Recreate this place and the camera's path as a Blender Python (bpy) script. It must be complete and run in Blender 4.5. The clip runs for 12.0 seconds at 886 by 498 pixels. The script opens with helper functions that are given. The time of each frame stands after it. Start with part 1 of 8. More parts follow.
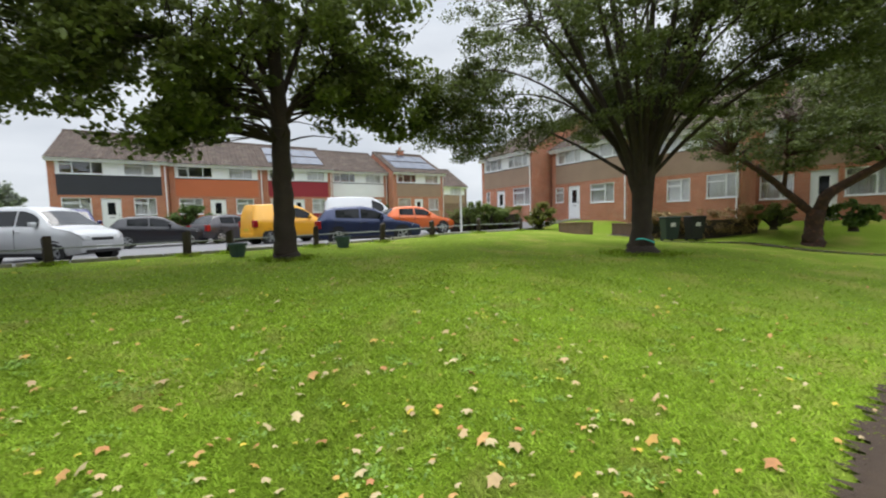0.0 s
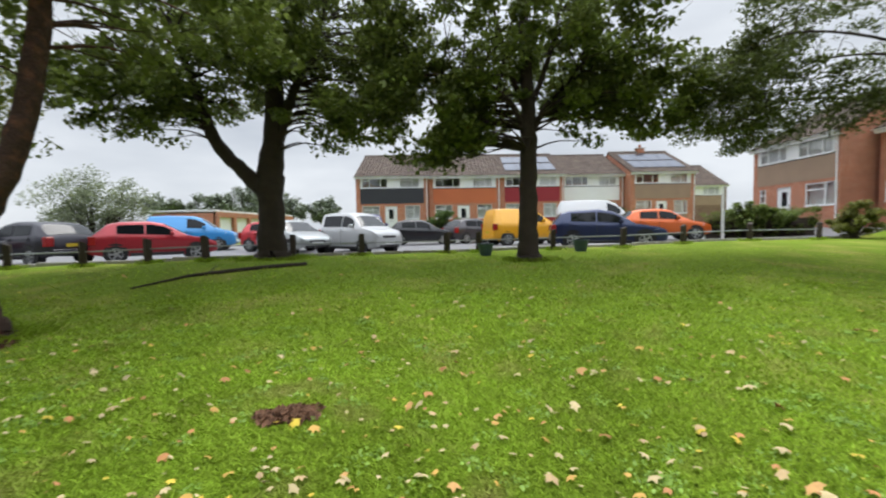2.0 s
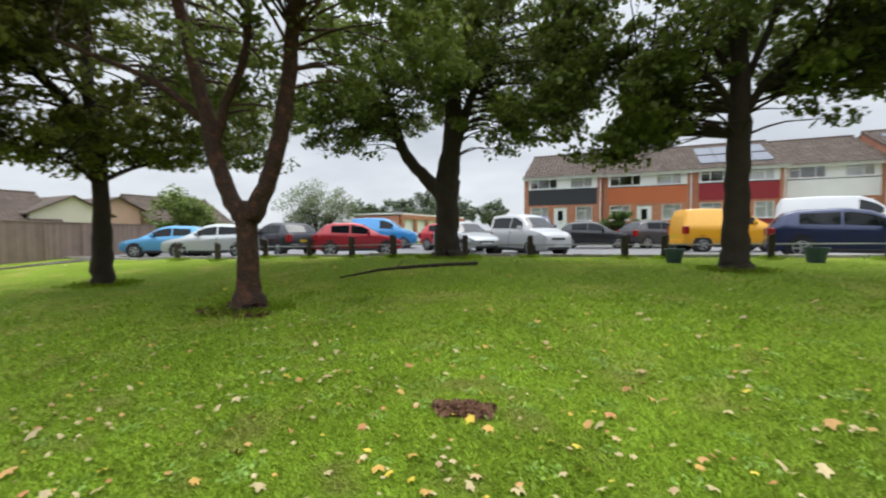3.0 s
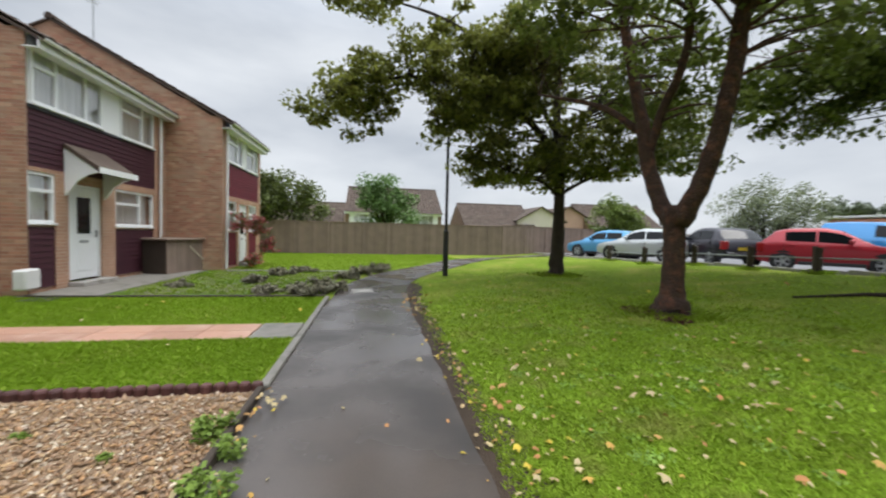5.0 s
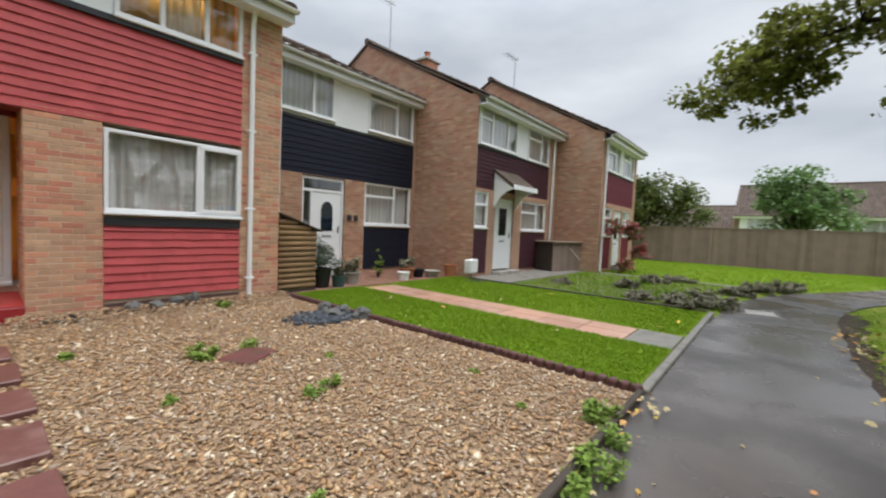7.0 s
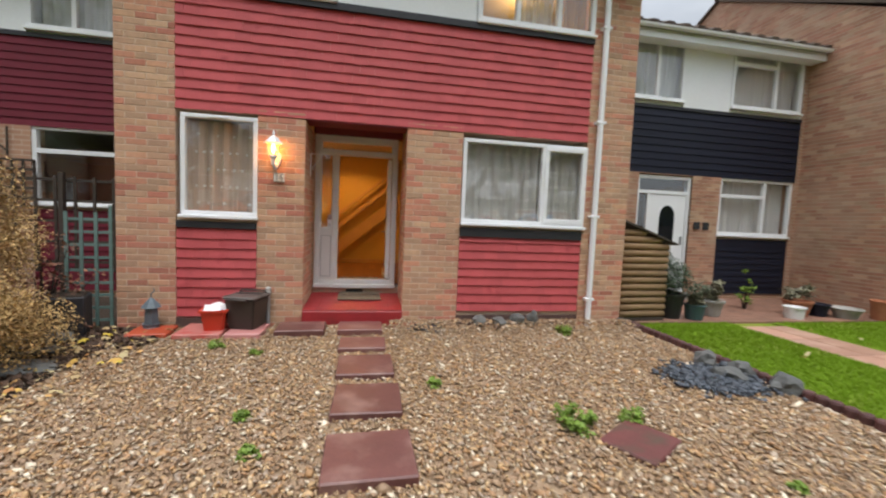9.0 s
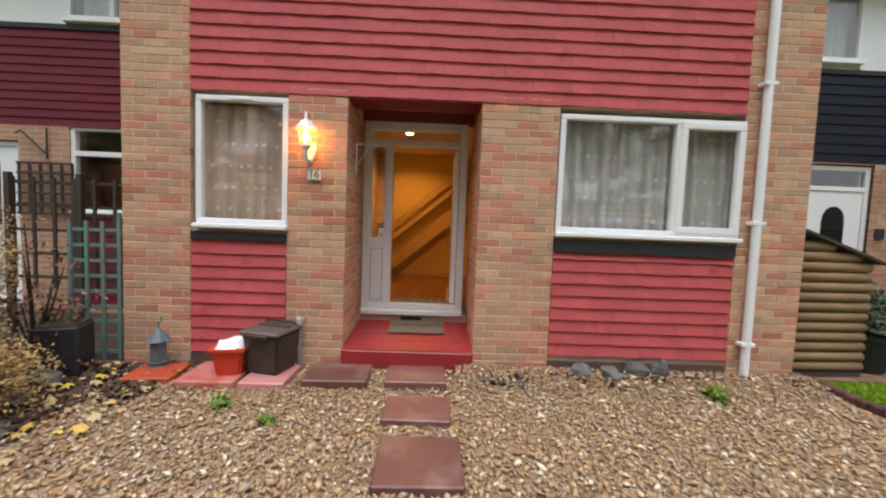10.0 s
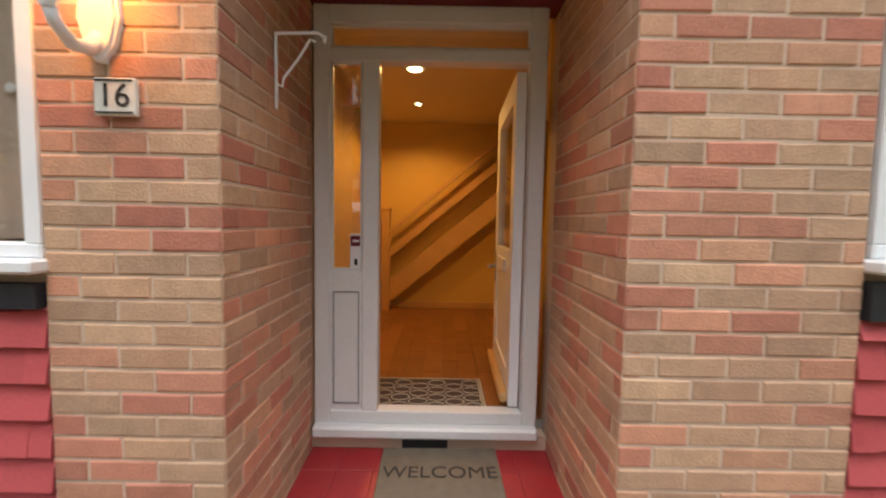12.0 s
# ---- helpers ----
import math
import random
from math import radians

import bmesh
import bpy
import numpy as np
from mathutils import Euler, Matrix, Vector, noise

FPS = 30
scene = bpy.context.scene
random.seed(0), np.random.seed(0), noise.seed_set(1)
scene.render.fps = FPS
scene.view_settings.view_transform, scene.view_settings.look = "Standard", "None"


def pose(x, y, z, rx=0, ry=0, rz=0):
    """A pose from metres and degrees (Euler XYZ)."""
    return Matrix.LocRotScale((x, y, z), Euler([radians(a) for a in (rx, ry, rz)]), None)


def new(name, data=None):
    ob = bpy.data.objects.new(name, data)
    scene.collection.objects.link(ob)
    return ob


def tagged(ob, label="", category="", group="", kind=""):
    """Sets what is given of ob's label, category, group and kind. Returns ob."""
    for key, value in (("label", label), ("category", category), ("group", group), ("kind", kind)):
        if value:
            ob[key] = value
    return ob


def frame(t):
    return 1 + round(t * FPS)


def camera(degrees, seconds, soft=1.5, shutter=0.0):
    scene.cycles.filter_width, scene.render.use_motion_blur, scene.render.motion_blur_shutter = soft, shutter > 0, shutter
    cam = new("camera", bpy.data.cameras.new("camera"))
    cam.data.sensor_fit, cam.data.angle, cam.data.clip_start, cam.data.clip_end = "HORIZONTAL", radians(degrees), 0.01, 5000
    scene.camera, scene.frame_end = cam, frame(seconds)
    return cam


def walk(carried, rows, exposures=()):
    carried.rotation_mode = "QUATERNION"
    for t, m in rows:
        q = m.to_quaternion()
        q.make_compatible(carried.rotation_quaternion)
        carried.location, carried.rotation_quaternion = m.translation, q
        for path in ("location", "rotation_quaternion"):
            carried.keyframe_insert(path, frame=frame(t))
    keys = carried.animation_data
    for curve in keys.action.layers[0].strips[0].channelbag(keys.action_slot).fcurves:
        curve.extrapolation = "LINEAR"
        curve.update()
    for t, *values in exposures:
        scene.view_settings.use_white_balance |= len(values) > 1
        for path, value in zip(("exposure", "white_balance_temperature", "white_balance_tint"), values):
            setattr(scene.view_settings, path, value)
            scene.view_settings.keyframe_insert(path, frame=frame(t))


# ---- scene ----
cam = camera(96.2, 12.0, soft=2.1, shutter=0.25)
walk(cam, [
    (0.0, pose(-0.000, 0.000, 1.510, 85.90, 1.50, 148.30)),
    (0.5, pose(0.129, -0.014, 1.496, 86.20, 1.50, 153.80)),
    (1.0, pose(0.262, -0.008, 1.489, 86.50, 1.40, 161.00)),
    (1.5, pose(0.363, 0.011, 1.489, 86.80, 1.20, 169.70)),
    (2.0, pose(0.441, 0.020, 1.482, 87.20, 0.90, 179.90)),
    (2.5, pose(0.507, -0.029, 1.482, 87.50, 0.60, 191.20)),
    (3.0, pose(0.551, -0.064, 1.475, 87.70, 0.20, 203.50)),
    (5.0, pose(0.366, 0.058, 1.454, 87.80, -1.40, 260.10)),
    (5.5, pose(0.371, 0.039, 1.441, 87.60, -1.70, 274.00)),
    (6.0, pose(0.355, 0.064, 1.427, 87.40, -2.10, 286.90)),
    (6.5, pose(0.314, 0.130, 1.420, 87.20, -2.30, 298.70)),
    (7.0, pose(0.256, 0.206, 1.420, 86.90, -2.50, 309.80)),
    (7.5, pose(0.199, 0.427, 1.393, 86.60, -2.60, 320.10)),
    (9.5, pose(0.285, 2.644, 1.462, 86.10, -2.30, 355.80)),
    (10.0, pose(0.297, 3.372, 1.482, 86.30, -2.20, 358.80)),
    (10.5, pose(0.261, 4.049, 1.503, 86.50, -1.90, 359.90)),
    (11.0, pose(0.249, 4.686, 1.503, 86.70, -1.60, 360.10)),
    (11.5, pose(0.206, 5.327, 1.531, 86.60, -1.30, 359.90)),
    (12.0, pose(0.133, 5.964, 1.534, 86.20, -1.00, 360.00)),
], exposures=[(0.0, 0.30), (3.0, 0.30), (5.0, 0.22), (7.5, 0.20), (9.5, 0.28), (11.0, 0.36), (12.0, 0.45)])

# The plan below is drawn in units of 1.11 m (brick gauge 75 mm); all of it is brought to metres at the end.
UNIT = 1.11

# ---- world and light: bright overcast morning ----
world = bpy.data.worlds.new("overcast_sky")
scene.world = world
world.use_nodes = True
SUN_EL, SUN_ROT = radians(72), radians(180)


def overcast():
    nt = world.node_tree
    n, l = nt.nodes, nt.links
    bg = n["Background"]
    sky = n.new("ShaderNodeTexSky")
    sky.sky_type, sky.sun_disc, sky.sun_elevation, sky.sun_rotation = "NISHITA", False, SUN_EL, SUN_ROT
    dim = n.new("ShaderNodeVectorMath")
    dim.operation = "SCALE"
    dim.inputs["Scale"].default_value = 0.08
    l.new(sky.outputs[0], dim.inputs[0])
    tc = n.new("ShaderNodeTexCoord")
    mp = n.new("ShaderNodeMapping")
    mp.inputs["Scale"].default_value = (1.0, 1.0, 3.2)
    l.new(tc.outputs["Generated"], mp.inputs[0])
    ns = n.new("ShaderNodeTexNoise")
    ns.inputs["Scale"].default_value, ns.inputs["Detail"].default_value, ns.inputs["Roughness"].default_value = 2.1, 6.0, 0.5
    l.new(mp.outputs[0], ns.inputs["Vector"])
    rp = n.new("ShaderNodeValToRGB")
    rp.color_ramp.elements[0].position, rp.color_ramp.elements[0].color = 0.33, (0.47, 0.51, 0.57, 1)
    rp.color_ramp.elements[1].position, rp.color_ramp.elements[1].color = 0.66, (0.70, 0.735, 0.78, 1)
    l.new(ns.outputs[0], rp.inputs[0])
    mix = n.new("ShaderNodeMixRGB")
    mix.inputs[0].default_value = 0.94
    l.new(dim.outputs[0], mix.inputs[1])
    l.new(rp.outputs[0], mix.inputs[2])
    # an overcast sky is about three times brighter overhead than low down
    sep = n.new("ShaderNodeSeparateXYZ")
    l.new(tc.outputs["Generated"], sep.inputs[0])
    up = n.new("ShaderNodeMapRange")
    up.interpolation_type = "SMOOTHSTEP"
    up.inputs[1].default_value, up.inputs[2].default_value, up.inputs[3].default_value, up.inputs[4].default_value = 0.36, 0.95, 1.0, 3.6
    l.new(sep.outputs[2], up.inputs[0])
    br = n.new("ShaderNodeVectorMath")
    br.operation = "SCALE"
    l.new(mix.outputs[0], br.inputs[0])
    l.new(up.outputs[0], br.inputs["Scale"])
    l.new(br.outputs[0], bg.inputs[0])
    bg.inputs[1].default_value = 1.0


overcast()
sun = new("sun", bpy.data.lights.new("sun", "SUN"))
sun.data.energy, sun.data.angle, sun.data.color = 1.5, radians(35), (1.0, 0.97, 0.93)
sun.matrix_world = pose(0, 0, 40, 18, 0, 0)


def lamp(name, kind, p, energy, color, size=0.1):
    ob = new(name, bpy.data.lights.new(name, kind))
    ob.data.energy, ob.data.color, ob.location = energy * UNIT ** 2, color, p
    ob.data.shadow_soft_size = size
    if kind == "SPOT":
        ob.data.spot_size, ob.data.spot_blend = radians(150), 0.6
    return ob


WARM = (1.0, 0.50, 0.12)
lamp("hall_light_near", "SPOT", (-0.10, 8.2, 2.46), 24, WARM, 0.04)
lamp("hall_light_far", "SPOT", (-0.13, 9.17, 2.46), 28, WARM, 0.04)
lamp("porch_lantern_light", "POINT", (-0.785, 6.368, 1.995), 2.1, (1.0, 0.36, 0.05), 0.01)


# ---- materials ----
def mat(name, c, rough=0.6, var=0.15, scale=3.0, fine=60.0, bump=0.15, metal=0.0, palette=None, by="object", rand=0.0, spec=0.5, coat=0.0, dist=0.004, wear_or_sheen=None, trans=0.0):
    """Procedural surface: coarse and fine variation in world space, relief, and a palette per piece."""
    m = bpy.data.materials.new(name)
    m.use_nodes = True
    n, l = m.node_tree.nodes, m.node_tree.links
    b = n["Principled BSDF"]
    b.inputs["Roughness"].default_value, b.inputs["Metallic"].default_value = rough, metal
    b.inputs["Specular IOR Level"].default_value, b.inputs["Coat Weight"].default_value = spec, coat
    geo = n.new("ShaderNodeNewGeometry")
    n1, n2 = n.new("ShaderNodeTexNoise"), n.new("ShaderNodeTexNoise")
    for t, s, d in ((n1, scale, 4.0), (n2, fine, 3.0)):
        t.inputs["Scale"].default_value, t.inputs["Detail"].default_value = s, d
        l.new(geo.outputs["Position"], t.inputs["Vector"])
    if palette or rand:
        src = geo.outputs["Random Per Island"]
        if by == "object":
            src = n.new("ShaderNodeObjectInfo").outputs["Random"]
    if palette:
        rp = n.new("ShaderNodeValToRGB")
        rp.color_ramp.interpolation = "CONSTANT"
        el = rp.color_ramp.elements
        for i, p in enumerate(palette):
            e = el[i] if i < 2 else el.new(0.5)
            e.position, e.color = i / len(palette), (*p, 1)
        l.new(src, rp.inputs[0])
        base = rp.outputs[0]
    else:
        rgb = n.new("ShaderNodeRGB")
        rgb.outputs[0].default_value = (*c, 1)
        base = rgb.outputs[0]
    # value = 1 + var * (coarse + fine - 1) * 2 (+ piece to piece)
    a = n.new("ShaderNodeMath")
    a.operation = "ADD"
    l.new(n1.outputs[0], a.inputs[0])
    l.new(n2.outputs[0], a.inputs[1])
    k = n.new("ShaderNodeMath")
    k.operation = "MULTIPLY_ADD"
    k.inputs[1].default_value, k.inputs[2].default_value = 2 * var, 1 - 2 * var
    l.new(a.outputs[0], k.inputs[0])
    val = k.outputs[0]
    if rand:
        r = n.new("ShaderNodeMath")
        r.operation = "MULTIPLY_ADD"
        r.inputs[1].default_value, r.inputs[2].default_value = rand * 7.31, 0.0
        fr = n.new("ShaderNodeMath")
        fr.operation = "FRACT"
        r.inputs[1].default_value = 7.31
        l.new(src, r.inputs[0])
        l.new(r.outputs[0], fr.inputs[0])
        s = n.new("ShaderNodeMath")
        s.operation = "MULTIPLY_ADD"
        s.inputs[1].default_value, s.inputs[2].default_value = 2 * rand, -rand
        l.new(fr.outputs[0], s.inputs[0])
        ad = n.new("ShaderNodeMath")
        ad.operation = "ADD"
        l.new(val, ad.inputs[0])
        l.new(s.outputs[0], ad.inputs[1])
        val = ad.outputs[0]
    mul = n.new("ShaderNodeVectorMath")
    mul.operation = "SCALE"
    l.new(base, mul.inputs[0])
    l.new(val, mul.inputs["Scale"])
    out = mul.outputs[0]
    if wear_or_sheen:
        wc, wscale, lo, hi = wear_or_sheen
        n3 = n.new("ShaderNodeTexNoise")
        n3.inputs["Scale"].default_value, n3.inputs["Detail"].default_value = wscale, 5.0
        l.new(geo.outputs["Position"], n3.inputs["Vector"])
        mr = n.new("ShaderNodeMapRange")
        mr.inputs[1].default_value, mr.inputs[2].default_value = lo, hi
        l.new(n3.outputs[0], mr.inputs[0])
        mx = n.new("ShaderNodeMixRGB")
        mx.inputs[2].default_value = (*wc, 1)
        l.new(mr.outputs[0], mx.inputs[0])
        l.new(out, mx.inputs[1])
        out = mx.outputs[0]
    l.new(out, b.inputs["Base Color"])
    if trans:
        tl, ms = n.new("ShaderNodeBsdfTranslucent"), n.new("ShaderNodeMixShader")
        ms.inputs[0].default_value = trans
        l.new(out, tl.inputs[0])
        l.new(b.outputs[0], ms.inputs[1])
        l.new(tl.outputs[0], ms.inputs[2])
        l.new(ms.outputs[0], n["Material Output"].inputs[0])
    if bump:
        bp = n.new("ShaderNodeBump")
        bp.inputs["Strength"].default_value, bp.inputs["Distance"].default_value = bump, dist
        l.new(n2.outputs[0], bp.inputs["Height"])
        l.new(bp.outputs[0], b.inputs["Normal"])
    return m


def glass_mat(name, tint=(0.95, 0.95, 0.94), rough=0.02):
    """Thin pane: see-through, with a reflection that grows towards grazing view."""
    m = bpy.data.materials.new(name)
    m.use_nodes = True
    n, l = m.node_tree.nodes, m.node_tree.links
    n.remove(n["Principled BSDF"])
    tr, gl, mix = n.new("ShaderNodeBsdfTransparent"), n.new("ShaderNodeBsdfGlossy"), n.new("ShaderNodeMixShader")
    lw, pw, ma = n.new("ShaderNodeLayerWeight"), n.new("ShaderNodeMath"), n.new("ShaderNodeMath")
    tr.inputs[0].default_value = (*tint, 1)
    gl.inputs["Roughness"].default_value = rough
    pw.operation, ma.operation = "POWER", "MULTIPLY_ADD"
    pw.inputs[1].default_value, ma.inputs[1].default_value, ma.inputs[2].default_value = 3.0, 0.6, 0.11
    l.new(lw.outputs["Facing"], pw.inputs[0])
    l.new(pw.outputs[0], ma.inputs[0])
    l.new(ma.outputs[0], mix.inputs[0])
    l.new(tr.outputs[0], mix.inputs[1])
    l.new(gl.outputs[0], mix.inputs[2])
    l.new(mix.outputs[0], n["Material Output"].inputs[0])
    return m


def net_mat(name, c, open_=0.30):
    """Woven net: part of it is holes."""
    m = mat(name, c, 0.9, 0.16, 6, 55, 0.3)
    n, l = m.node_tree.nodes, m.node_tree.links
    hole, mix = n.new("ShaderNodeBsdfTransparent"), n.new("ShaderNodeMixShader")
    mix.inputs[0].default_value = open_
    l.new(n["Principled BSDF"].outputs[0], mix.inputs[1])
    l.new(hole.outputs[0], mix.inputs[2])
    l.new(mix.outputs[0], n["Material Output"].inputs[0])
    return m


def glow_mat(name, c, strength):
    m = bpy.data.materials.new(name)
    m.use_nodes = True
    b = m.node_tree.nodes["Principled BSDF"]
    b.inputs["Base Color"].default_value = (*c, 1)
    b.inputs["Emission Color"].default_value, b.inputs["Emission Strength"].default_value = (*c, 1), strength
    return m


def brick_mat(name, c1, c2, mortar, rot=0.0):
    """Running brickwork for walls seen from farther off: 225 x 75 mm gauge, with recessed joints."""
    m = bpy.data.materials.new(name)
    m.use_nodes = True
    n, l = m.node_tree.nodes, m.node_tree.links
    b = n["Principled BSDF"]
    b.inputs["Roughness"].default_value = 0.9
    tc = n.new("ShaderNodeTexCoord")
    sep, cmb, ad = n.new("ShaderNodeSeparateXYZ"), n.new("ShaderNodeCombineXYZ"), n.new("ShaderNodeMath")
    l.new(tc.outputs["Object"], sep.inputs[0])
    ad.operation = "ADD"
    l.new(sep.outputs[0], ad.inputs[0])
    l.new(sep.outputs[1], ad.inputs[1])
    l.new(ad.outputs[0], cmb.inputs[0])
    l.new(sep.outputs[2], cmb.inputs[1])
    br = n.new("ShaderNodeTexBrick")
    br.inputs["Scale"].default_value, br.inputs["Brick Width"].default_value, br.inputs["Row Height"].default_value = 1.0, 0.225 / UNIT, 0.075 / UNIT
    br.inputs["Mortar Size"].default_value, br.inputs["Mortar Smooth"].default_value = 0.005, 0.3
    br.inputs["Color1"].default_value, br.inputs["Color2"].default_value, br.inputs["Mortar"].default_value = (*c1, 1), (*c2, 1), (*mortar, 1)
    l.new(cmb.outputs[0], br.inputs["Vector"])
    ns = n.new("ShaderNodeTexNoise")
    ns.inputs["Scale"].default_value, ns.inputs["Detail"].default_value = 1.3, 6.0
    l.new(tc.outputs["Object"], ns.inputs["Vector"])
    k = n.new("ShaderNodeMapRange")
    k.inputs[3].default_value, k.inputs[4].default_value = 0.62, 1.35
    l.new(ns.outputs[0], k.inputs[0])
    mul = n.new("ShaderNodeVectorMath")
    mul.operation = "SCALE"
    l.new(br.outputs[0], mul.inputs[0])
    l.new(k.outputs[0], mul.inputs["Scale"])
    l.new(mul.outputs[0], b.inputs["Base Color"])
    bp = n.new("ShaderNodeBump")
    bp.invert = True
    bp.inputs["Strength"].default_value, bp.inputs["Distance"].default_value = 0.6, 0.008
    l.new(br.outputs["Fac"], bp.inputs["Height"])
    l.new(bp.outputs[0], b.inputs["Normal"])
    return m


BRICKS = [(0.551, 0.329, 0.200), (0.510, 0.224, 0.144), (0.541, 0.291, 0.177), (0.561, 0.263, 0.163), (0.449, 0.172, 0.116), (0.581, 0.368, 0.228), (0.459, 0.286, 0.181), (0.520, 0.239, 0.153), (0.571, 0.339, 0.209), (0.388, 0.224, 0.149), (0.490, 0.201, 0.130), (0.551, 0.310, 0.191)]
M_BRICK = mat("multi_stock_brick", (0.4, 0.2, 0.1), 0.9, 0.24, 16, 120, 0.7, palette=BRICKS, rand=0.15, wear_or_sheen=((0.47, 0.22, 0.145), 1.5, 0.52, 1.0))
M_BRICKJ = mat("multi_stock_brick_far", (0.4, 0.2, 0.1), 0.9, 0.18, 2, 90, 0.4, palette=[(0.42, 0.235, 0.15), (0.39, 0.19, 0.125), (0.44, 0.275, 0.175), (0.40, 0.215, 0.14), (0.31, 0.15, 0.105), (0.45, 0.295, 0.195), (0.33, 0.225, 0.15)], by="island", rand=0.16, wear_or_sheen=((0.46, 0.33, 0.235), 1.1, 0.50, 0.80))
M_MORTAR = mat("mortar", (0.60, 0.445, 0.33), 0.95, 0.12, 4, 120, 0.3)
M_BRICKWALL = brick_mat("brickwork", (0.42, 0.235, 0.15), (0.37, 0.205, 0.135), (0.50, 0.41, 0.32))
M_BRICKDULL = brick_mat("dull_brown_brickwork", (0.21, 0.125, 0.085), (0.17, 0.105, 0.075), (0.26, 0.20, 0.15))
M_BRICKRED = brick_mat("red_brickwork", (0.47, 0.185, 0.105), (0.41, 0.155, 0.09), (0.48, 0.36, 0.27))
M_REDTILE = mat("red_painted_tile", (0.475, 0.085, 0.09), 0.62, 0.13, 3.5, 90, 0.25, rand=0.07, spec=0.3, wear_or_sheen=((0.30, 0.03, 0.042), 5.0, 0.60, 0.85))
M_MAROON = mat("maroon_tile", (0.135, 0.014, 0.026), 0.62, 0.15, 3, 80, 0.25, rand=0.08, spec=0.25)
M_PLUM = mat("plum_tile", (0.055, 0.017, 0.025), 0.65, 0.15, 3, 80, 0.25, rand=0.08, spec=0.25)
M_NAVY = mat("near_black_weatherboard", (0.013, 0.015, 0.027), 0.5, 0.2, 3, 80, 0.2, rand=0.1, spec=0.2)
M_FLASH = mat("lead_flashing", (0.022, 0.022, 0.027), 0.55, 0.25, 6, 60, 0.3)
M_UPVC = mat("white_upvc", (0.80, 0.81, 0.82), 0.32, 0.04, 2, 30, 0.02)
M_UPVCOLD = mat("weathered_white_door_frame", (0.69, 0.685, 0.67), 0.4, 0.06, 3, 40, 0.05)
M_WHITEPANEL = mat("white_cladding", (0.80, 0.81, 0.82), 0.5, 0.06, 1.5, 40, 0.05)
M_GLASS = glass_mat("window_glass")
M_CARGLASS = mat("car_glass", (0.010, 0.012, 0.014), 0.04, 0.05, 2, 20, 0.0, spec=0.4)
M_NET = net_mat("net_curtain", (0.78, 0.765, 0.73))
M_NETW = mat("white_net_curtain", (0.70, 0.71, 0.72), 0.9, 0.2, 6, 55, 0.3)
M_NETDOT = mat("net_curtain_dots", (0.75, 0.74, 0.72), 0.9, 0.1, 6, 50, 0.2)
M_NETTAN = net_mat("tan_net_curtain", (0.80, 0.64, 0.53))
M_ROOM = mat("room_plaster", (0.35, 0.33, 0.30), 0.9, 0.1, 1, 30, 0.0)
M_ORANGEROOM = mat("orange_curtain", (0.75, 0.36, 0.05), 0.8, 0.1, 2, 30, 0.1)
M_OCHRE = mat("ochre_hall_paint", (0.62, 0.42, 0.13), 0.75, 0.05, 1.5, 60, 0.05)
M_CEIL = mat("cream_ceiling", (0.72, 0.62, 0.42), 0.85, 0.04, 1.5, 40, 0.03)
M_PINE = mat("varnished_pine", (0.56, 0.34, 0.14), 0.4, 0.15, 4, 70, 0.1)
M_FLOORWOOD = mat("wood_floor", (0.28, 0.115, 0.035), 0.38, 0.25, 6, 60, 0.1, rand=0.18)
M_REDSTEP = mat("red_painted_step", (0.31, 0.022, 0.026), 0.42, 0.2, 5, 60, 0.15, wear_or_sheen=((0.17, 0.03, 0.03), 4.0, 0.56, 0.8))
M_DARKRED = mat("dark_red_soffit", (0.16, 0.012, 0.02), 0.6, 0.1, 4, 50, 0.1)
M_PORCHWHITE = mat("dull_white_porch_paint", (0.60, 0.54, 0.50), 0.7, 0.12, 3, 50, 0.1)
M_MAT = mat("coir_mat", (0.16, 0.125, 0.09), 0.95, 0.25, 20, 260, 0.8)
M_INK = mat("black_lettering", (0.012, 0.011, 0.010), 0.7, 0.1, 10, 80, 0.1)
M_PLATE = mat("glazed_number_tile", (0.78, 0.76, 0.70), 0.25, 0.05, 10, 80, 0.02)
M_GREY = mat("grey_galvanised", (0.34, 0.35, 0.36), 0.45, 0.15, 8, 60, 0.1, metal=0.6)
M_ROOF = mat("brown_roof_tile", (0.082, 0.056, 0.042), 0.85, 0.25, 1.2, 30, 0.4, by="island", rand=0.2, wear_or_sheen=((0.15, 0.125, 0.085), 1.5, 0.55, 0.8))
M_SOLAR = mat("solar_panel", (0.05, 0.06, 0.09), 0.15, 0.1, 2, 20, 0.0, spec=0.7)
M_ASPHALT = mat("wet_asphalt_path", (0.096, 0.080, 0.070), 0.36, 0.30, 1.3, 190, 0.15, dist=0.002, wear_or_sheen=((0.045, 0.04, 0.037), 0.9, 0.45, 0.7))
# damp sheen comes and goes along the path
pn, pl_ = M_ASPHALT.node_tree.nodes, M_ASPHALT.node_tree.links
pw, pg, pm_ = pn.new("ShaderNodeTexNoise"), pn.new("ShaderNodeNewGeometry"), pn.new("ShaderNodeMapRange")
pw.inputs["Scale"].default_value, pw.inputs["Detail"].default_value = 0.9, 6.0
pm_.inputs[1].default_value, pm_.inputs[2].default_value, pm_.inputs[3].default_value, pm_.inputs[4].default_value = 0.42, 0.62, 0.16, 0.42
pl_.new(pg.outputs["Position"], pw.inputs["Vector"])
pl_.new(pw.outputs[0], pm_.inputs[0])
pl_.new(pm_.outputs[0], pn["Principled BSDF"].inputs["Roughness"])
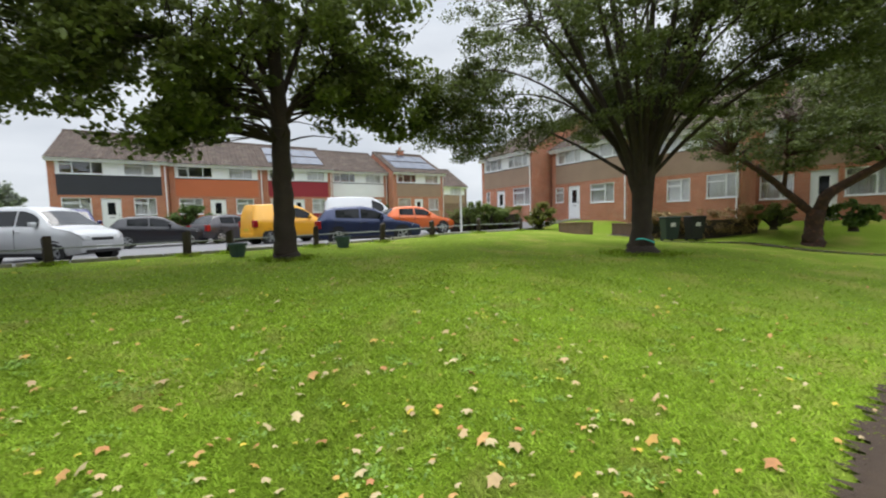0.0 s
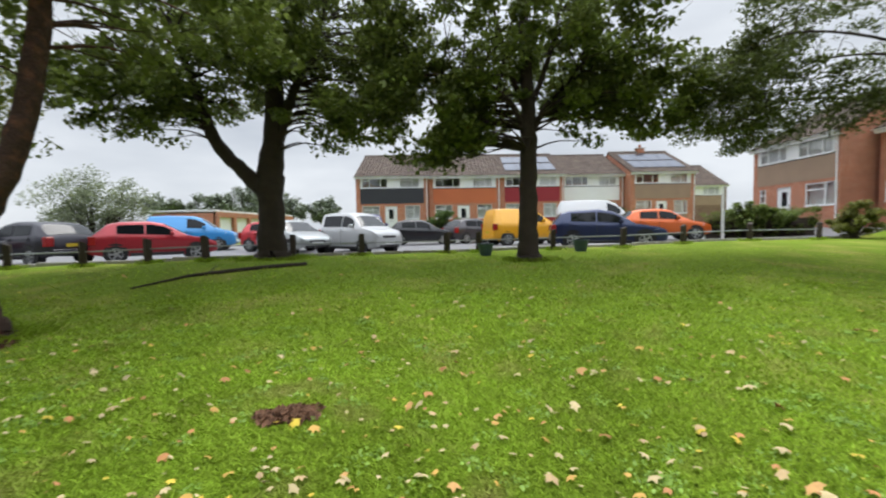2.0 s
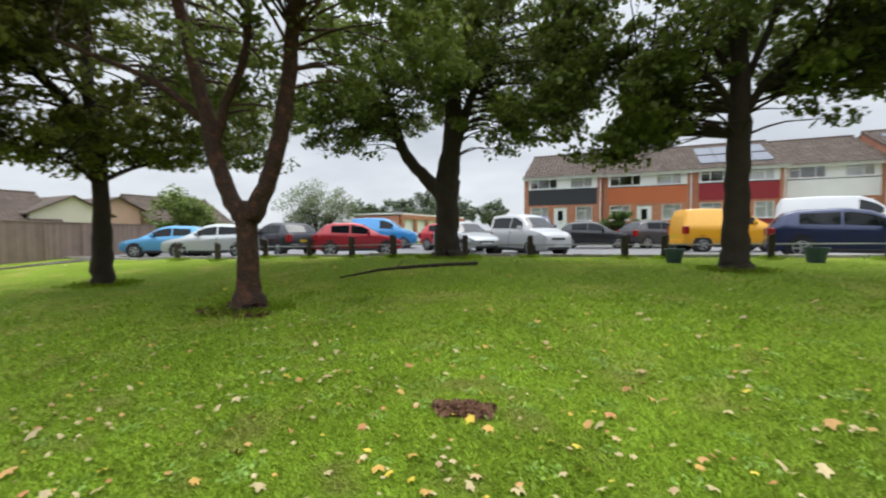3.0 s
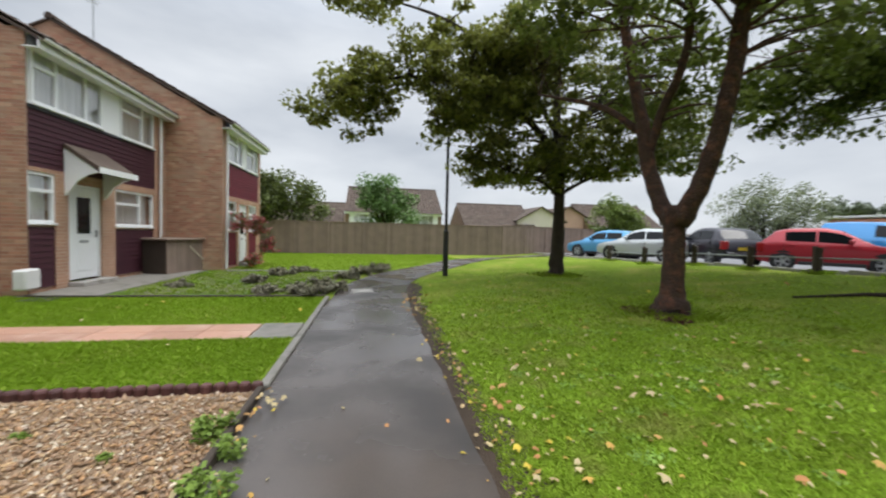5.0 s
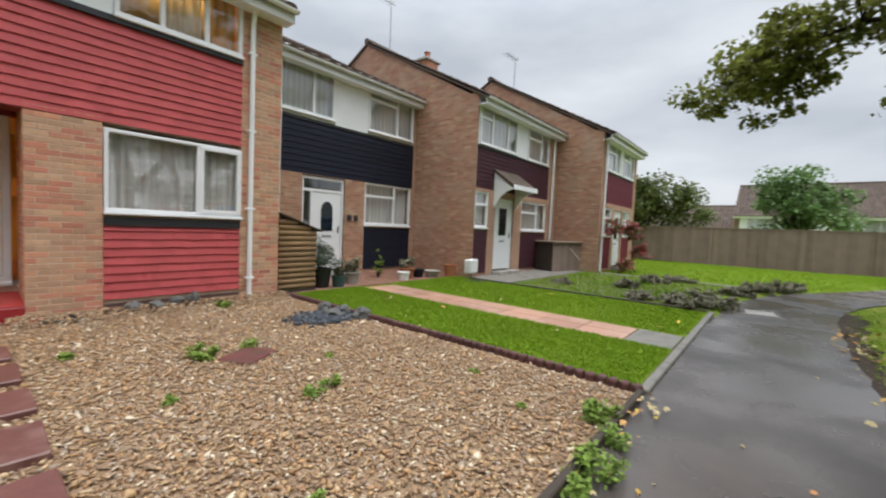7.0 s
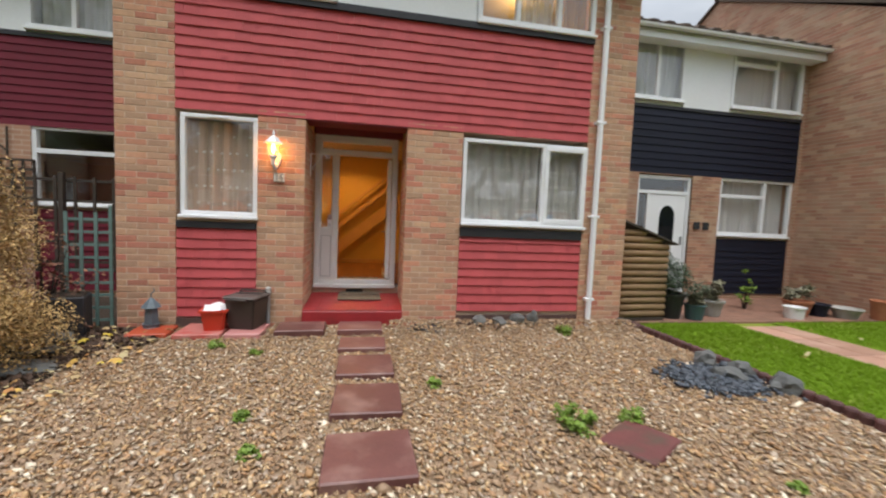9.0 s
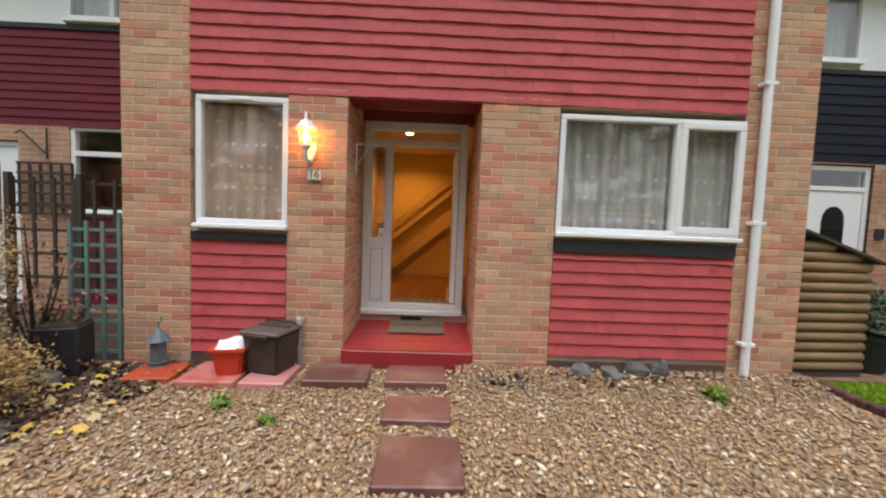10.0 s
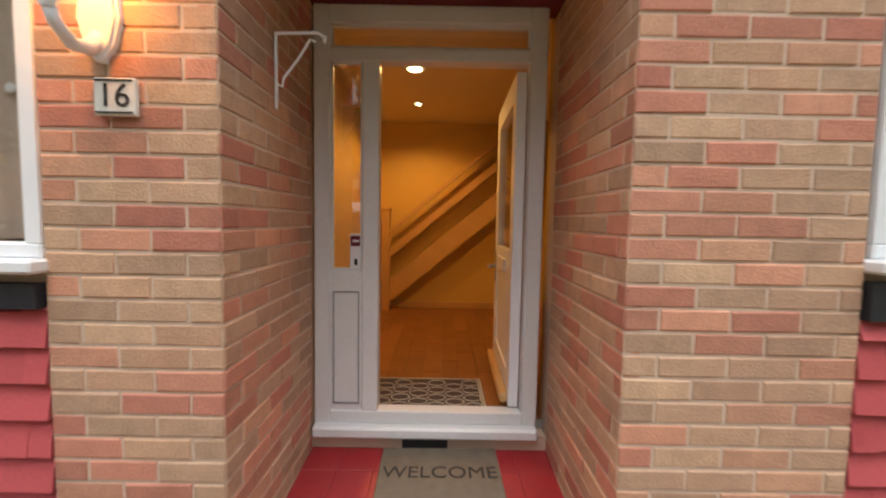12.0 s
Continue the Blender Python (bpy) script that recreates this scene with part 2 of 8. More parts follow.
M_ROAD = mat("grey_road", (0.17, 0.17, 0.175), 0.55, 0.2, 0.6, 120, 0.3)
M_CONC = mat("concrete", (0.36, 0.34, 0.31), 0.85, 0.2, 3, 90, 0.3, wear_or_sheen=((0.17, 0.16, 0.13), 3, 0.5, 0.75))
M_KERB = mat("dark_damp_concrete", (0.21, 0.195, 0.17), 0.7, 0.25, 3, 90, 0.3, wear_or_sheen=((0.10, 0.095, 0.075), 3, 0.5, 0.75))
M_SOIL = mat("soil_and_dead_leaves", (0.055, 0.036, 0.022), 0.95, 0.35, 6, 70, 0.9, dist=0.02)
M_PINKSLAB = mat("pink_paving", (0.42, 0.235, 0.165), 0.4, 0.2, 4, 90, 0.2, rand=0.2, wear_or_sheen=((0.52, 0.34, 0.26), 2.5, 0.5, 0.75))
# pale pink blotches paint the wet slabs' reflected light into the colour
M_REDSLAB = mat("wet_red_slab_painted_sheen", (0.150, 0.060, 0.052), 0.42, 0.28, 6, 90, 0.3, rand=0.22, wear_or_sheen=((0.27, 0.16, 0.135), 3.5, 0.50, 0.75))
M_PATIO = mat("brown_block_paving", (0.24, 0.125, 0.085), 0.5, 0.25, 3, 80, 0.3, rand=0.2)
M_FENCE = mat("weathered_fence_board", (0.215, 0.158, 0.125), 0.9, 0.25, 2, 60, 0.4, rand=0.15, by="object")
M_LOGPANEL = mat("treated_halflog", (0.25, 0.152, 0.075), 0.75, 0.25, 5, 70, 0.3, rand=0.15)
M_WOODDARK = mat("dark_timber", (0.05, 0.036, 0.026), 0.8, 0.2, 5, 70, 0.3)
M_TRELLIS = mat("green_trellis", (0.13, 0.21, 0.19), 0.7, 0.2, 5, 70, 0.2)
M_BINBROWN = mat("brown_plastic", (0.045, 0.033, 0.028), 0.45, 0.15, 8, 80, 0.15)
M_TUBRED = mat("red_plastic_tub", (0.55, 0.045, 0.02), 0.35, 0.1, 8, 80, 0.05)
M_PAPER = mat("white_paper", (0.8, 0.78, 0.78), 0.7, 0.08, 10, 60, 0.2)
M_BLACKPL = mat("black_plastic", (0.018, 0.018, 0.019), 0.5, 0.15, 8, 60, 0.1)
M_TEAL = mat("teal_plastic_planter", (0.045, 0.085, 0.09), 0.5, 0.15, 8, 60, 0.1)
M_TERRA = mat("terracotta", (0.36, 0.13, 0.06), 0.8, 0.2, 8, 60, 0.2)
M_STONE = mat("grey_slate_rock", (0.105, 0.105, 0.098), 0.7, 0.35, 6, 60, 0.6, rand=0.3, dist=0.01)
M_CHIPS = mat("blue_slate_chips", (0.065, 0.075, 0.09), 0.4, 0.3, 8, 80, 0.3, by="island", rand=0.35)
M_GRAVEL = mat("flint_gravel", (0.4, 0.3, 0.2), 0.55, 0.2, 40, 200, 0.3, palette=[(0.54, 0.375, 0.205), (0.44, 0.25, 0.11), (0.68, 0.57, 0.42), (0.38, 0.22, 0.11), (0.52, 0.335, 0.165), (0.34, 0.22, 0.13), (0.55, 0.40, 0.24), (0.45, 0.315, 0.19), (0.40, 0.305, 0.225), (0.48, 0.265, 0.12)], by="island", rand=0.15)
M_GRAVELBED = mat("gravel_bed", (0.36, 0.245, 0.15), 0.9, 0.4, 6, 90, 0.9, dist=0.02)
M_GRASSG = mat("turf", (0.165, 0.242, 0.026), 0.95, 0.36, 0.55, 38, 0.9, dist=0.03, spec=0.05, wear_or_sheen=((0.29, 0.29, 0.07), 0.9, 0.48, 0.75))
M_BLADE = mat("grass_blades", (0.375, 0.53, 0.06), 0.7, 0.32, 0.7, 4.5, 0.0, by="island", rand=0.24, spec=0.06, trans=0.35, wear_or_sheen=((0.46, 0.43, 0.15), 1.9, 0.54, 0.82))
M_BLADEDK = mat("garden_lawn_blades", (0.235, 0.37, 0.028), 0.7, 0.16, 0.8, 30, 0.0, by="island", rand=0.14, spec=0.06, trans=0.35)
M_BARK = mat("ridged_bark", (0.044, 0.032, 0.023), 0.95, 0.4, 5, 45, 1.0, dist=0.03)
M_BARKRED = mat("flaking_bark", (0.058, 0.032, 0.022), 0.95, 0.5, 5, 26, 1.0, dist=0.04, wear_or_sheen=((0.16, 0.066, 0.038), 7.0, 0.50, 0.76))
M_LEAF = mat("maple_foliage", (0.148, 0.188, 0.042), 0.5, 0.2, 0.5, 20, 0.0, by="island", rand=0.4, spec=0.35, trans=0.45)
M_LEAF2 = mat("yellowing_foliage", (0.19, 0.205, 0.045), 0.5, 0.2, 0.5, 20, 0.0, by="island", rand=0.4, spec=0.35, trans=0.45)
M_LEAFDK = mat("hornbeam_foliage", (0.125, 0.155, 0.046), 0.5, 0.35, 0.5, 20, 0.0, by="island", rand=0.45, spec=0.35, trans=0.45)
# paler and greyer than the leaf itself: distance haze put into the colour
M_WILLOW = mat("pale_foliage_haze_in_colour", (0.20, 0.235, 0.13), 0.8, 0.3, 0.6, 20, 0.0, by="island", rand=0.35, trans=0.35)
M_YOUNG = mat("fresh_foliage", (0.13, 0.225, 0.065), 0.7, 0.3, 0.8, 20, 0.0, by="island", rand=0.4, trans=0.35)
M_LIME = mat("yellow_green_foliage", (0.145, 0.20, 0.04), 0.7, 0.3, 0.8, 20, 0.0, by="island", rand=0.4, trans=0.35)
# air haze over the far trees is painted into this pale grey-green
M_LEAFFAR = mat("distant_foliage_haze_in_colour", (0.19, 0.22, 0.16), 0.8, 0.3, 0.3, 10, 0.0, by="island", rand=0.35)
M_HEDGE = mat("hedge_foliage", (0.085, 0.145, 0.025), 0.7, 0.3, 0.8, 20, 0.0, by="island", rand=0.4, trans=0.3)
M_HEDGEBR = mat("browning_foliage", (0.29, 0.20, 0.075), 0.75, 0.3, 1.0, 20, 0.0, by="island", rand=0.4)
M_LAV = mat("grey_green_foliage", (0.215, 0.20, 0.13), 0.8, 0.3, 2, 20, 0.0, by="island", rand=0.4)
M_POTBUSH = mat("grey_green_pot_bush", (0.07, 0.105, 0.06), 0.7, 0.3, 3, 20, 0.0, by="island", rand=0.4)
M_WEED = mat("fresh_green_weed", (0.20, 0.30, 0.045), 0.6, 0.2, 3, 20, 0.0, by="island", rand=0.3, trans=0.3)
M_CLOVER = mat("clover_leaves", (0.28, 0.44, 0.07), 0.6, 0.2, 2, 20, 0.0, by="island", rand=0.3, trans=0.3)
M_FALLEN = mat("fallen_leaf", (0.5, 0.3, 0.1), 0.7, 0.2, 20, 60, 0.2, palette=[(0.55, 0.33, 0.07), (0.45, 0.21, 0.07), (0.62, 0.46, 0.05), (0.48, 0.34, 0.16), (0.50, 0.40, 0.20), (0.28, 0.12, 0.05), (0.50, 0.28, 0.09), (0.40, 0.24, 0.11)], by="island", rand=0.15)
M_FLOWER = mat("red_and_pink_flowers", (0.5, 0.1, 0.1), 0.7, 0.2, 10, 30, 0.0, palette=[(0.45, 0.03, 0.05), (0.6, 0.25, 0.3), (0.10, 0.16, 0.04), (0.3, 0.02, 0.04), (0.12, 0.2, 0.05)], by="island", rand=0.2)
M_TYRE = mat("tyre_rubber", (0.02, 0.02, 0.02), 0.8, 0.2, 8, 60, 0.2)
M_ALLOY = mat("alloy_rim", (0.45, 0.46, 0.47), 0.35, 0.1, 8, 60, 0.0, metal=0.8)
M_HEADL = mat("lamp_lens", (0.65, 0.67, 0.68), 0.12, 0.1, 8, 60, 0.0)
M_TAILL = mat("red_tail_lens", (0.3, 0.012, 0.012), 0.2, 0.1, 8, 60, 0.0)


# ---- building helpers ----
def thing(name, label, category, p=(0, 0, 0), rz=0.0, group="", kind=""):
    ob = new(name)
    ob.empty_display_size = 0.1
    ob.matrix_world = pose(*p, 0, 0, rz)
    return tagged(ob, label, category, group, kind)


def finish(name, bm, material, smooth=False):
    me = bpy.data.meshes.new(name)
    bmesh.ops.recalc_face_normals(bm, faces=bm.faces)
    bm.to_mesh(me)
    bm.free()
    me.materials.append(material)
    if smooth:
        me.polygons.foreach_set("use_smooth", [True] * len(me.polygons))
    return me


def part(name, bm, material, parent, label="", smooth=False):
    """One bmesh as one mesh object under a thing or a part, in the parent's space."""
    ob = new(name, finish(name, bm, material, smooth) if isinstance(bm, bmesh.types.BMesh) else bm)
    ob.parent = parent
    return tagged(ob, label)


def solo(name, bm, material, label, category, p=(0, 0, 0), rz=0.0, smooth=False, group="", kind=""):
    ob = new(name, finish(name, bm, material, smooth) if isinstance(bm, bmesh.types.BMesh) else bm)
    ob.matrix_world = pose(*p, 0, 0, rz)
    return tagged(ob, label, category, group, kind)


def piece(name, me, parent, p, rz=0.0, rx=0.0, ry=0.0):
    ob = new(name, me)
    ob.parent = parent
    ob.matrix_basis = pose(*p, rx, ry, rz)
    return ob


def bx(bm, x0, x1, y0, y1, z0, z1, bev=0.0, m=None):
    M = Matrix.Translation(((x0 + x1) / 2, (y0 + y1) / 2, (z0 + z1) / 2)) @ Matrix.Diagonal((abs(x1 - x0), abs(y1 - y0), abs(z1 - z0), 1))
    r = bmesh.ops.create_cube(bm, size=1, matrix=(m @ M) if m else M)
    if bev:
        es = list({e for v in r["verts"] for e in v.link_edges})
        bmesh.ops.bevel(bm, geom=es, offset=bev, segments=1, affect="EDGES")
    return bm


def cube(x0, x1, y0, y1, z0, z1, bev=0.0):
    return bx(bmesh.new(), x0, x1, y0, y1, z0, z1, bev)


def tube(bm, pts, radii, n=8, cap=True):
    """A tapered tube along points."""
    pts = [Vector(p) for p in pts]
    rings, a = [], None
    for i, p in enumerate(pts):
        d = (pts[min(i + 1, len(pts) - 1)] - pts[max(i - 1, 0)]).normalized()
        if a is None:
            a = d.cross(Vector((0, 0, 1)) if abs(d.z) < 0.9 else Vector((1, 0, 0)))
        a = (a - d * a.dot(d)).normalized()
        b = d.cross(a)
        rings.append([bm.verts.new(p + radii[i] * (a * math.cos(2 * math.pi * k / n) + b * math.sin(2 * math.pi * k / n))) for k in range(n)])
    for r0, r1 in zip(rings, rings[1:]):
        for k in range(n):
            bm.faces.new((r0[k], r0[(k + 1) % n], r1[(k + 1) % n], r1[k]))
    if cap:
        bm.faces.new(rings[0])
        bm.faces.new(rings[-1][::-1])
    return bm


def lathe(bm, prof, n=16, c=(0, 0)):
    rings = []
    for r, z in prof:
        rings.append([bm.verts.new((c[0] + r * math.cos(2 * math.pi * k / n), c[1] + r * math.sin(2 * math.pi * k / n), z)) for k in range(n)])
    for r0, r1 in zip(rings, rings[1:]):
        for k in range(n):
            bm.faces.new((r0[k], r0[(k + 1) % n], r1[(k + 1) % n], r1[k]))
    bm.faces.new(rings[0][::-1])
    bm.faces.new(rings[-1])
    return bm


def cells(bm, x0, x1, z0, z1, y0, y1, holes):
    """A wall in the xz plane with rectangular openings through it."""
    xs = sorted({x0, x1, *[v for h in holes for v in h[:2] if x0 < v < x1]})
    zs = sorted({z0, z1, *[v for h in holes for v in h[2:4] if z0 < v < z1]})
    for a, b in zip(xs, xs[1:]):
        run = None
        for c, d in zip(zs, zs[1:]):
            u, v = (a + b) / 2, (c + d) / 2
            if any(h[0] < u < h[1] and h[2] < v < h[3] for h in holes):
                if run:
                    bx(bm, a, b, y0, y1, *run)
                run = None
            else:
                run = (run[0] if run else c, d)
        if run:
            bx(bm, a, b, y0, y1, *run)
    bmesh.ops.remove_doubles(bm, verts=bm.verts, dist=1e-4)
    return bm


def raw_mesh(name, verts, faces, material):
    """A mesh from arrays: verts n x 3, faces m x k."""
    me = bpy.data.meshes.new(name)
    verts, faces = np.asarray(verts, np.float32), np.asarray(faces, np.int32)
    m, k = faces.shape
    me.vertices.add(len(verts))
    me.vertices.foreach_set("co", verts.ravel())
    me.loops.add(m * k)
    me.loops.foreach_set("vertex_index", faces.ravel())
    me.polygons.add(m)
    me.polygons.foreach_set("loop_start", np.arange(0, m * k, k, dtype=np.int32))
    me.polygons.foreach_set("loop_total", np.full(m, k, np.int32))
    me.update(calc_edges=True)
    me.materials.append(material)
    return me


# ---- brickwork made of single bricks ----
BRICK_MESH = {}
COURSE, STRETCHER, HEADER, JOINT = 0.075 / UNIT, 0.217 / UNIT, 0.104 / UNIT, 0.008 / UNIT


def brick_mesh(length, seed):
    key = (round(length, 3), seed)
    if key not in BRICK_MESH:
        rnd = random.Random(seed * 71 + int(length * 1000))
        bm = cube(-length / 2, length / 2, 0.0, 0.05, -COURSE * 0.447, COURSE * 0.447)
        es = [e for e in bm.edges if all(v.co.y < 0.01 for v in e.verts)]
        bmesh.ops.bevel(bm, geom=es, offset=0.004, segments=1, affect="EDGES")
        for v in bm.verts:
            v.co += Vector((rnd.uniform(-1, 1) * 0.0015, rnd.uniform(-1, 1) * 0.0012, rnd.uniform(-1, 1) * 0.0018))
        BRICK_MESH[key] = finish("brick", bm, M_BRICK)
    return BRICK_MESH[key]


def brick_rows(length, z0, z1, flip=0):
    """Stretcher bond: (centre along, centre up, brick length) course by course."""
    out = []
    for i in range(int(round((z1 - z0) / COURSE))):
        x, first = 0.0, True
        while x < length - 0.03:
            w = HEADER if first and (i + flip) % 2 else STRETCHER
            first = False
            w = min(w, length - x)
            if length - x - w < 0.05:
                w = length - x
            out.append((x + w / 2, z0 + (i + 0.5) * COURSE, w))
            x += w + JOINT
    return out


def lay_bricks(wall, p, rz, length, z0, z1, flip=0, limit=300):
    """Lays single bricks on a wall's face, which starts at p and runs along rz; outward is local -y."""
    rnd = random.Random(int(p[0] * 100) + int(p[1] * 31))
    rows = brick_rows(length, z0, z1, flip)
    c, s = math.cos(radians(rz)), math.sin(radians(rz))
    far = []
    for u, z, w in rows:
        out = rnd.uniform(0.002, 0.005)
        q = (p[0] + c * u + s * out, p[1] + s * u - c * out, z)
        if limit > 0:
            piece("brick", brick_mesh(w, rnd.randrange(4)), wall, q, rz)
            limit -= 1
        else:
            far.append((q, w))
    if far:
        bm = bmesh.new()
        for q, w in far:
            bx(bm, -w / 2, w / 2, 0, 0.05, -COURSE * 0.447, COURSE * 0.447, m=pose(*q, 0, 0, rz))
        o = part("bricks", bm, M_BRICKJ, wall)
        tagged(o, kind="stuff")


TILE_MESH = []


def tile_meshes():
    for i in range(4):
        rnd = random.Random(i)
        bm = cube(-0.081, 0.081, -0.014, 0.0, 0.0, 0.125)
        for v in bm.verts:
            if v.co.z > 0.1:
                v.co.y += 0.018 if v.co.y < -0.01 else 0.006
            else:
                v.co.y -= rnd.uniform(0, 0.004)
                v.co.z += rnd.uniform(-0.003, 0.003)
        bmesh.ops.bevel(bm, geom=[e for e in bm.edges if all(v.co.z < 0.02 for v in e.verts)], offset=0.002, segments=1, affect="EDGES")
        TILE_MESH.append(finish("tile", bm, M_REDTILE))


def hang_tiles(panel, x0, x1, z0, z1, y, gauge=0.108, lap=0.165):
    """Courses of plain tiles from z0 up, each a piece of its own, broken bond."""
    if not TILE_MESH:
        tile_meshes()
    rnd = random.Random(int(x0 * 97) + int(z0 * 13))
    n = int(math.ceil((z1 - z0) / gauge - 1e-6))
    for r in range(n):
        z = z0 + r * gauge
        x = x0 + (lap / 2 if r % 2 else lap)
        edges = [x0]
        while x < x1 - 0.04:
            edges.append(x)
            x += lap
        edges.append(x1)
        for a, b in zip(edges, edges[1:]):
            o = piece("tile", TILE_MESH[rnd.randrange(4)], panel, ((a + b) / 2, y - 0.004 - rnd.uniform(0, 0.003), z + rnd.uniform(-0.003, 0.003)), 0, 0, rnd.uniform(-0.6, 0.6))
            h = min(1.0, (z1 - z + 0.002) / 0.125) if r == n - 1 else 1.0
            o.scale = ((b - a - 0.001) / 0.162, 1, h)


# ---- windows and doors ----
def window(parent, x0, x1, z0, z1, y, splits=(), vents=(), sill=True, material=None, fw=0.055, curtain=None, name="window", mid=None, depth=0.07):
    """White framed window in the xz plane, facing -y. splits: mullions' x; vents: (x0, x1) of opening sashes with a thicker frame; mid: transom (x0, x1, z)."""
    material = material or M_UPVC
    bm = bmesh.new()
    f = y - 0.012
    bx(bm, x0, x1, f, f + depth, z0, z0 + fw, 0.006)
    bx(bm, x0, x1, f, f + depth, z1 - fw, z1, 0.006)
    bx(bm, x0, x0 + fw, f + 0.001, f + depth, z0 + fw, z1 - fw)
    bx(bm, x1 - fw, x1, f + 0.001, f + depth, z0 + fw, z1 - fw)
    for s in splits:
        bx(bm, s - fw * 0.5, s + fw * 0.5, f + 0.001, f + depth, z0 + fw, z1 - fw)
    if mid:
        bx(bm, mid[0], mid[1], f - 0.002, f + depth, mid[2] - 0.03, mid[2] + 0.03)
    w = part(name, bm, material, parent)
    for a, b in vents:
        sb = bmesh.new()
        g = f - 0.016
        for q in ((a, b, z0 + 0.03, z0 + 0.085), (a, b, z1 - 0.085, z1 - 0.03), (a, a + 0.055, z0 + 0.085, z1 - 0.085), (b - 0.055, b, z0 + 0.085, z1 - 0.085)):
            bx(sb, q[0], q[1], g, g + 0.05, q[2], q[3], 0.004)
        part("sash", sb, material, w)
    edges = [x0 + fw * 0.6, *splits, x1 - fw * 0.6]
    for a, b in zip(edges, edges[1:]):
        o = part("pane", cube(a + fw * 0.4, b - fw * 0.4, y + 0.025, y + 0.031, z0 + fw - 0.01, z1 - fw + 0.01), M_GLASS, w)
        o.visible_shadow = False
    if sill:
        part("sill", cube(x0 - 0.012, x1 + 0.012, y - 0.06, y + 0.02, z0 - 0.04, z0, 0.008), material, w)
    if curtain:
        drape(w, x0 + fw, x1 - fw, z0 + 0.03, z1 - fw + 0.02, y + 0.16, curtain)
    return w


def drape(parent, x0, x1, z0, z1, y, material, dots=None, pleat=0.13):
    """A hanging net in soft pleats."""
    n = max(12, int((x1 - x0) / 0.012))
    rnd = random.Random(int(x0 * 50))
    ph = [rnd.uniform(0, 6.28) for _ in range(4)]
    xs = np.linspace(x0, x1, n)
    off = 0.034 * np.sin(xs / pleat * 6.283 + ph[0]) + 0.012 * np.sin(xs / pleat * 2.6 * 6.283 + ph[1]) + 0.01 * np.sin(xs * 4 + ph[2])
    zs = [z0, (z0 + z1) / 2, z1]
    v = [(x, y + o * (1.0 if i < 2 else 0.6), z) for i, z in enumerate(zs) for x, o in zip(xs, off)]
    f = [(r * n + i, r * n + i + 1, (r + 1) * n + i + 1, (r + 1) * n + i) for r in range(2) for i in range(n - 1)]
    # gathered folds lie double behind the front layer
    x = x0 + 0.02
    while x < x1 - 0.05:
        w = rnd.uniform(0.035, 0.075)
        k = len(v)
        e = min(x + w, x1)
        v += [(x, y + 0.05, z0), (e, y + 0.045, z0), (e - 0.006, y + 0.045, z1), (x + 0.006, y + 0.05, z1)]
        f.append((k, k + 1, k + 2, k + 3))
        x += w + rnd.uniform(0.03, 0.08)
    o = part("curtain", raw_mesh("curtain", v, f, material), material, parent)
    if dots:
        bm = bmesh.new()
        nz = int((z1 - z0) / 0.185)
        nx = int((x1 - x0) / 0.085)
        for j in range(nz):
            for i in range(nx):
                if rnd.random() < 0.2:
                    continue
                cx, cz = x0 + (i + 0.5 + (j % 2) * 0.5) * 0.085, z0 + (j + 0.45) * 0.185
                if cx > x1 - 0.04:
                    continue
                oy = float(np.interp(cx, xs, off))
                bmesh.ops.create_icosphere(bm, subdivisions=1, radius=1, matrix=Matrix.Translation((cx, y + oy - 0.012, cz)) @ Matrix.Diagonal((0.021, 0.002, 0.017, 1)))
        tagged(part("woven_dots", bm, dots, o), kind="stuff")
    return o


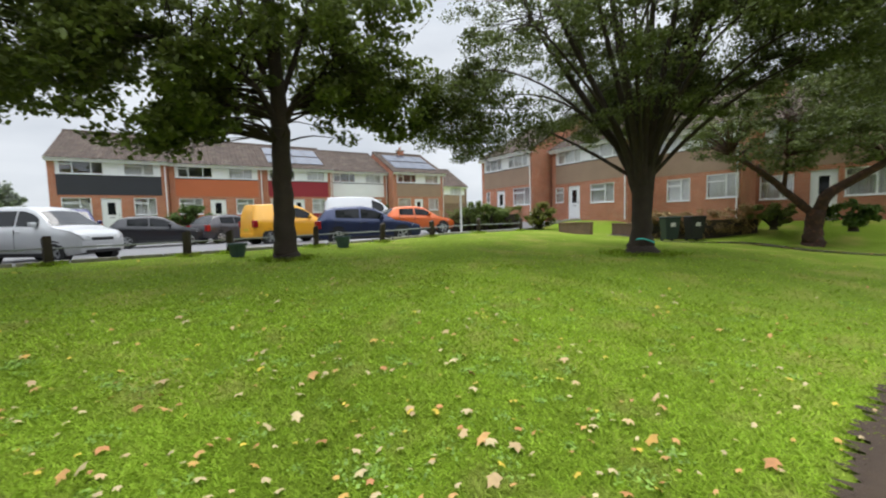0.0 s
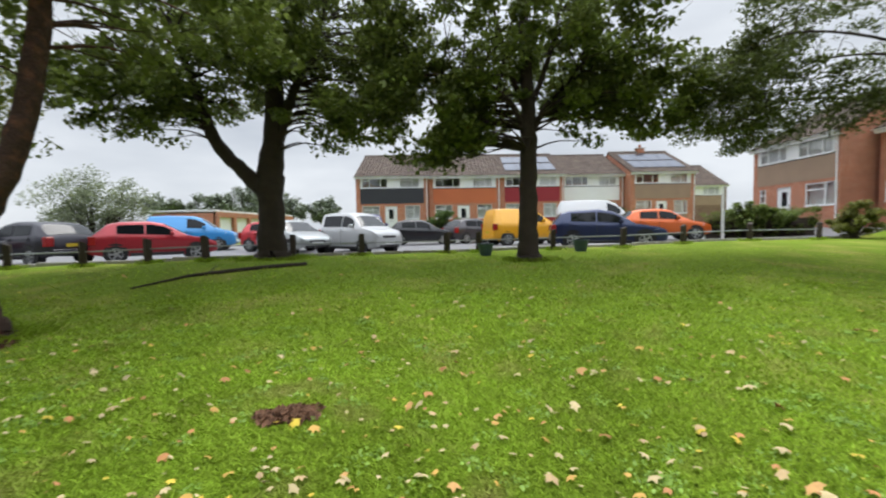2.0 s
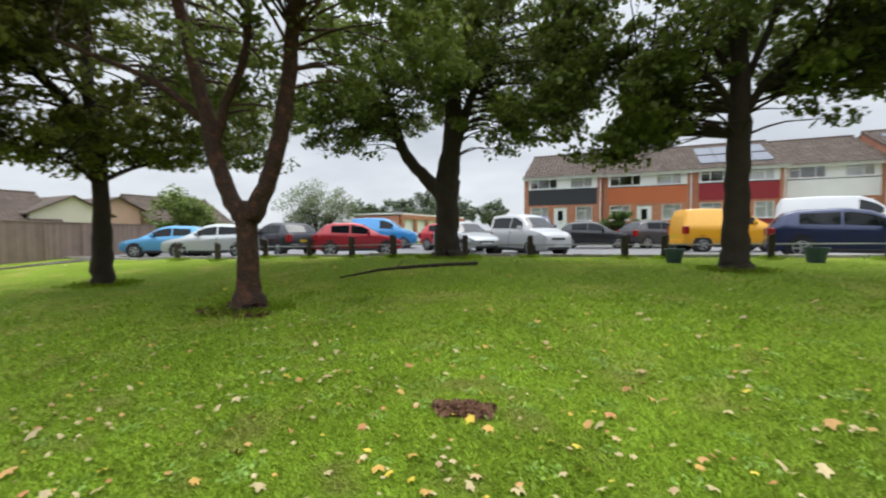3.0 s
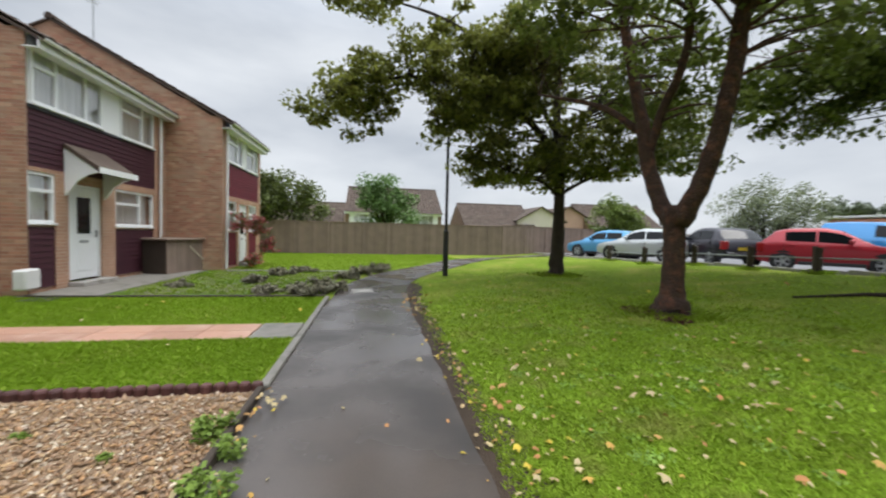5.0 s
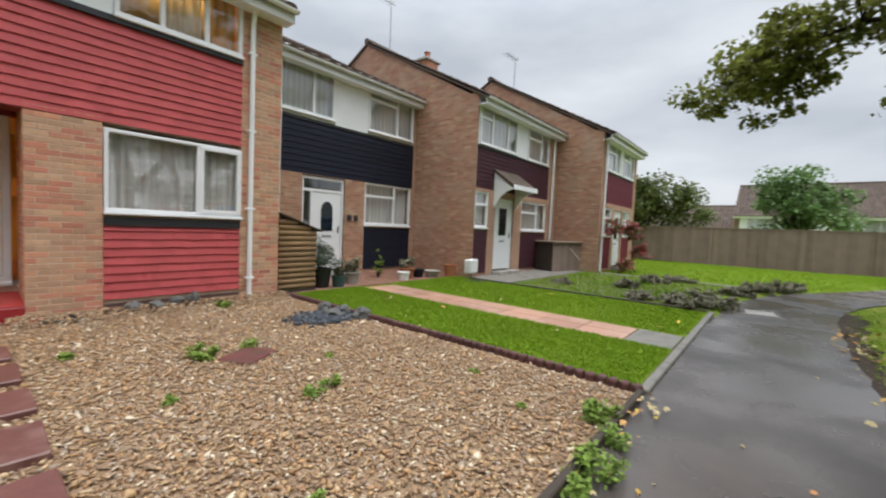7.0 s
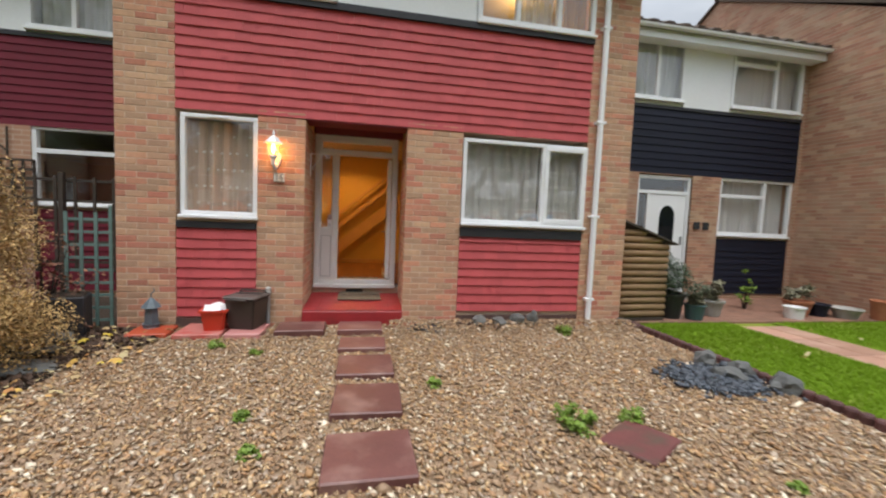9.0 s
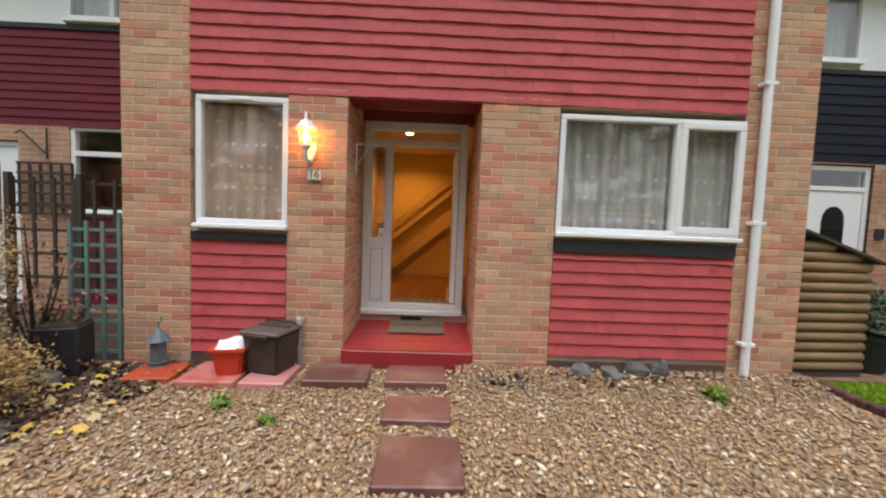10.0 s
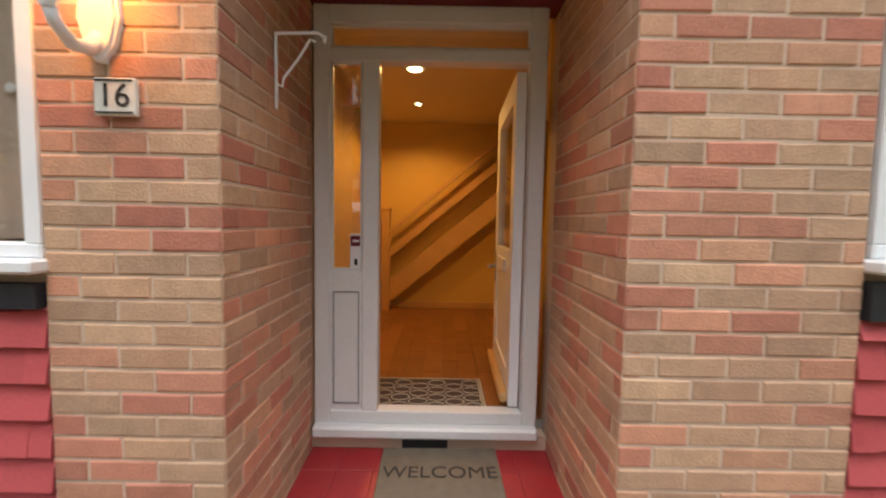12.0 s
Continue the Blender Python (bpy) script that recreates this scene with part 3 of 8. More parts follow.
def front_door(parent, x0, x1, z0, z1, y, style="arch", side=None):
    """White panelled door with its frame; a glazed arch or a tall pane."""
    bm = bmesh.new()
    bx(bm, x0, x0 + 0.06, y - 0.01, y + 0.08, z0, z1)
    bx(bm, x1 - 0.06, x1, y - 0.01, y + 0.08, z0, z1)
    bx(bm, x0 + 0.06, x1 - 0.06, y - 0.011, y + 0.08, z1 - 0.06, z1)
    fr = part("door_frame", bm, M_UPVC, parent)
    a, b, top = x0 + 0.06, x1 - 0.06, z1 - 0.06
    if style == "arch":
        bx_t = cube(a, b, y - 0.008, y + 0.07, top - 0.28, top - 0.22)
        part("transom", bx_t, M_UPVC, fr)
        o = part("pane", cube(a, b, y + 0.02, y + 0.026, top - 0.22, top), M_GLASS, fr)
        o.visible_shadow = False
        top -= 0.28
        if side:
            part("mullion", cube(a + side, a + side + 0.05, y - 0.008, y + 0.07, z0, top), M_UPVC, fr)
            o = part("pane", cube(a, a + side, y + 0.02, y + 0.026, z0 + 0.05, top), M_GLASS, fr)
            a += side + 0.05
    leaf = part("door_leaf", cube(a + 0.005, b - 0.005, y + 0.005, y + 0.05, z0 + 0.03, top - 0.005, 0.004), M_UPVC, parent)
    w = b - a
    if style == "arch":
        ab = bmesh.new()
        cx, r = (a + b) / 2, w * 0.2
        ring = [(cx - r, z0 + 0.95)] + [(cx - r * math.cos(t * math.pi / 10), top - 0.42 + r * 1.3 * math.sin(t * math.pi / 10)) for t in range(11)] + [(cx + r, z0 + 0.95)]
        vs = [ab.verts.new((x, y - 0.004, z)) for x, z in ring]
        fc = ab.faces.new(vs)
        e = bmesh.ops.extrude_face_region(ab, geom=[fc])
        for v in e["geom"]:
            if isinstance(v, bmesh.types.BMVert):
                v.co.y += 0.02
        part("pane", ab, M_CARGLASS, leaf)
        for k in range(3):
            part("moulding", cube(a + w * 0.22, b - w * 0.22, y - 0.006, y + 0.01, z0 + 0.25 + k * 0.16, z0 + 0.37 + k * 0.16, 0.004), M_UPVC, leaf)
    else:
        part("pane", cube(a + w * 0.28, b - w * 0.28, y - 0.003, y + 0.012, z0 + 1.0, top - 0.2), M_CARGLASS, leaf)
        part("moulding", cube(a + w * 0.25, b - w * 0.25, y - 0.006, y + 0.01, z0 + 0.2, z0 + 0.8, 0.004), M_UPVC, leaf)
    part("letter_plate", cube((a + b) / 2 - 0.13, (a + b) / 2 + 0.13, y - 0.008, y + 0.01, z0 + 0.8, z0 + 0.86, 0.004), M_GREY, leaf)
    part("handle", cube(b - 0.09, b - 0.06, y - 0.03, y + 0.01, z0 + 0.92, z0 + 1.08, 0.006), M_GREY, leaf)
    return leaf


def clad_boards(parent, name, x0, x1, z0, z1, y, material, pitch=0.125):
    """Overlapping boards, each a piece of its own."""
    n = int(round((z1 - z0) / pitch))
    p = (z1 - z0) / n
    bm = cube(0, 1, -0.022, 0.012, 0, 1.12)
    for v in bm.verts:
        if v.co.z > 0.5 and v.co.y < 0:
            v.co.y = -0.006
    me = finish(name, bm, material)
    for i in range(n):
        o = piece(name, me, parent, (x0, y, z0 + i * p))
        o.scale = (x1 - x0, 1, p if i < n - 1 else p / 1.12)


def roof_pair(parent, x0, x1, y_eave, z_eave, y_ridge, z_ridge, y_back, over=0.32, near=True):
    """Pitched roof: interlocking tile courses on the front slope, plain back slope, ridge and gutter."""
    k = (z_ridge - z_eave) / (y_ridge - y_eave)
    slope = math.hypot(y_ridge - y_eave + over, (y_ridge - y_eave + over) * k)
    y0 = y_eave - over
    z0 = z_eave - over * k
    dy, dz = (y_ridge - y0) / slope, (z_ridge - z0) / slope
    bm = bmesh.new()
    rows = int(slope / 0.32)
    cols = max(6, int((x1 - x0) / 0.30))
    cw = (x1 - x0) / cols
    for r in range(rows):
        s0, s1 = r * slope / rows, (r + 1) * slope / rows + 0.05
        for c in range(cols):
            xa, xb = x0 + c * cw, x0 + (c + 1) * cw
            prof = ((xa, 0.0), (xa + cw * 0.3, 0.0), (xa + cw * 0.5, 0.035), (xa + cw * 0.85, 0.035), (xb, 0.0))
            lo, hi = [], []
            for x, h in prof:
                for s, lst, lift in ((s0, lo, 0.035), (s1, hi, 0.01)):
                    hh = h + lift
                    lst.append(bm.verts.new((x, y0 + dy * s - dz * hh, z0 + dz * s + dy * hh)))
            for i in range(4):
                bm.faces.new((lo[i], lo[i + 1], hi[i + 1], hi[i]))
            base = [bm.verts.new((x, y0 + dy * s0, z0 + dz * s0)) for x, h in (prof[0], prof[-1])]
            bm.faces.new((base[0], base[1], lo[4], lo[3], lo[2], lo[1], lo[0]))
    rf = part("roof", bm, M_ROOF, parent)
    zb = z_ridge - (y_back - y_ridge) * k
    dk = bmesh.new()
    for q in (((x0, y0, z0 - 0.02), (x1, y0, z0 - 0.02), (x1, y_ridge, z_ridge - 0.02), (x0, y_ridge, z_ridge - 0.02)), ((x0, y_ridge, z_ridge - 0.02), (x1, y_ridge, z_ridge - 0.02), (x1, y_back + over, zb - over * k), (x0, y_back + over, zb - over * k))):
        top = [dk.verts.new(v) for v in q]
        bot = [dk.verts.new((v[0], v[1], v[2] - 0.06)) for v in q]
        dk.faces.new(top)
        dk.faces.new(bot[::-1])
        for i in range(4):
            dk.faces.new((top[i], bot[i], bot[(i + 1) % 4], top[(i + 1) % 4]))
    part("roof_deck", dk, M_ROOF, rf)
    part("ridge", tube(bmesh.new(), [(x0, y_ridge, z_ridge + 0.02), (x1, y_ridge, z_ridge + 0.02)], [0.11, 0.11], 10), M_ROOF, rf)
    part("fascia", cube(x0, x1, y0 + 0.05, y0 + 0.08, z0 - 0.2, z0 - 0.02), M_UPVC, rf)
    g = bmesh.new()
    pr = [(0.055 * math.cos(a), 0.055 * math.sin(a)) for a in np.linspace(math.pi, 2 * math.pi, 7)] + [(0.047 * math.cos(a), 0.047 * math.sin(a)) for a in np.linspace(2 * math.pi, math.pi, 7)]
    ends = [[g.verts.new((x, y0 - 0.012 + p[0], z0 - 0.02 + p[1])) for p in pr] for x in (x0 - 0.02, x1 + 0.02)]
    for i in range(len(pr)):
        g.faces.new((ends[0][i], ends[0][(i + 1) % len(pr)], ends[1][(i + 1) % len(pr)], ends[1][i]))
    part("gutter", g, M_UPVC, rf)
    part("soffit", cube(x0, x1, y0 + 0.08, y_eave, z0 - 0.19, z0 - 0.17), M_UPVC, rf)
    return rf


def gable(parent, name, x, w, pts, material):
    """An upright brick flank in the yz plane, w thick, by its outline."""
    bm = bmesh.new()
    a = [bm.verts.new((x, y, z)) for y, z in pts]
    b = [bm.verts.new((x + w, y, z)) for y, z in pts]
    bm.faces.new(a)
    bm.faces.new(b[::-1])
    for i in range(len(pts)):
        j = (i + 1) % len(pts)
        bm.faces.new((a[i], b[i], b[j], a[j]))
    return part(name, bm, material, parent)


def shell(parent, x0, x1, y0, y1, zt, material, floor=0.4):
    """Floors, back wall and ceilings that close the rooms behind a front."""
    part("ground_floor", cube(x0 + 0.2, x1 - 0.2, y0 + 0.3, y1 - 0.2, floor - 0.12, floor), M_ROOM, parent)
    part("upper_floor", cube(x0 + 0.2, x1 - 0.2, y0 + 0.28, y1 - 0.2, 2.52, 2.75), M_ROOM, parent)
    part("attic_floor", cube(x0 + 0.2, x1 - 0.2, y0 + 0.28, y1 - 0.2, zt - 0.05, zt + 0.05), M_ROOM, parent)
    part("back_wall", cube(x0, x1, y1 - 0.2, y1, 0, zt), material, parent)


def terrace_house(name, label, m, W, windows, uppers, door, clad, style="tile", brick=None, piers=(0.35, 0.35), depth=8.4, canopy=False, pipe=None, solar=False, zt=4.72, base=0.0, upper_panel=True, flank_bricks=False, rise=2.45):
    """A two-storey terrace house in its own space: front in the plane y = 0, facing -y, from x = 0 to W."""
    brick = brick or M_BRICKWALL
    h = thing(name, label, "house", (0, 0, 0), group="terrace houses")
    h.matrix_world = m
    wall = bmesh.new()
    holes = [(a, b, c, d) for a, b, c, d, *_ in windows] + ([(door[0], door[1], 0, 2.35 if door[2] == "arch" else 2.17)] if door else []) + [(piers[0], W - piers[1], 2.36, zt)]
    holes += [(a, b, 0.05, c) for a, b, c, d, *r in windows if not (r and r[0] == "nopanel")]
    cells(wall, 0, W, -base, zt, 0, 0.25, holes)
    part("front_wall", wall, brick, h)
    a0, b0 = piers[0], W - piers[1]
    bk = bmesh.new()
    cells(bk, a0, b0, 2.36, zt, 0.03, 0.25, [q[:4] for q in uppers])
    part("upper_wall", bk, M_WHITEPANEL, h)
    wt = min([q[2] for q in uppers] + [3.62]) - 0.02
    if style == "flat":
        part("cladding", cube(a0, b0, -0.012, 0.03, 2.36, wt - 0.06), clad, h)
    else:
        clad_boards(h, "board" if style == "board" else "tile_course", a0, b0, 2.36, wt - 0.06, 0.022, clad, 0.125 if style == "board" else 0.11)
    part("flashing", cube(a0, b0, -0.01, 0.03, wt - 0.06, wt), M_FLASH, h)
    if upper_panel:
        for i, (u, v) in enumerate(zip([a0] + [q[1] for q in uppers], [q[0] for q in uppers] + [b0])):
            if v - u > 0.12:
                part("white_panel", cube(u + 0.01, v - 0.01, 0.004, 0.03, wt, zt - 0.02), M_WHITEPANEL, h)
    for a, b, c, d, *r in windows:
        cells_b = cube(a, b, 0.06, 0.25, 0.0, c)
        if not (r and r[0] == "nopanel"):
            part("apron_wall", cells_b, M_MORTAR, h)
            if style == "flat":
                part("apron", cube(a, b, 0.0, 0.06, 0.05, c - 0.06), clad, h)
            else:
                clad_boards(h, "board" if style == "board" else "tile_course", a, b, 0.1, c - 0.08, 0.035, clad, 0.125 if style == "board" else 0.11)
        window(h, a, b, c, d, 0.03, splits=[a + (b - a) * 0.62] if b - a > 0.9 else (), mid=(a + 0.05, a + (b - a) * 0.62 if b - a > 0.9 else b - 0.05, d - 0.34), curtain=None if "dark" in r else M_NETW)
    for q in uppers:
        a, b, c, d = q[:4]
        sp = [a + (b - a) * 0.62] if b - a < 1.7 else [a + (b - a) * 0.3, a + (b - a) * 0.72]
        window(h, a, b, c, d, 0.0, splits=sp, mid=(a + 0.05, sp[0], d - 0.32), curtain=M_NETW if len(q) == 4 else None)
    if door:
        front_door(h, door[0], door[1], 0.12 if len(door) < 4 else door[3], 2.33 if door[2] == "arch" else 2.16, 0.05, door[2], side=0.18 if door[1] - door[0] > 1.05 else None)
        part("door_step", cube(door[0] - 0.05, door[1] + 0.05, -0.3, 0.0, 0, 0.12, 0.01), M_CONC, h)
    k = rise / 4.55
    outline = [(0.0, -base), (depth, -base), (depth, zt + 0.05), (4.55, zt + rise - 0.03), (0.0, zt - 0.03)]
    for nm, x in (("flank_wall", -0.002), ("flank_wall", W - 0.218)):
        gable(h, nm, x, 0.22, [(y if y > 0 else 0.25, z) for y, z in outline], brick)
    shell(h, 0, W, 0, depth, zt, brick)
    roof_pair(h, -0.06, W + 0.06, 0.0, zt, 4.55, zt + rise, depth)
    if pipe is not None:
        part("downpipe", tube(bmesh.new(), [(pipe, -0.3, zt - 0.1), (pipe, -0.08, zt - 0.35), (pipe, -0.06, 0.05)], [0.035] * 3, 10), M_UPVC, h)
    if canopy:
        c = (door[0] + door[1]) / 2
        bm = bmesh.new()
        v = [bm.verts.new(q) for q in ((c - 0.64, 0, 2.95), (c + 0.64, 0, 2.95), (c + 0.64, -0.64, 2.5), (c - 0.64, -0.64, 2.5), (c - 0.64, 0, 2.86), (c + 0.64, 0, 2.86), (c + 0.64, -0.64, 2.41), (c - 0.64, -0.64, 2.41))]
        for q in ((0, 1, 2, 3), (7, 6, 5, 4), (0, 3, 7, 4), (1, 5, 6, 2), (3, 2, 6, 7), (0, 4, 5, 1)):
            bm.faces.new([v[i] for i in q])
        cn = part("door_canopy", bm, M_ROOF, h)
        part("fascia", cube(c - 0.66, c + 0.66, -0.67, -0.64, 2.38, 2.5), M_UPVC, cn)
        for sx in (-0.62, 0.54):
            b2 = bmesh.new()
            w = [b2.verts.new((c + sx + d, y, z)) for d in (0, 0.06) for y, z in ((0, 2.86), (-0.62, 2.4), (-0.42, 2.34), (-0.22, 2.2), (-0.07, 1.95), (0, 1.9))]
            b2.faces.new(w[:6])
            b2.faces.new(w[6:][::-1])
            for i in range(6):
                b2.faces.new((w[i], w[6 + i], w[6 + (i + 1) % 6], w[(i + 1) % 6]))
            part("bracket", b2, M_UPVC, cn)
    if solar:
        kk = rise / 4.55
        for i in range(4):
            for j in range(2):
                bm = bmesh.new()
                x, s = 0.5 + i * (W - 1) / 4, 0.5 + j * 1.75
                bx(bm, x, x + (W - 1) / 4 - 0.04, 0, 1.68, 0.06, 0.10, m=pose(0, s, zt + s * kk, math.degrees(math.atan(kk))))
                part("solar_panel", bm, M_SOLAR, h)
    return h


def chimney(parent, x, y, z):
    z -= 0.45
    bm = cube(x - 0.3, x + 0.3, y - 0.3, y + 0.3, z - 0.8, z + 0.5)
    c = part("chimney", bm, M_BRICKRED, parent)
    part("chimney_cap", cube(x - 0.4, x + 0.4, y - 0.35, y + 0.35, z + 0.5, z + 0.58, 0.01), M_CONC, c)
    part("chimney_pot", lathe(bmesh.new(), [(0.12, z + 0.58), (0.1, z + 0.85), (0.13, z + 0.9)], 12, (x, y)), M_TERRA, c)


def aerial(p, h):
    a = thing("tv_aerial", "thin grey metal television aerial on a roof mast", "aerial", p, group="roof aerials")
    part("mast", tube(bmesh.new(), [(0, 0, 0), (0, 0, h)], [0.022, 0.018], 6), M_GREY, a)
    part("boom", tube(bmesh.new(), [(-0.75, 0, h - 0.02), (0.2, 0, h)], [0.014, 0.014], 6), M_GREY, a)
    for i in range(7):
        x = -0.7 + i * 0.12
        part("rod", tube(bmesh.new(), [(x, -0.18, h - 0.015), (x, 0.18, h - 0.015)], [0.007, 0.007], 5), M_GREY, a)


# ---- terrain ----
SPOT = [(0, 3, 0), (0, 0, 0), (4, 0, 0), (8, 0, 0), (8, 4, 0), (-6, 0, 0.02), (-12, -1, 0), (-18, -3, 0.05), (1.4, -2.5, 0.12), (0, -6, 0.34), (-1.7, -10, 0.53), (5.2, -11.2, 0.58), (5.8, -4.5, 0.11), (11, -5.2, 0.15), (12.5, -2, 0), (-10, -6.2, 0.33),
        (2.5, -11.9, 0.56), (0.3, -12.5, 0.58), (-3.1, -12.7, 0.62), (-5.4, -12.6, 0.65), (-8, -13.6, 0.7), (-10.8, -14.5, 0.74), (-13.8, -15, 0.73), (6.6, -10.4, 0.6), (9.7, -10.6, 0.5), (15.5, -9.8, 0.33),
        (4, -18, 0.30), (-6, -16.8, 0.45), (12, -16, 0.3), (20, -12, 0.2), (-3, -23, 0.45), (4, -24, 0.42), (15, -24, 0.4), (-11, -19.5, 0.65), (18, -31, 0.5),
        (7, -32, 1.2), (-5, -32, 1.22), (-18, -32, 1.3), (-18, -23, 1.25), (-20, -16, 1.15), (-22, -10, 1.05), (-24, -5, 0.95), (-17.5, -9, 0.22), (-16, -12, 0.5), (24, -5, 0.05), (24, 3, 0), (30, 10, 0), (27, -16, 0.15), (0, 16, 0)]
SP = np.array(SPOT, float)


def hgt(x, y):
    x, y = np.asarray(x, float), np.asarray(y, float)
    d2 = (x[..., None] - SP[:, 0]) ** 2 + (y[..., None] - SP[:, 1]) ** 2
    w = 1.0 / (d2 + 1.2) ** 2
    z = (w * SP[:, 2]).sum(-1) / w.sum(-1)
    t = np.clip((-0.6 - y) / 2.2, 0, 1)
    return z * t * t * (3 - 2 * t)


def H(x, y):
    return float(hgt(np.array([x]), np.array([y]))[0])


def grid_sheet(name, xs, ys, material, lift=0.0, fy=None):
    """A sheet over the terrain; fy(x) -> (y0, y1) for strips whose sides curve."""
    X, Y = np.meshgrid(xs, ys, indexing="ij")
    if fy:
        for i, x in enumerate(xs):
            a, b = fy(x)
            Y[i] = a + (b - a) * ys
    Z = hgt(X, Y) + lift
    v = np.stack([X, Y, Z], -1).reshape(-1, 3)
    n = len(ys)
    i, j = np.meshgrid(np.arange(len(xs) - 1), np.arange(n - 1), indexing="ij")
    k = (i * n + j).ravel()
    me = raw_mesh(name, v, np.stack([k, k + n, k + n + 1, k + 1], -1), material)
    me.polygons.foreach_set("use_smooth", [True] * len(me.polygons))
    return me


far = np.array([60, 90, 150, 260, 500.0])
gx = np.concatenate([-far[::-1] - 5, np.arange(-40, 40.1, 0.5), far])
gy = np.concatenate([-far[::-1] - 5, np.arange(-46, 20.1, 0.5), far])
new("ground", grid_sheet("ground", gx, gy, M_GRASSG))
tagged(bpy.data.objects["ground"], "green lawn that rises gently from the footpath", "ground", kind="structure")


def smooth_line(pts, n):
    """Points along a smooth open curve through the given ones."""
    p = [Vector((*q, 0)) for q in pts]
    p = [p[0] * 2 - p[1]] + p + [p[-1] * 2 - p[-2]]
    out = []
    for i in range(1, len(p) - 2):
        for k in range(n):
            t = k / n
            a, b, c, d = p[i - 1:i + 3]
            out.append(0.5 * ((2 * b) + (c - a) * t + (2 * a - 5 * b + 4 * c - d) * t * t + (3 * b - a - 3 * c + d) * t ** 3))
    return out + [p[-2]]


def strip(name, pts, half, material, lift, n=8, wob=0.0, label="", category="", kind="structure", across=3):
    """A ribbon along a curve, laid on the terrain."""
    c = smooth_line(pts, n)
    rnd = random.Random(len(pts) * 7)
    v, f = [], []
    for i, p in enumerate(c):
        d = (c[min(i + 1, len(c) - 1)] - c[max(i - 1, 0)]).normalized()
        s = Vector((-d.y, d.x, 0))
        for k in range(across):
            u = -1 + 2 * k / (across - 1)
            q = p + s * (half + (rnd.uniform(-wob, wob) if abs(u) == 1 else 0)) * u
            v.append((q.x, q.y, H(q.x, q.y) + lift))
    for i in range(len(c) - 1):
        for k in range(across - 1):
            a = i * across + k
            f.append((a, a + across, a + across + 1, a + 1))
    me = raw_mesh(name, v, f, material)
    me.polygons.foreach_set("use_smooth", [True] * len(f))
    return tagged(new(name, me), label, category, kind=kind)


PATH_LINE = [(-40, 0.6), (-26, 0.4), (-18.5, 0.3), (-12, 0.24), (-6, 0.2), (-2, 0.24), (3, 0.15), (7.5, 0.12), (10.5, -0.15), (13.5, -1.25), (17, -3.6), (20, -7.0), (22.2, -10.5), (23.5, -15)]
strip("footpath", PATH_LINE, 0.74, M_ASPHALT, 0.022, 14, 0.02, "wet dark asphalt footpath beside the green", "footpath")
strip("path_verge", [(x, y - 0.80) for x, y in [(0.5, 0.2), (1.6, 0.18)] + PATH_LINE[6:9]], 0.20, M_SOIL, 0.014, 30, 0.09, "worn soil with dead leaves beside the path", "verge")
strip("path_verge", [(-7, -0.66), (-4.7, -0.63), (-3.3, -0.54), (-2.4, -0.42), (-1.2, -0.42), (0.4, -0.5)], 0.13, M_SOIL, 0.026, 30, 0.07, "worn soil strip with dead leaves beside the path", "verge")
strip("side_path", [(-16.6, 0.2), (-16.4, -3.0), (-16.7, -4.7), (-17.0, -6.6), (-16.5, -9.0), (-16.0, -11.5)], 0.34, M_ASPHALT, 0.02, 12, 0.02, "narrow asphalt side path to the houses", "footpath")

# car park and road
EDGE_X = (-32, -14, -8, -3, 3, 7, 10, 16, 22, 30)
EDGE_Y = (-17, -16, -14.9, -13.6, -12.9, -11.5, -11.4, -10.8, -10.4, -10.4)


def road_edge(x):
    return float(np.interp(x, EDGE_X, EDGE_Y))


new("road", grid_sheet("road", np.arange(-32, 30.1, 0.5), np.linspace(0, 1, 34), M_ROAD, 0.02, lambda x: (-28.5, road_edge(x))))
tagged(bpy.data.objects["road"], "pale grey tarmac car park behind the green", "road", kind="structure")
bm = bmesh.new()
for x in np.arange(-24, 29, 0.92):
    a, b = road_edge(x), road_edge(x + 0.9)
    bx(bm, 0, 0.9, -0.06, 0.06, -0.1, 0.09, 0.012, pose(x, a, H(x, a), 0, 0, math.degrees(math.atan2(b - a, 0.9))))
new("kerb", finish("kerb", bm, M_CONC))
tagged(bpy.data.objects["kerb"], "low concrete kerb stones along the car park", "kerb", kind="structure")


# ---- number 16: the house walked up to ----
FY = 6.49
house = thing("terraced_house", "brick terraced house with red hung tiles and an open front door", "house", (0, 0, 0), group="terrace houses")


def wall_part(name, x0, x1, y0, y1, z0, z1):
    return part(name, cube(x0, x1, y0, y1, z0, z1), M_MORTAR, house)


pier_l = wall_part("brick_pier", -2.39, -1.82, FY, FY + 0.3, -0.1, 4.75)
pier_r = wall_part("brick_pier", 2.93, 3.55, FY, FY + 0.3, -0.1, 4.75)
jamb_l = wall_part("porch_wall", -1.0, -0.503, FY, 7.36, -0.1, 2.36)
jamb_r = wall_part("porch_wall", 0.643, 1.31, FY, 7.36, -0.1, 2.36)
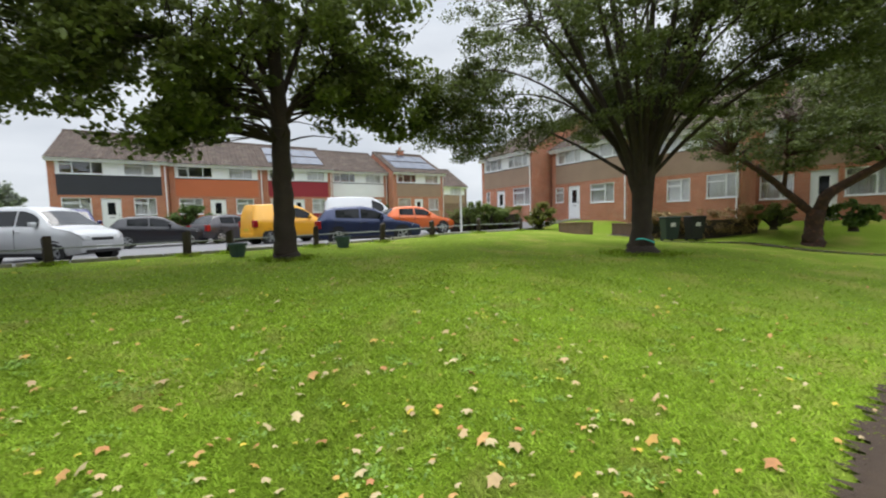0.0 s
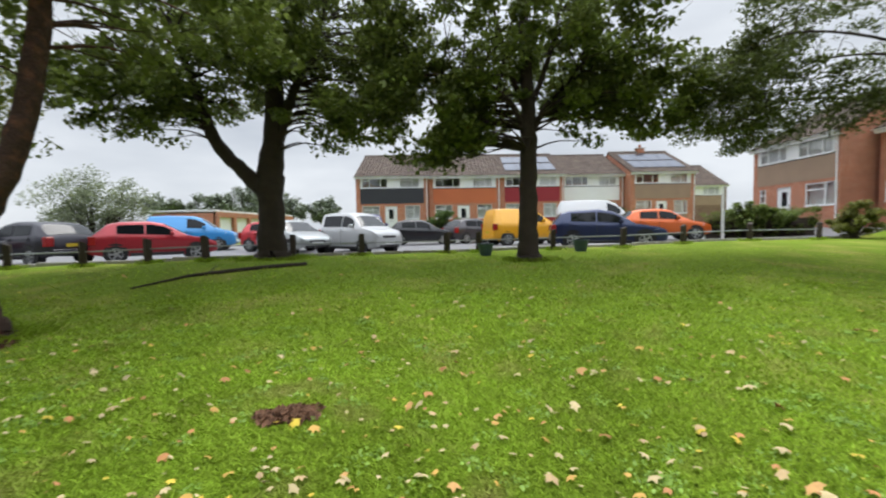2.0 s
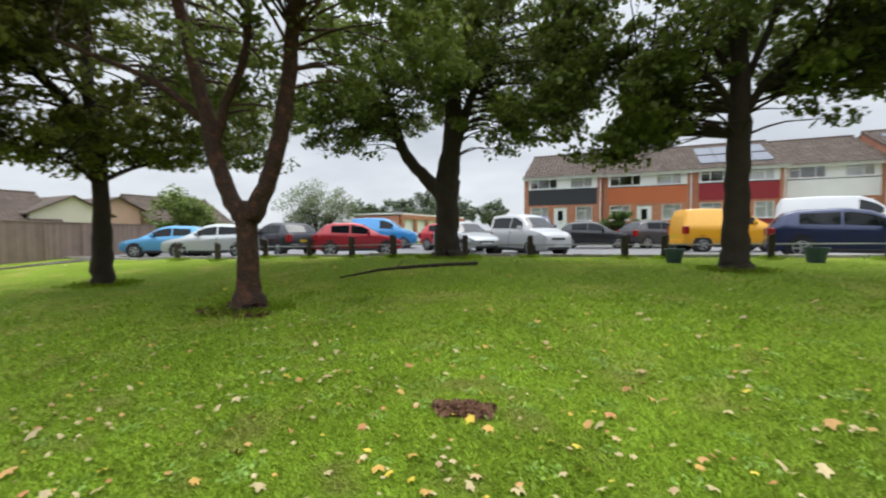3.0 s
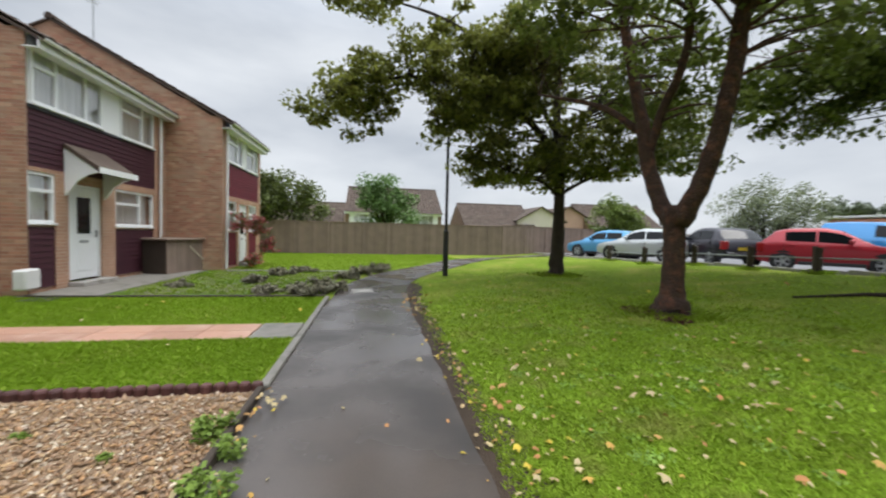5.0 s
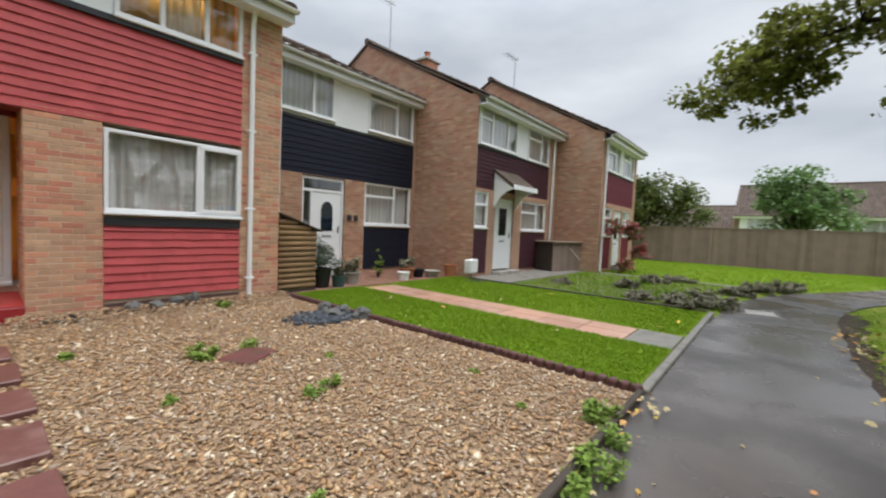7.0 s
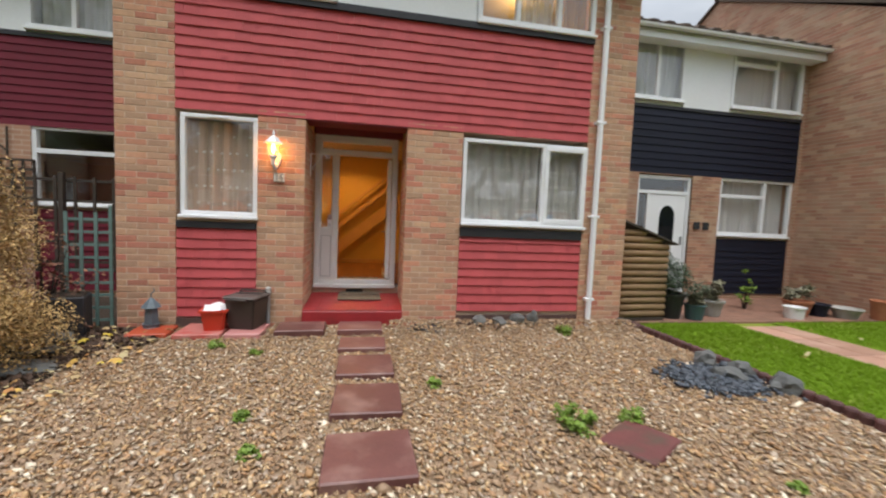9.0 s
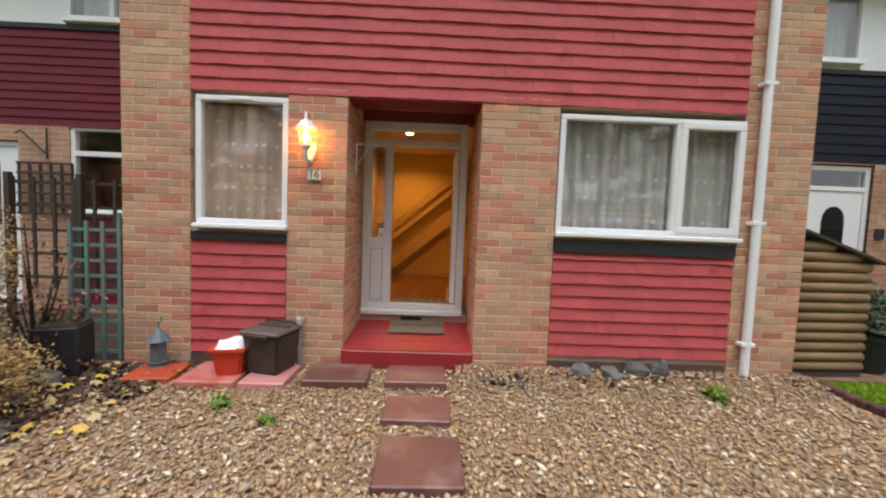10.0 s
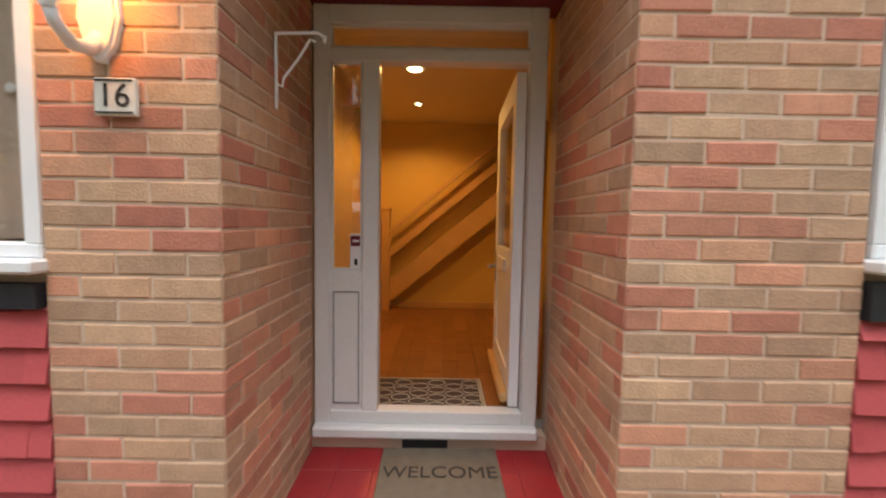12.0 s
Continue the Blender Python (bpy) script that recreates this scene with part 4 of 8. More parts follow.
# cladding backs
upper = wall_part("tile_batten_wall", -1.82, 2.93, FY + 0.02, FY + 0.26, 2.375, 3.58)
apron_l = wall_part("apron_wall", -1.82, -1.0, FY + 0.02, FY + 0.25, 0.0, 1.22)
apron_r = wall_part("apron_wall", 1.31, 2.93, FY + 0.02, FY + 0.25, 0.0, 1.26)
# dark brown strip from the ground up to the lowest tile course
M_BASESTRIP = mat("dark_base_strip", (0.10, 0.055, 0.045), 0.8, 0.25, 6, 60, 0.3)
part("base_strip", cube(-1.82, -1.0, FY - 0.005, FY + 0.02, -0.05, 0.13), M_BASESTRIP, house)
part("base_strip", cube(1.31, 2.93, FY - 0.005, FY + 0.02, -0.05, 0.15), M_BASESTRIP, house)
part("flashing", cube(-1.81, -1.01, FY - 0.022, FY + 0.02, 1.12, 1.19), M_FLASH, house)
part("flashing", cube(1.32, 2.92, FY - 0.022, FY + 0.02, 1.125, 1.235), M_FLASH, house)
part("flashing", cube(-1.82, 2.93, FY - 0.03, FY + 0.02, 3.58, 3.655), M_FLASH, house)
# first floor
up = bmesh.new()
cells(up, -1.82, 2.93, 3.655, 4.75, FY + 0.03, FY + 0.25, [(1.42, 2.93, 3.70, 4.62), (-1.7, -0.2, 3.70, 4.62)])
part("upper_wall", up, M_WHITEPANEL, house)
part("white_panel", cube(-0.18, 1.40, FY + 0.0, FY + 0.03, 3.66, 4.72), M_WHITEPANEL, house)
window(house, 1.42, 2.93, 3.68, 4.62, FY, splits=[1.92, 2.45], sill=True)
window(house, -1.7, -0.2, 3.68, 4.62, FY, splits=[-0.8], curtain=M_NET)
drape(house, 1.95, 2.42, 3.72, 4.6, FY + 0.16, M_NET)
drape(house, 2.48, 2.90, 3.72, 4.6, FY + 0.16, M_ORANGEROOM)
lamp("bedroom_light", "POINT", (2.4, FY + 1.2, 4.4), 30, (1.0, 0.55, 0.15), 0.08)
gable(house, "flank_wall", -2.39, 0.22, [(FY + 0.3, -0.1), (15, -0.1), (15, 4.75), (11.05, 7.2), (FY + 0.3, 4.75)], M_BRICKWALL)
gable(house, "flank_wall", 3.33, 0.22, [(FY + 0.3, -0.1), (15, -0.1), (15, 4.75), (11.05, 7.2), (FY + 0.3, 4.75)], M_BRICKWALL)
part("back_wall", cube(-2.17, 3.33, 14.8, 15, 0, 4.75), M_BRICKWALL, house)
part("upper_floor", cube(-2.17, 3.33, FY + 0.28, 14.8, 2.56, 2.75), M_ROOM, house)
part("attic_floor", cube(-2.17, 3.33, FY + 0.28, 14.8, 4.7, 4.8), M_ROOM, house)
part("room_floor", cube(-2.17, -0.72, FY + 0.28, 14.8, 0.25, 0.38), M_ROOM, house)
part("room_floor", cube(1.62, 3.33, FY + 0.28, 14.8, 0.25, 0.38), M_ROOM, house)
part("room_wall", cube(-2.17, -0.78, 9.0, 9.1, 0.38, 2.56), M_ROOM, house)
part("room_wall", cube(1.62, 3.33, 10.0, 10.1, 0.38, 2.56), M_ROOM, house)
roof_pair(house, -2.45, 3.61, FY, 4.75, 11.05, 7.22, 15)

# ground floor windows with nets
wl = window(house, -1.77, -1.0, 1.262, 2.335, FY, sill=True, fw=0.044)
drape(wl, -1.74, -1.04, 1.31, 2.28, FY + 0.105, M_NETTAN, M_NETDOT)
part("trickle_vent", cube(-1.50, -1.28, FY - 0.03, FY - 0.01, 2.30, 2.318, 0.004), M_UPVC, wl)
wr = window(house, 1.32, 2.94, 1.30, 2.31, FY, splits=[2.355], vents=[(2.365, 2.925)], sill=True, fw=0.044)
drape(wr, 1.35, 2.91, 1.34, 2.27, FY + 0.105, M_NET, M_NETDOT)

# downpipe
part("downpipe", tube(bmesh.new(), [(3.06, FY - 0.3, 4.62), (3.06, FY - 0.1, 4.35), (3.06, FY - 0.055, 4.2), (3.06, FY - 0.055, 0.02)], [0.036] * 4, 20), M_UPVC, house)
for z in (0.35, 1.42, 2.6, 3.75):
    part("pipe_clip", cube(3.0, 3.12, FY - 0.09, FY - 0.0, z, z + 0.035, 0.005), M_UPVC, house)

# porch
step = part("porch_step", cube(-0.50, 0.64, FY - 0.07, 7.25, 0.0, 0.215, 0.012), M_REDSTEP, house, "worn red painted concrete step")
for v in step.data.vertices:
    if v.co.z > 0.1 and v.co.y > 7:
        v.co.z += 0.055
tile_mesh = finish("step_tile", cube(0, 0.1615, 0, 0.1643, 0, 0.007, 0.0015), M_REDSTEP)
for ci in range(7):
    for ri in range(5):
        piece("step_tile", tile_mesh, step, (-0.498 + ci * 0.1628, FY - 0.065 + ri * 0.1655, 0.2165 + 0.011 * ri), 0, 3.75, 0)
part("threshold_upstand", cube(-0.5, 0.64, 7.25, 7.35, 0.2, 0.345), M_MORTAR, house)
part("air_brick", cube(-0.06, 0.16, 7.238, 7.26, 0.275, 0.325), M_BLACKPL, house)
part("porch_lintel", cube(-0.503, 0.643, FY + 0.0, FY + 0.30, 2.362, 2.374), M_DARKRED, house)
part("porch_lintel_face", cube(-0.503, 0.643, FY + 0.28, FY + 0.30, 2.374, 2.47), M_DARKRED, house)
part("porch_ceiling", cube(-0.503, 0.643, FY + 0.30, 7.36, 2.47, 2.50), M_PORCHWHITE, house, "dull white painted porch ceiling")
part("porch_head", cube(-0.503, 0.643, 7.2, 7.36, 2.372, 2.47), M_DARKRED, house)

# door frame with side light and transom light
DY0, DY1 = 7.25, 7.33
fr = bmesh.new()
for q in ((-0.49, -0.415, 0.345, 2.37), (0.515, 0.59, 0.345, 2.37)):
    bx(fr, q[0], q[1], DY0, DY1, q[2], q[3], 0.006)
bx(fr, -0.415, 0.515, DY0 + 0.002, DY1, 2.29, 2.37, 0.005)
bx(fr, -0.415, 0.515, DY0 + 0.002, DY1, 2.12, 2.18, 0.005)
bx(fr, -0.262, -0.185, DY0 + 0.003, DY1, 0.46, 2.12, 0.005)
bx(fr, -0.415, 0.515, DY0 + 0.002, DY1, 0.40, 0.46, 0.004)
entry = part("door_frame", fr, M_UPVCOLD, house, "weathered white plastic door frame with side light")
part("threshold", cube(-0.49, 0.59, DY0 - 0.05, DY1, 0.345, 0.40, 0.01), M_UPVCOLD, entry)
for q in ((-0.40, -0.275, 1.145, 2.10), (-0.40, 0.50, 2.195, 2.275)):
    o = part("pane", cube(q[0] - 0.015, q[1] + 0.015, DY0 + 0.04, DY0 + 0.046, q[2] - 0.015, q[3] + 0.015), M_GLASS, entry)
    o.visible_shadow = False
sp = bmesh.new()
bx(sp, -0.415, -0.262, DY0 + 0.012, DY1 - 0.01, 0.46, 1.145)
part("side_panel", sp, M_UPVCOLD, entry)
pb = bmesh.new()
for q in ((-0.402, -0.396, 0.50, 1.04), (-0.281, -0.275, 0.50, 1.04), (-0.402, -0.275, 0.494, 0.50), (-0.402, -0.275, 1.04, 1.046)):
    bx(pb, q[0], q[1], DY0 + 0.006, DY0 + 0.014, q[2], q[3])
part("panel_bead", pb, M_GREY, entry)
bd = bmesh.new()
for a, b, c, d in ((-0.415, -0.262, 1.145, 2.12), (-0.415, 0.515, 2.18, 2.29)):
    for q in ((a, a + 0.012, c, d), (b - 0.012, b, c, d), (a, b, c, c + 0.012), (a, b, d - 0.012, d)):
        bx(bd, q[0], q[1], DY0 + 0.02, DY0 + 0.04, q[2], q[3])
part("glazing_bead", bd, M_UPVCOLD, entry)
stk = part("door_sticker", cube(-0.325, -0.268, DY0 + 0.03, DY0 + 0.036, 1.15, 1.32), M_PAPER, entry, "small white and maroon notice on the side light")
part("sticker_band", cube(-0.322, -0.271, DY0 + 0.027, DY0 + 0.03, 1.262, 1.312), M_MAROON, stk)
part("sticker_bar", cube(-0.312, -0.281, DY0 + 0.025, DY0 + 0.027, 1.282, 1.292), M_PAPER, stk)
part("sticker_mark", cube(-0.304, -0.289, DY0 + 0.027, DY0 + 0.03, 1.17, 1.20), M_INK, stk)

# the open leaf, hinged on its right-hand jamb
leaf = thing("open_door", "white half-glazed front door standing open into the hall", "door", (0.508, 7.30, 0.0), 88.5)
L = 0.76
lb = bmesh.new()
bx(lb, 0, 0.1, 0, 0.05, 0.47, 2.10, 0.004)
bx(lb, L - 0.1, L, 0, 0.05, 0.47, 2.10, 0.004)
bx(lb, 0.1, L - 0.1, 0.001, 0.049, 0.47, 0.62)
bx(lb, 0.1, L - 0.1, 0.001, 0.049, 1.98, 2.10)
bx(lb, 0.1, L - 0.1, 0.001, 0.049, 1.08, 1.24)
part("leaf_frame", lb, M_UPVC, leaf)
part("lower_panel", cube(0.1, L - 0.1, 0.012, 0.038, 0.62, 1.08), M_UPVC, leaf)
o = part("pane", cube(0.1, L - 0.1, 0.02, 0.028, 1.24, 1.98), M_GLASS, leaf)
part("weather_bar", cube(0.02, L - 0.02, 0.05, 0.09, 0.48, 0.53, 0.01), M_PINE, leaf)
part("letter_box", cube(L / 2 - 0.14, L / 2 + 0.14, 0.05, 0.062, 1.12, 1.19, 0.004), M_UPVC, leaf)
part("handle", tube(bmesh.new(), [(L - 0.05, 0.05, 1.1), (L - 0.05, 0.10, 1.1), (L - 0.17, 0.10, 1.1)], [0.011, 0.011, 0.009], 8), M_GREY, leaf)
part("handle_plate", cube(L - 0.07, L - 0.03, 0.05, 0.056, 1.0, 1.2, 0.003), M_GREY, leaf)

# hall
HB = 9.9
hall = thing("hall", "warmly lit ochre entrance hall behind the open door", "hall", (0, 0, 0), kind="structure")
part("hall_back_wall", cube(-0.72, 1.62, HB, HB + 0.1, 0.38, 2.56), M_OCHRE, hall)
part("hall_side_wall", cube(-0.78, -0.72, 7.33, HB + 0.1, 0.3, 2.56), M_OCHRE, hall)
part("hall_side_wall", cube(1.56, 1.62, 7.36, HB + 0.1, 0.3, 2.56), M_OCHRE, hall)
part("hall_front_return", cube(0.645, 1.56, 7.362, 7.42, 0.3, 2.56), M_OCHRE, hall)
part("hall_ceiling", cube(-0.78, 1.62, 7.34, HB + 0.1, 2.49, 2.555), M_CEIL, hall)
part("hall_subfloor", cube(-0.78, 1.62, 7.33, HB + 0.1, 0.25, 0.388), M_ROOM, hall)
pm = finish("floor_board", cube(0, 0.118, 0, 0.6, -0.01, 0.012, 0.0015), M_FLOORWOOD)
for i in range(19):
    for j in range(-1, 5):
        y = 7.34 + j * 0.604 + (i % 3) * 0.2
        y0, y1 = max(y, 7.34), min(y + 0.6, HB)
        if y1 - y0 > 0.05:
            o = piece("floor_board", pm, hall, (-0.71 + i * 0.1195, y0, 0.388))
            o.scale = (1, (y1 - y0) / 0.6, 1)
part("skirting", cube(-0.72, 1.56, HB - 0.02, HB, 0.40, 0.475, 0.004), M_PINE, hall)
# stairs rising along the back wall
st = thing("staircase", "pine staircase with handrail rising along the ochre hall wall", "staircase", (0, 0, 0))
SY = HB - 0.16


def raked(bm, x0, z0, x1, z1, y0, y1, w):
    v = [bm.verts.new((x, y, z)) for y in (y0, y1) for x, z in ((x0, z0), (x1, z1), (x1, z1 + w), (x0, z0 + w))]
    for q in ((0, 1, 2, 3), (7, 6, 5, 4), (0, 4, 5, 1), (1, 5, 6, 2), (2, 6, 7, 3), (3, 7, 4, 0)):
        bm.faces.new([v[i] for i in q])
    return bm


SL = 0.84
part("string", raked(bmesh.new(), -0.46, 0.50, 1.5, 0.50 + 1.96 * SL - 0.02, SY, SY + 0.04, 0.25), M_PINE, st)
part("base_rail", raked(bmesh.new(), -0.46, 0.99, 1.35, 0.99 + 1.81 * SL, SY - 0.02, SY + 0.05, 0.10), M_PINE, st)
part("handrail", raked(bmesh.new(), -0.46, 1.26, 1.05, 1.26 + 1.51 * SL, SY - 0.04, SY + 0.06, 0.055), M_PINE, st)
nw = part("newel_post", cube(-0.55, -0.46, SY - 0.03, SY + 0.06, 0.40, 1.50, 0.006), M_PINE, st)
part("newel_cap", cube(-0.56, -0.45, SY - 0.04, SY + 0.07, 1.50, 1.545, 0.012), M_PINE, nw)
rug = thing("patterned_rug", "grey-brown hall rug with a cream lattice pattern", "rug", (0, 0, 0))
part("rug_base", cube(-0.36, 0.37, 7.36, 7.80, 0.401, 0.412, 0.003), mat("dark_brown_rug", (0.085, 0.06, 0.05), 0.95, 0.25, 20, 260, 0.6), rug)
M_CREAM = mat("cream_wool", (0.55, 0.50, 0.40), 0.9, 0.15, 20, 200, 0.4)
for i in range(7):
    for j in range(4):
        cx, cy = -0.30 + i * 0.1, 7.42 + j * 0.1 + (i % 2) * 0.05
        if cy > 7.76 or cx > 0.33:
            continue
        rb = bmesh.new()
        ring = [(cx + 0.052 * math.cos(a), cy + 0.04 * math.sin(a), 0.414) for a in np.linspace(0, 2 * math.pi, 9)]
        tube(rb, ring, [0.003] * 9, 4, False)
        part("lattice_ring", rb, M_CREAM, rug)
eb = bmesh.new()
for q in ((0.345, 0.352, 7.37, 7.79), (0.356, 0.366, 7.37, 7.79), (-0.35, 0.36, 7.782, 7.79)):
    bx(eb, *q, 0.412, 0.415)
part("border", eb, M_CREAM, rug)
M_SPOT = glow_mat("lit_spotlight", (1.0, 0.72, 0.32), 28)
for i, y in enumerate((8.32, 9.17)):
    sl = thing("ceiling_spotlight", "small lit warm white ceiling spotlight", "light", (-0.10 - 0.03 * i, y, 2.486), group="hall spotlights")
    part("bulb", lathe(bmesh.new(), [(0.028 if i else 0.05, -0.006), (0.03 if i else 0.054, 0.002)], 14), M_SPOT, sl)
    part("bezel", lathe(bmesh.new(), [(0.046 if i else 0.07, -0.004), (0.05 if i else 0.074, 0.003)], 16), M_UPVC, sl)

# lantern by the door
ln = thing("wall_lantern", "lit white coach lantern on a curved wall bracket", "wall lamp", (-0.81, FY - 0.005, 1.762))
bpl = bmesh.new()
pv = [[bpl.verts.new((x, y, z)) for x, z in ((-0.05, 0.21), (0.05, 0.21), (0.058, 0.15), (0.04, 0.08), (0.008, 0.035), (-0.008, 0.035), (-0.04, 0.08), (-0.058, 0.15))] for y in (-0.022, 0.004)]
bpl.faces.new(pv[0])
bpl.faces.new(pv[1][::-1])
for k in range(8):
    bpl.faces.new((pv[0][k], pv[1][k], pv[1][(k + 1) % 8], pv[0][(k + 1) % 8]))
bmesh.ops.bevel(bpl, geom=[e for e in bpl.edges if all(v.co.y < 0 for v in e.verts)], offset=0.008, segments=2, affect="EDGES")
part("back_plate", bpl, M_UPVC, ln)
part("arm", tube(bmesh.new(), [(0, -0.015, 0.10), (0.004, -0.05, 0.055), (0.008, -0.10, 0.045), (0.01, -0.145, 0.075), (0.01, -0.16, 0.11)], [0.017, 0.019, 0.017, 0.015, 0.015], 10), M_UPVC, ln, smooth=True)
part("lantern_base", lathe(bmesh.new(), [(0.016, 0.10), (0.022, 0.125), (0.046, 0.15), (0.042, 0.168)], 6, (0.01, -0.16)), M_UPVC, ln)
M_LGLASS = bpy.data.materials.new("amber_lantern_glass")
M_LGLASS.use_nodes = True
ln_n, ln_l = M_LGLASS.node_tree.nodes, M_LGLASS.node_tree.links
ln_t, ln_e, ln_a = ln_n.new("ShaderNodeBsdfTransparent"), ln_n.new("ShaderNodeEmission"), ln_n.new("ShaderNodeAddShader")
ln_t.inputs[0].default_value, ln_e.inputs[0].default_value, ln_e.inputs[1].default_value = (1, 0.85, 0.6, 1), (1.0, 0.38, 0.05, 1), 0.5
ln_l.new(ln_t.outputs[0], ln_a.inputs[0])
ln_l.new(ln_e.outputs[0], ln_a.inputs[1])
ln_l.new(ln_a.outputs[0], ln_n["Material Output"].inputs[0])
part("lantern_glass", lathe(bmesh.new(), [(0.042, 0.168), (0.066, 0.295)], 6, (0.01, -0.16)), M_LGLASS, ln)
part("bulb", lathe(bmesh.new(), [(0.010, 0.185), (0.024, 0.21), (0.026, 0.25), (0.010, 0.28)], 10, (0.01, -0.16)), glow_mat("lantern_bulb", (1.0, 0.66, 0.22), 14), ln)
part("lantern_roof", lathe(bmesh.new(), [(0.097, 0.288), (0.093, 0.302), (0.062, 0.325), (0.046, 0.352), (0.018, 0.365), (0.010, 0.38), (0.015, 0.392), (0.004, 0.43)], 6, (0.01, -0.16)), M_UPVC, ln)
for k in range(6):
    a = 2 * math.pi * k / 6
    part("lantern_bar", tube(bmesh.new(), [(0.01 + 0.043 * math.cos(a), -0.16 + 0.043 * math.sin(a), 0.168), (0.01 + 0.067 * math.cos(a), -0.16 + 0.067 * math.sin(a), 0.295)], [0.004, 0.004], 5), M_UPVC, ln)


def lettering(text, size, depth, material, m, parent):
    cu = bpy.data.curves.new("lettering", "FONT")
    cu.body, cu.size, cu.extrude, cu.align_x, cu.align_y = text, size, depth, "CENTER", "CENTER"
    ob = new("lettering", cu)
    dg = bpy.context.evaluated_depsgraph_get()
    me = bpy.data.meshes.new_from_object(ob.evaluated_get(dg))
    bpy.data.objects.remove(ob)
    me.materials.clear()
    me.materials.append(material)
    o = new("lettering", me)
    o.parent, o.matrix_basis = parent, m
    return o


num = thing("house_number", "small white glazed tile with the number 16", "house number", (-0.77, FY - 0.012, 1.705))
part("tile", cube(-0.056, 0.056, -0.012, 0.006, -0.05, 0.05, 0.003), M_PLATE, num)
for z in (0.0425, -0.0425):
    part("border", cube(-0.05, 0.05, -0.0145, -0.0115, z - 0.0025, z + 0.0025), M_INK, num)
lettering("16", 0.088, 0.001, M_INK, pose(0, -0.0135, 0, 90, 0, 0), num)

wm = thing("welcome_mat", "worn grey-brown doormat reading welcome on the red step", "doormat", (0.125, 7.03, 0.270), 1.0)
for v in part("mat_base", cube(-0.27, 0.27, -0.2, 0.2, 0, 0.014, 0.004), M_MAT, wm).data.vertices:
    v.co.z += v.co.y * 0.05
lettering("WELCOME", 0.105, 0.001, M_INK, pose(0, 0.02, 0.0155, 2.8, 0, 0), wm)

hb = thing("hanging_bracket", "white scrolled metal basket bracket on the porch wall", "bracket", (-0.497, 6.84, 1.80))
part("back_bar", tube(bmesh.new(), [(0.008, 0, -0.02), (0.008, 0, 0.25)], [0.006, 0.006], 6), M_UPVC, hb)
part("arm", tube(bmesh.new(), [(0.008, 0, 0.245), (0.16, 0.0, 0.25), (0.185, 0, 0.235), (0.18, 0, 0.215)], [0.006] * 4, 6), M_UPVC, hb)
part("scroll", tube(bmesh.new(), [(0.01, 0, 0.07), (0.03, 0, 0.06), (0.035, 0, 0.09), (0.09, 0, 0.16), (0.13, 0, 0.225), (0.15, 0, 0.22)], [0.005] * 6, 6), M_UPVC, hb)


# ---- the neighbours in the terrace ----
hB = terrace_house("terraced_house", "set-back brick terraced house with black weatherboard and white door", pose(3.55, 8.41, 0), 5.16,
                   [(3.32, 5.02, 1.27, 2.37)], [(0.35, 2.35, 3.70, 4.84), (3.38, 5.0, 3.70, 4.84)], (1.55, 2.70, "arch"), M_NAVY, "board", piers=(0.28, 0.1), pipe=0.95, depth=7.0, zt=5.0, rise=2.17)
hC = terrace_house("terraced_house", "brick terraced house with plum hung tiles and a tiled door canopy", pose(8.71, 6.22, 0), 4.89,
                   [(0.02, 0.66, 1.33, 2.28), (2.5, 4.2, 1.30, 2.2)], [(0.12, 2.05, 3.52, 4.52), (2.72, 4.2, 3.50, 4.50)], (1.0, 2.02, "pane"), M_PLUM, "tile", piers=(0.03, 0.62), canopy=True, pipe=4.45, zt=4.80, rise=2.37)
hD = terrace_house("terraced_house", "end brick terraced house with maroon hung tiles", pose(13.6, 4.65, 0), 4.1,
                   [(0.5, 1.3, 1.25, 2.2), (2.6, 3.6, 1.25, 2.2)], [(0.4, 1.9, 3.45, 4.4), (2.3, 3.7, 3.45, 4.4)], (1.55, 2.45, "pane"), M_MAROON, "tile", piers=(0.3, 0.3), pipe=0.2)
hZ = terrace_house("terraced_house", "set-back brick terraced house with maroon hung tiles", pose(-8.1, 8.2, 0), 5.71,
                   [(3.75, 5.6, 1.32, 2.38, "dark")], [(0.6, 2.2, 3.70, 4.6), (3.75, 5.6, 3.66, 4.6)], (2.2, 3.12, "pane"), M_MAROON, "tile", piers=(0.3, 0.06), depth=7.2)
chimney(hC, 2.9, 4.6, 7.45)
aerial((9.6, 10.7, 6.9), 1.9)
aerial((15.4, 9.2, 6.9), 1.7)
# single bricks on the tall flank that faces the path
fb = bmesh.new()
rnd = random.Random(5)
for u, z, w in brick_rows(4.5, 0.0, 7.0):
    top = 4.70 + max(0.0, u) * 2.45 / 4.55 - 0.12
    if z < top and 0.05 < u < 4.4:
        o = rnd.uniform(0.004, 0.008)
        bx(fb, -o, 0.02, u - w / 2, u + w / 2, z - COURSE * 0.447, z + COURSE * 0.447)
tagged(part("flank_bricks", fb, M_BRICKJ, hC), kind="stuff")
fb = bmesh.new()
for u, z, w in brick_rows(4.5, 0.0, 7.0):
    top = 4.70 + max(0.0, u) * 2.45 / 4.55 - 0.12
    if z < top and 0.05 < u < 4.4:
        o = rnd.uniform(0.004, 0.008)
        bx(fb, -o, 0.02, u - w / 2, u + w / 2, z - COURSE * 0.447, z + COURSE * 0.447)
tagged(part("flank_bricks", fb, M_BRICKJ, hD), kind="stuff")
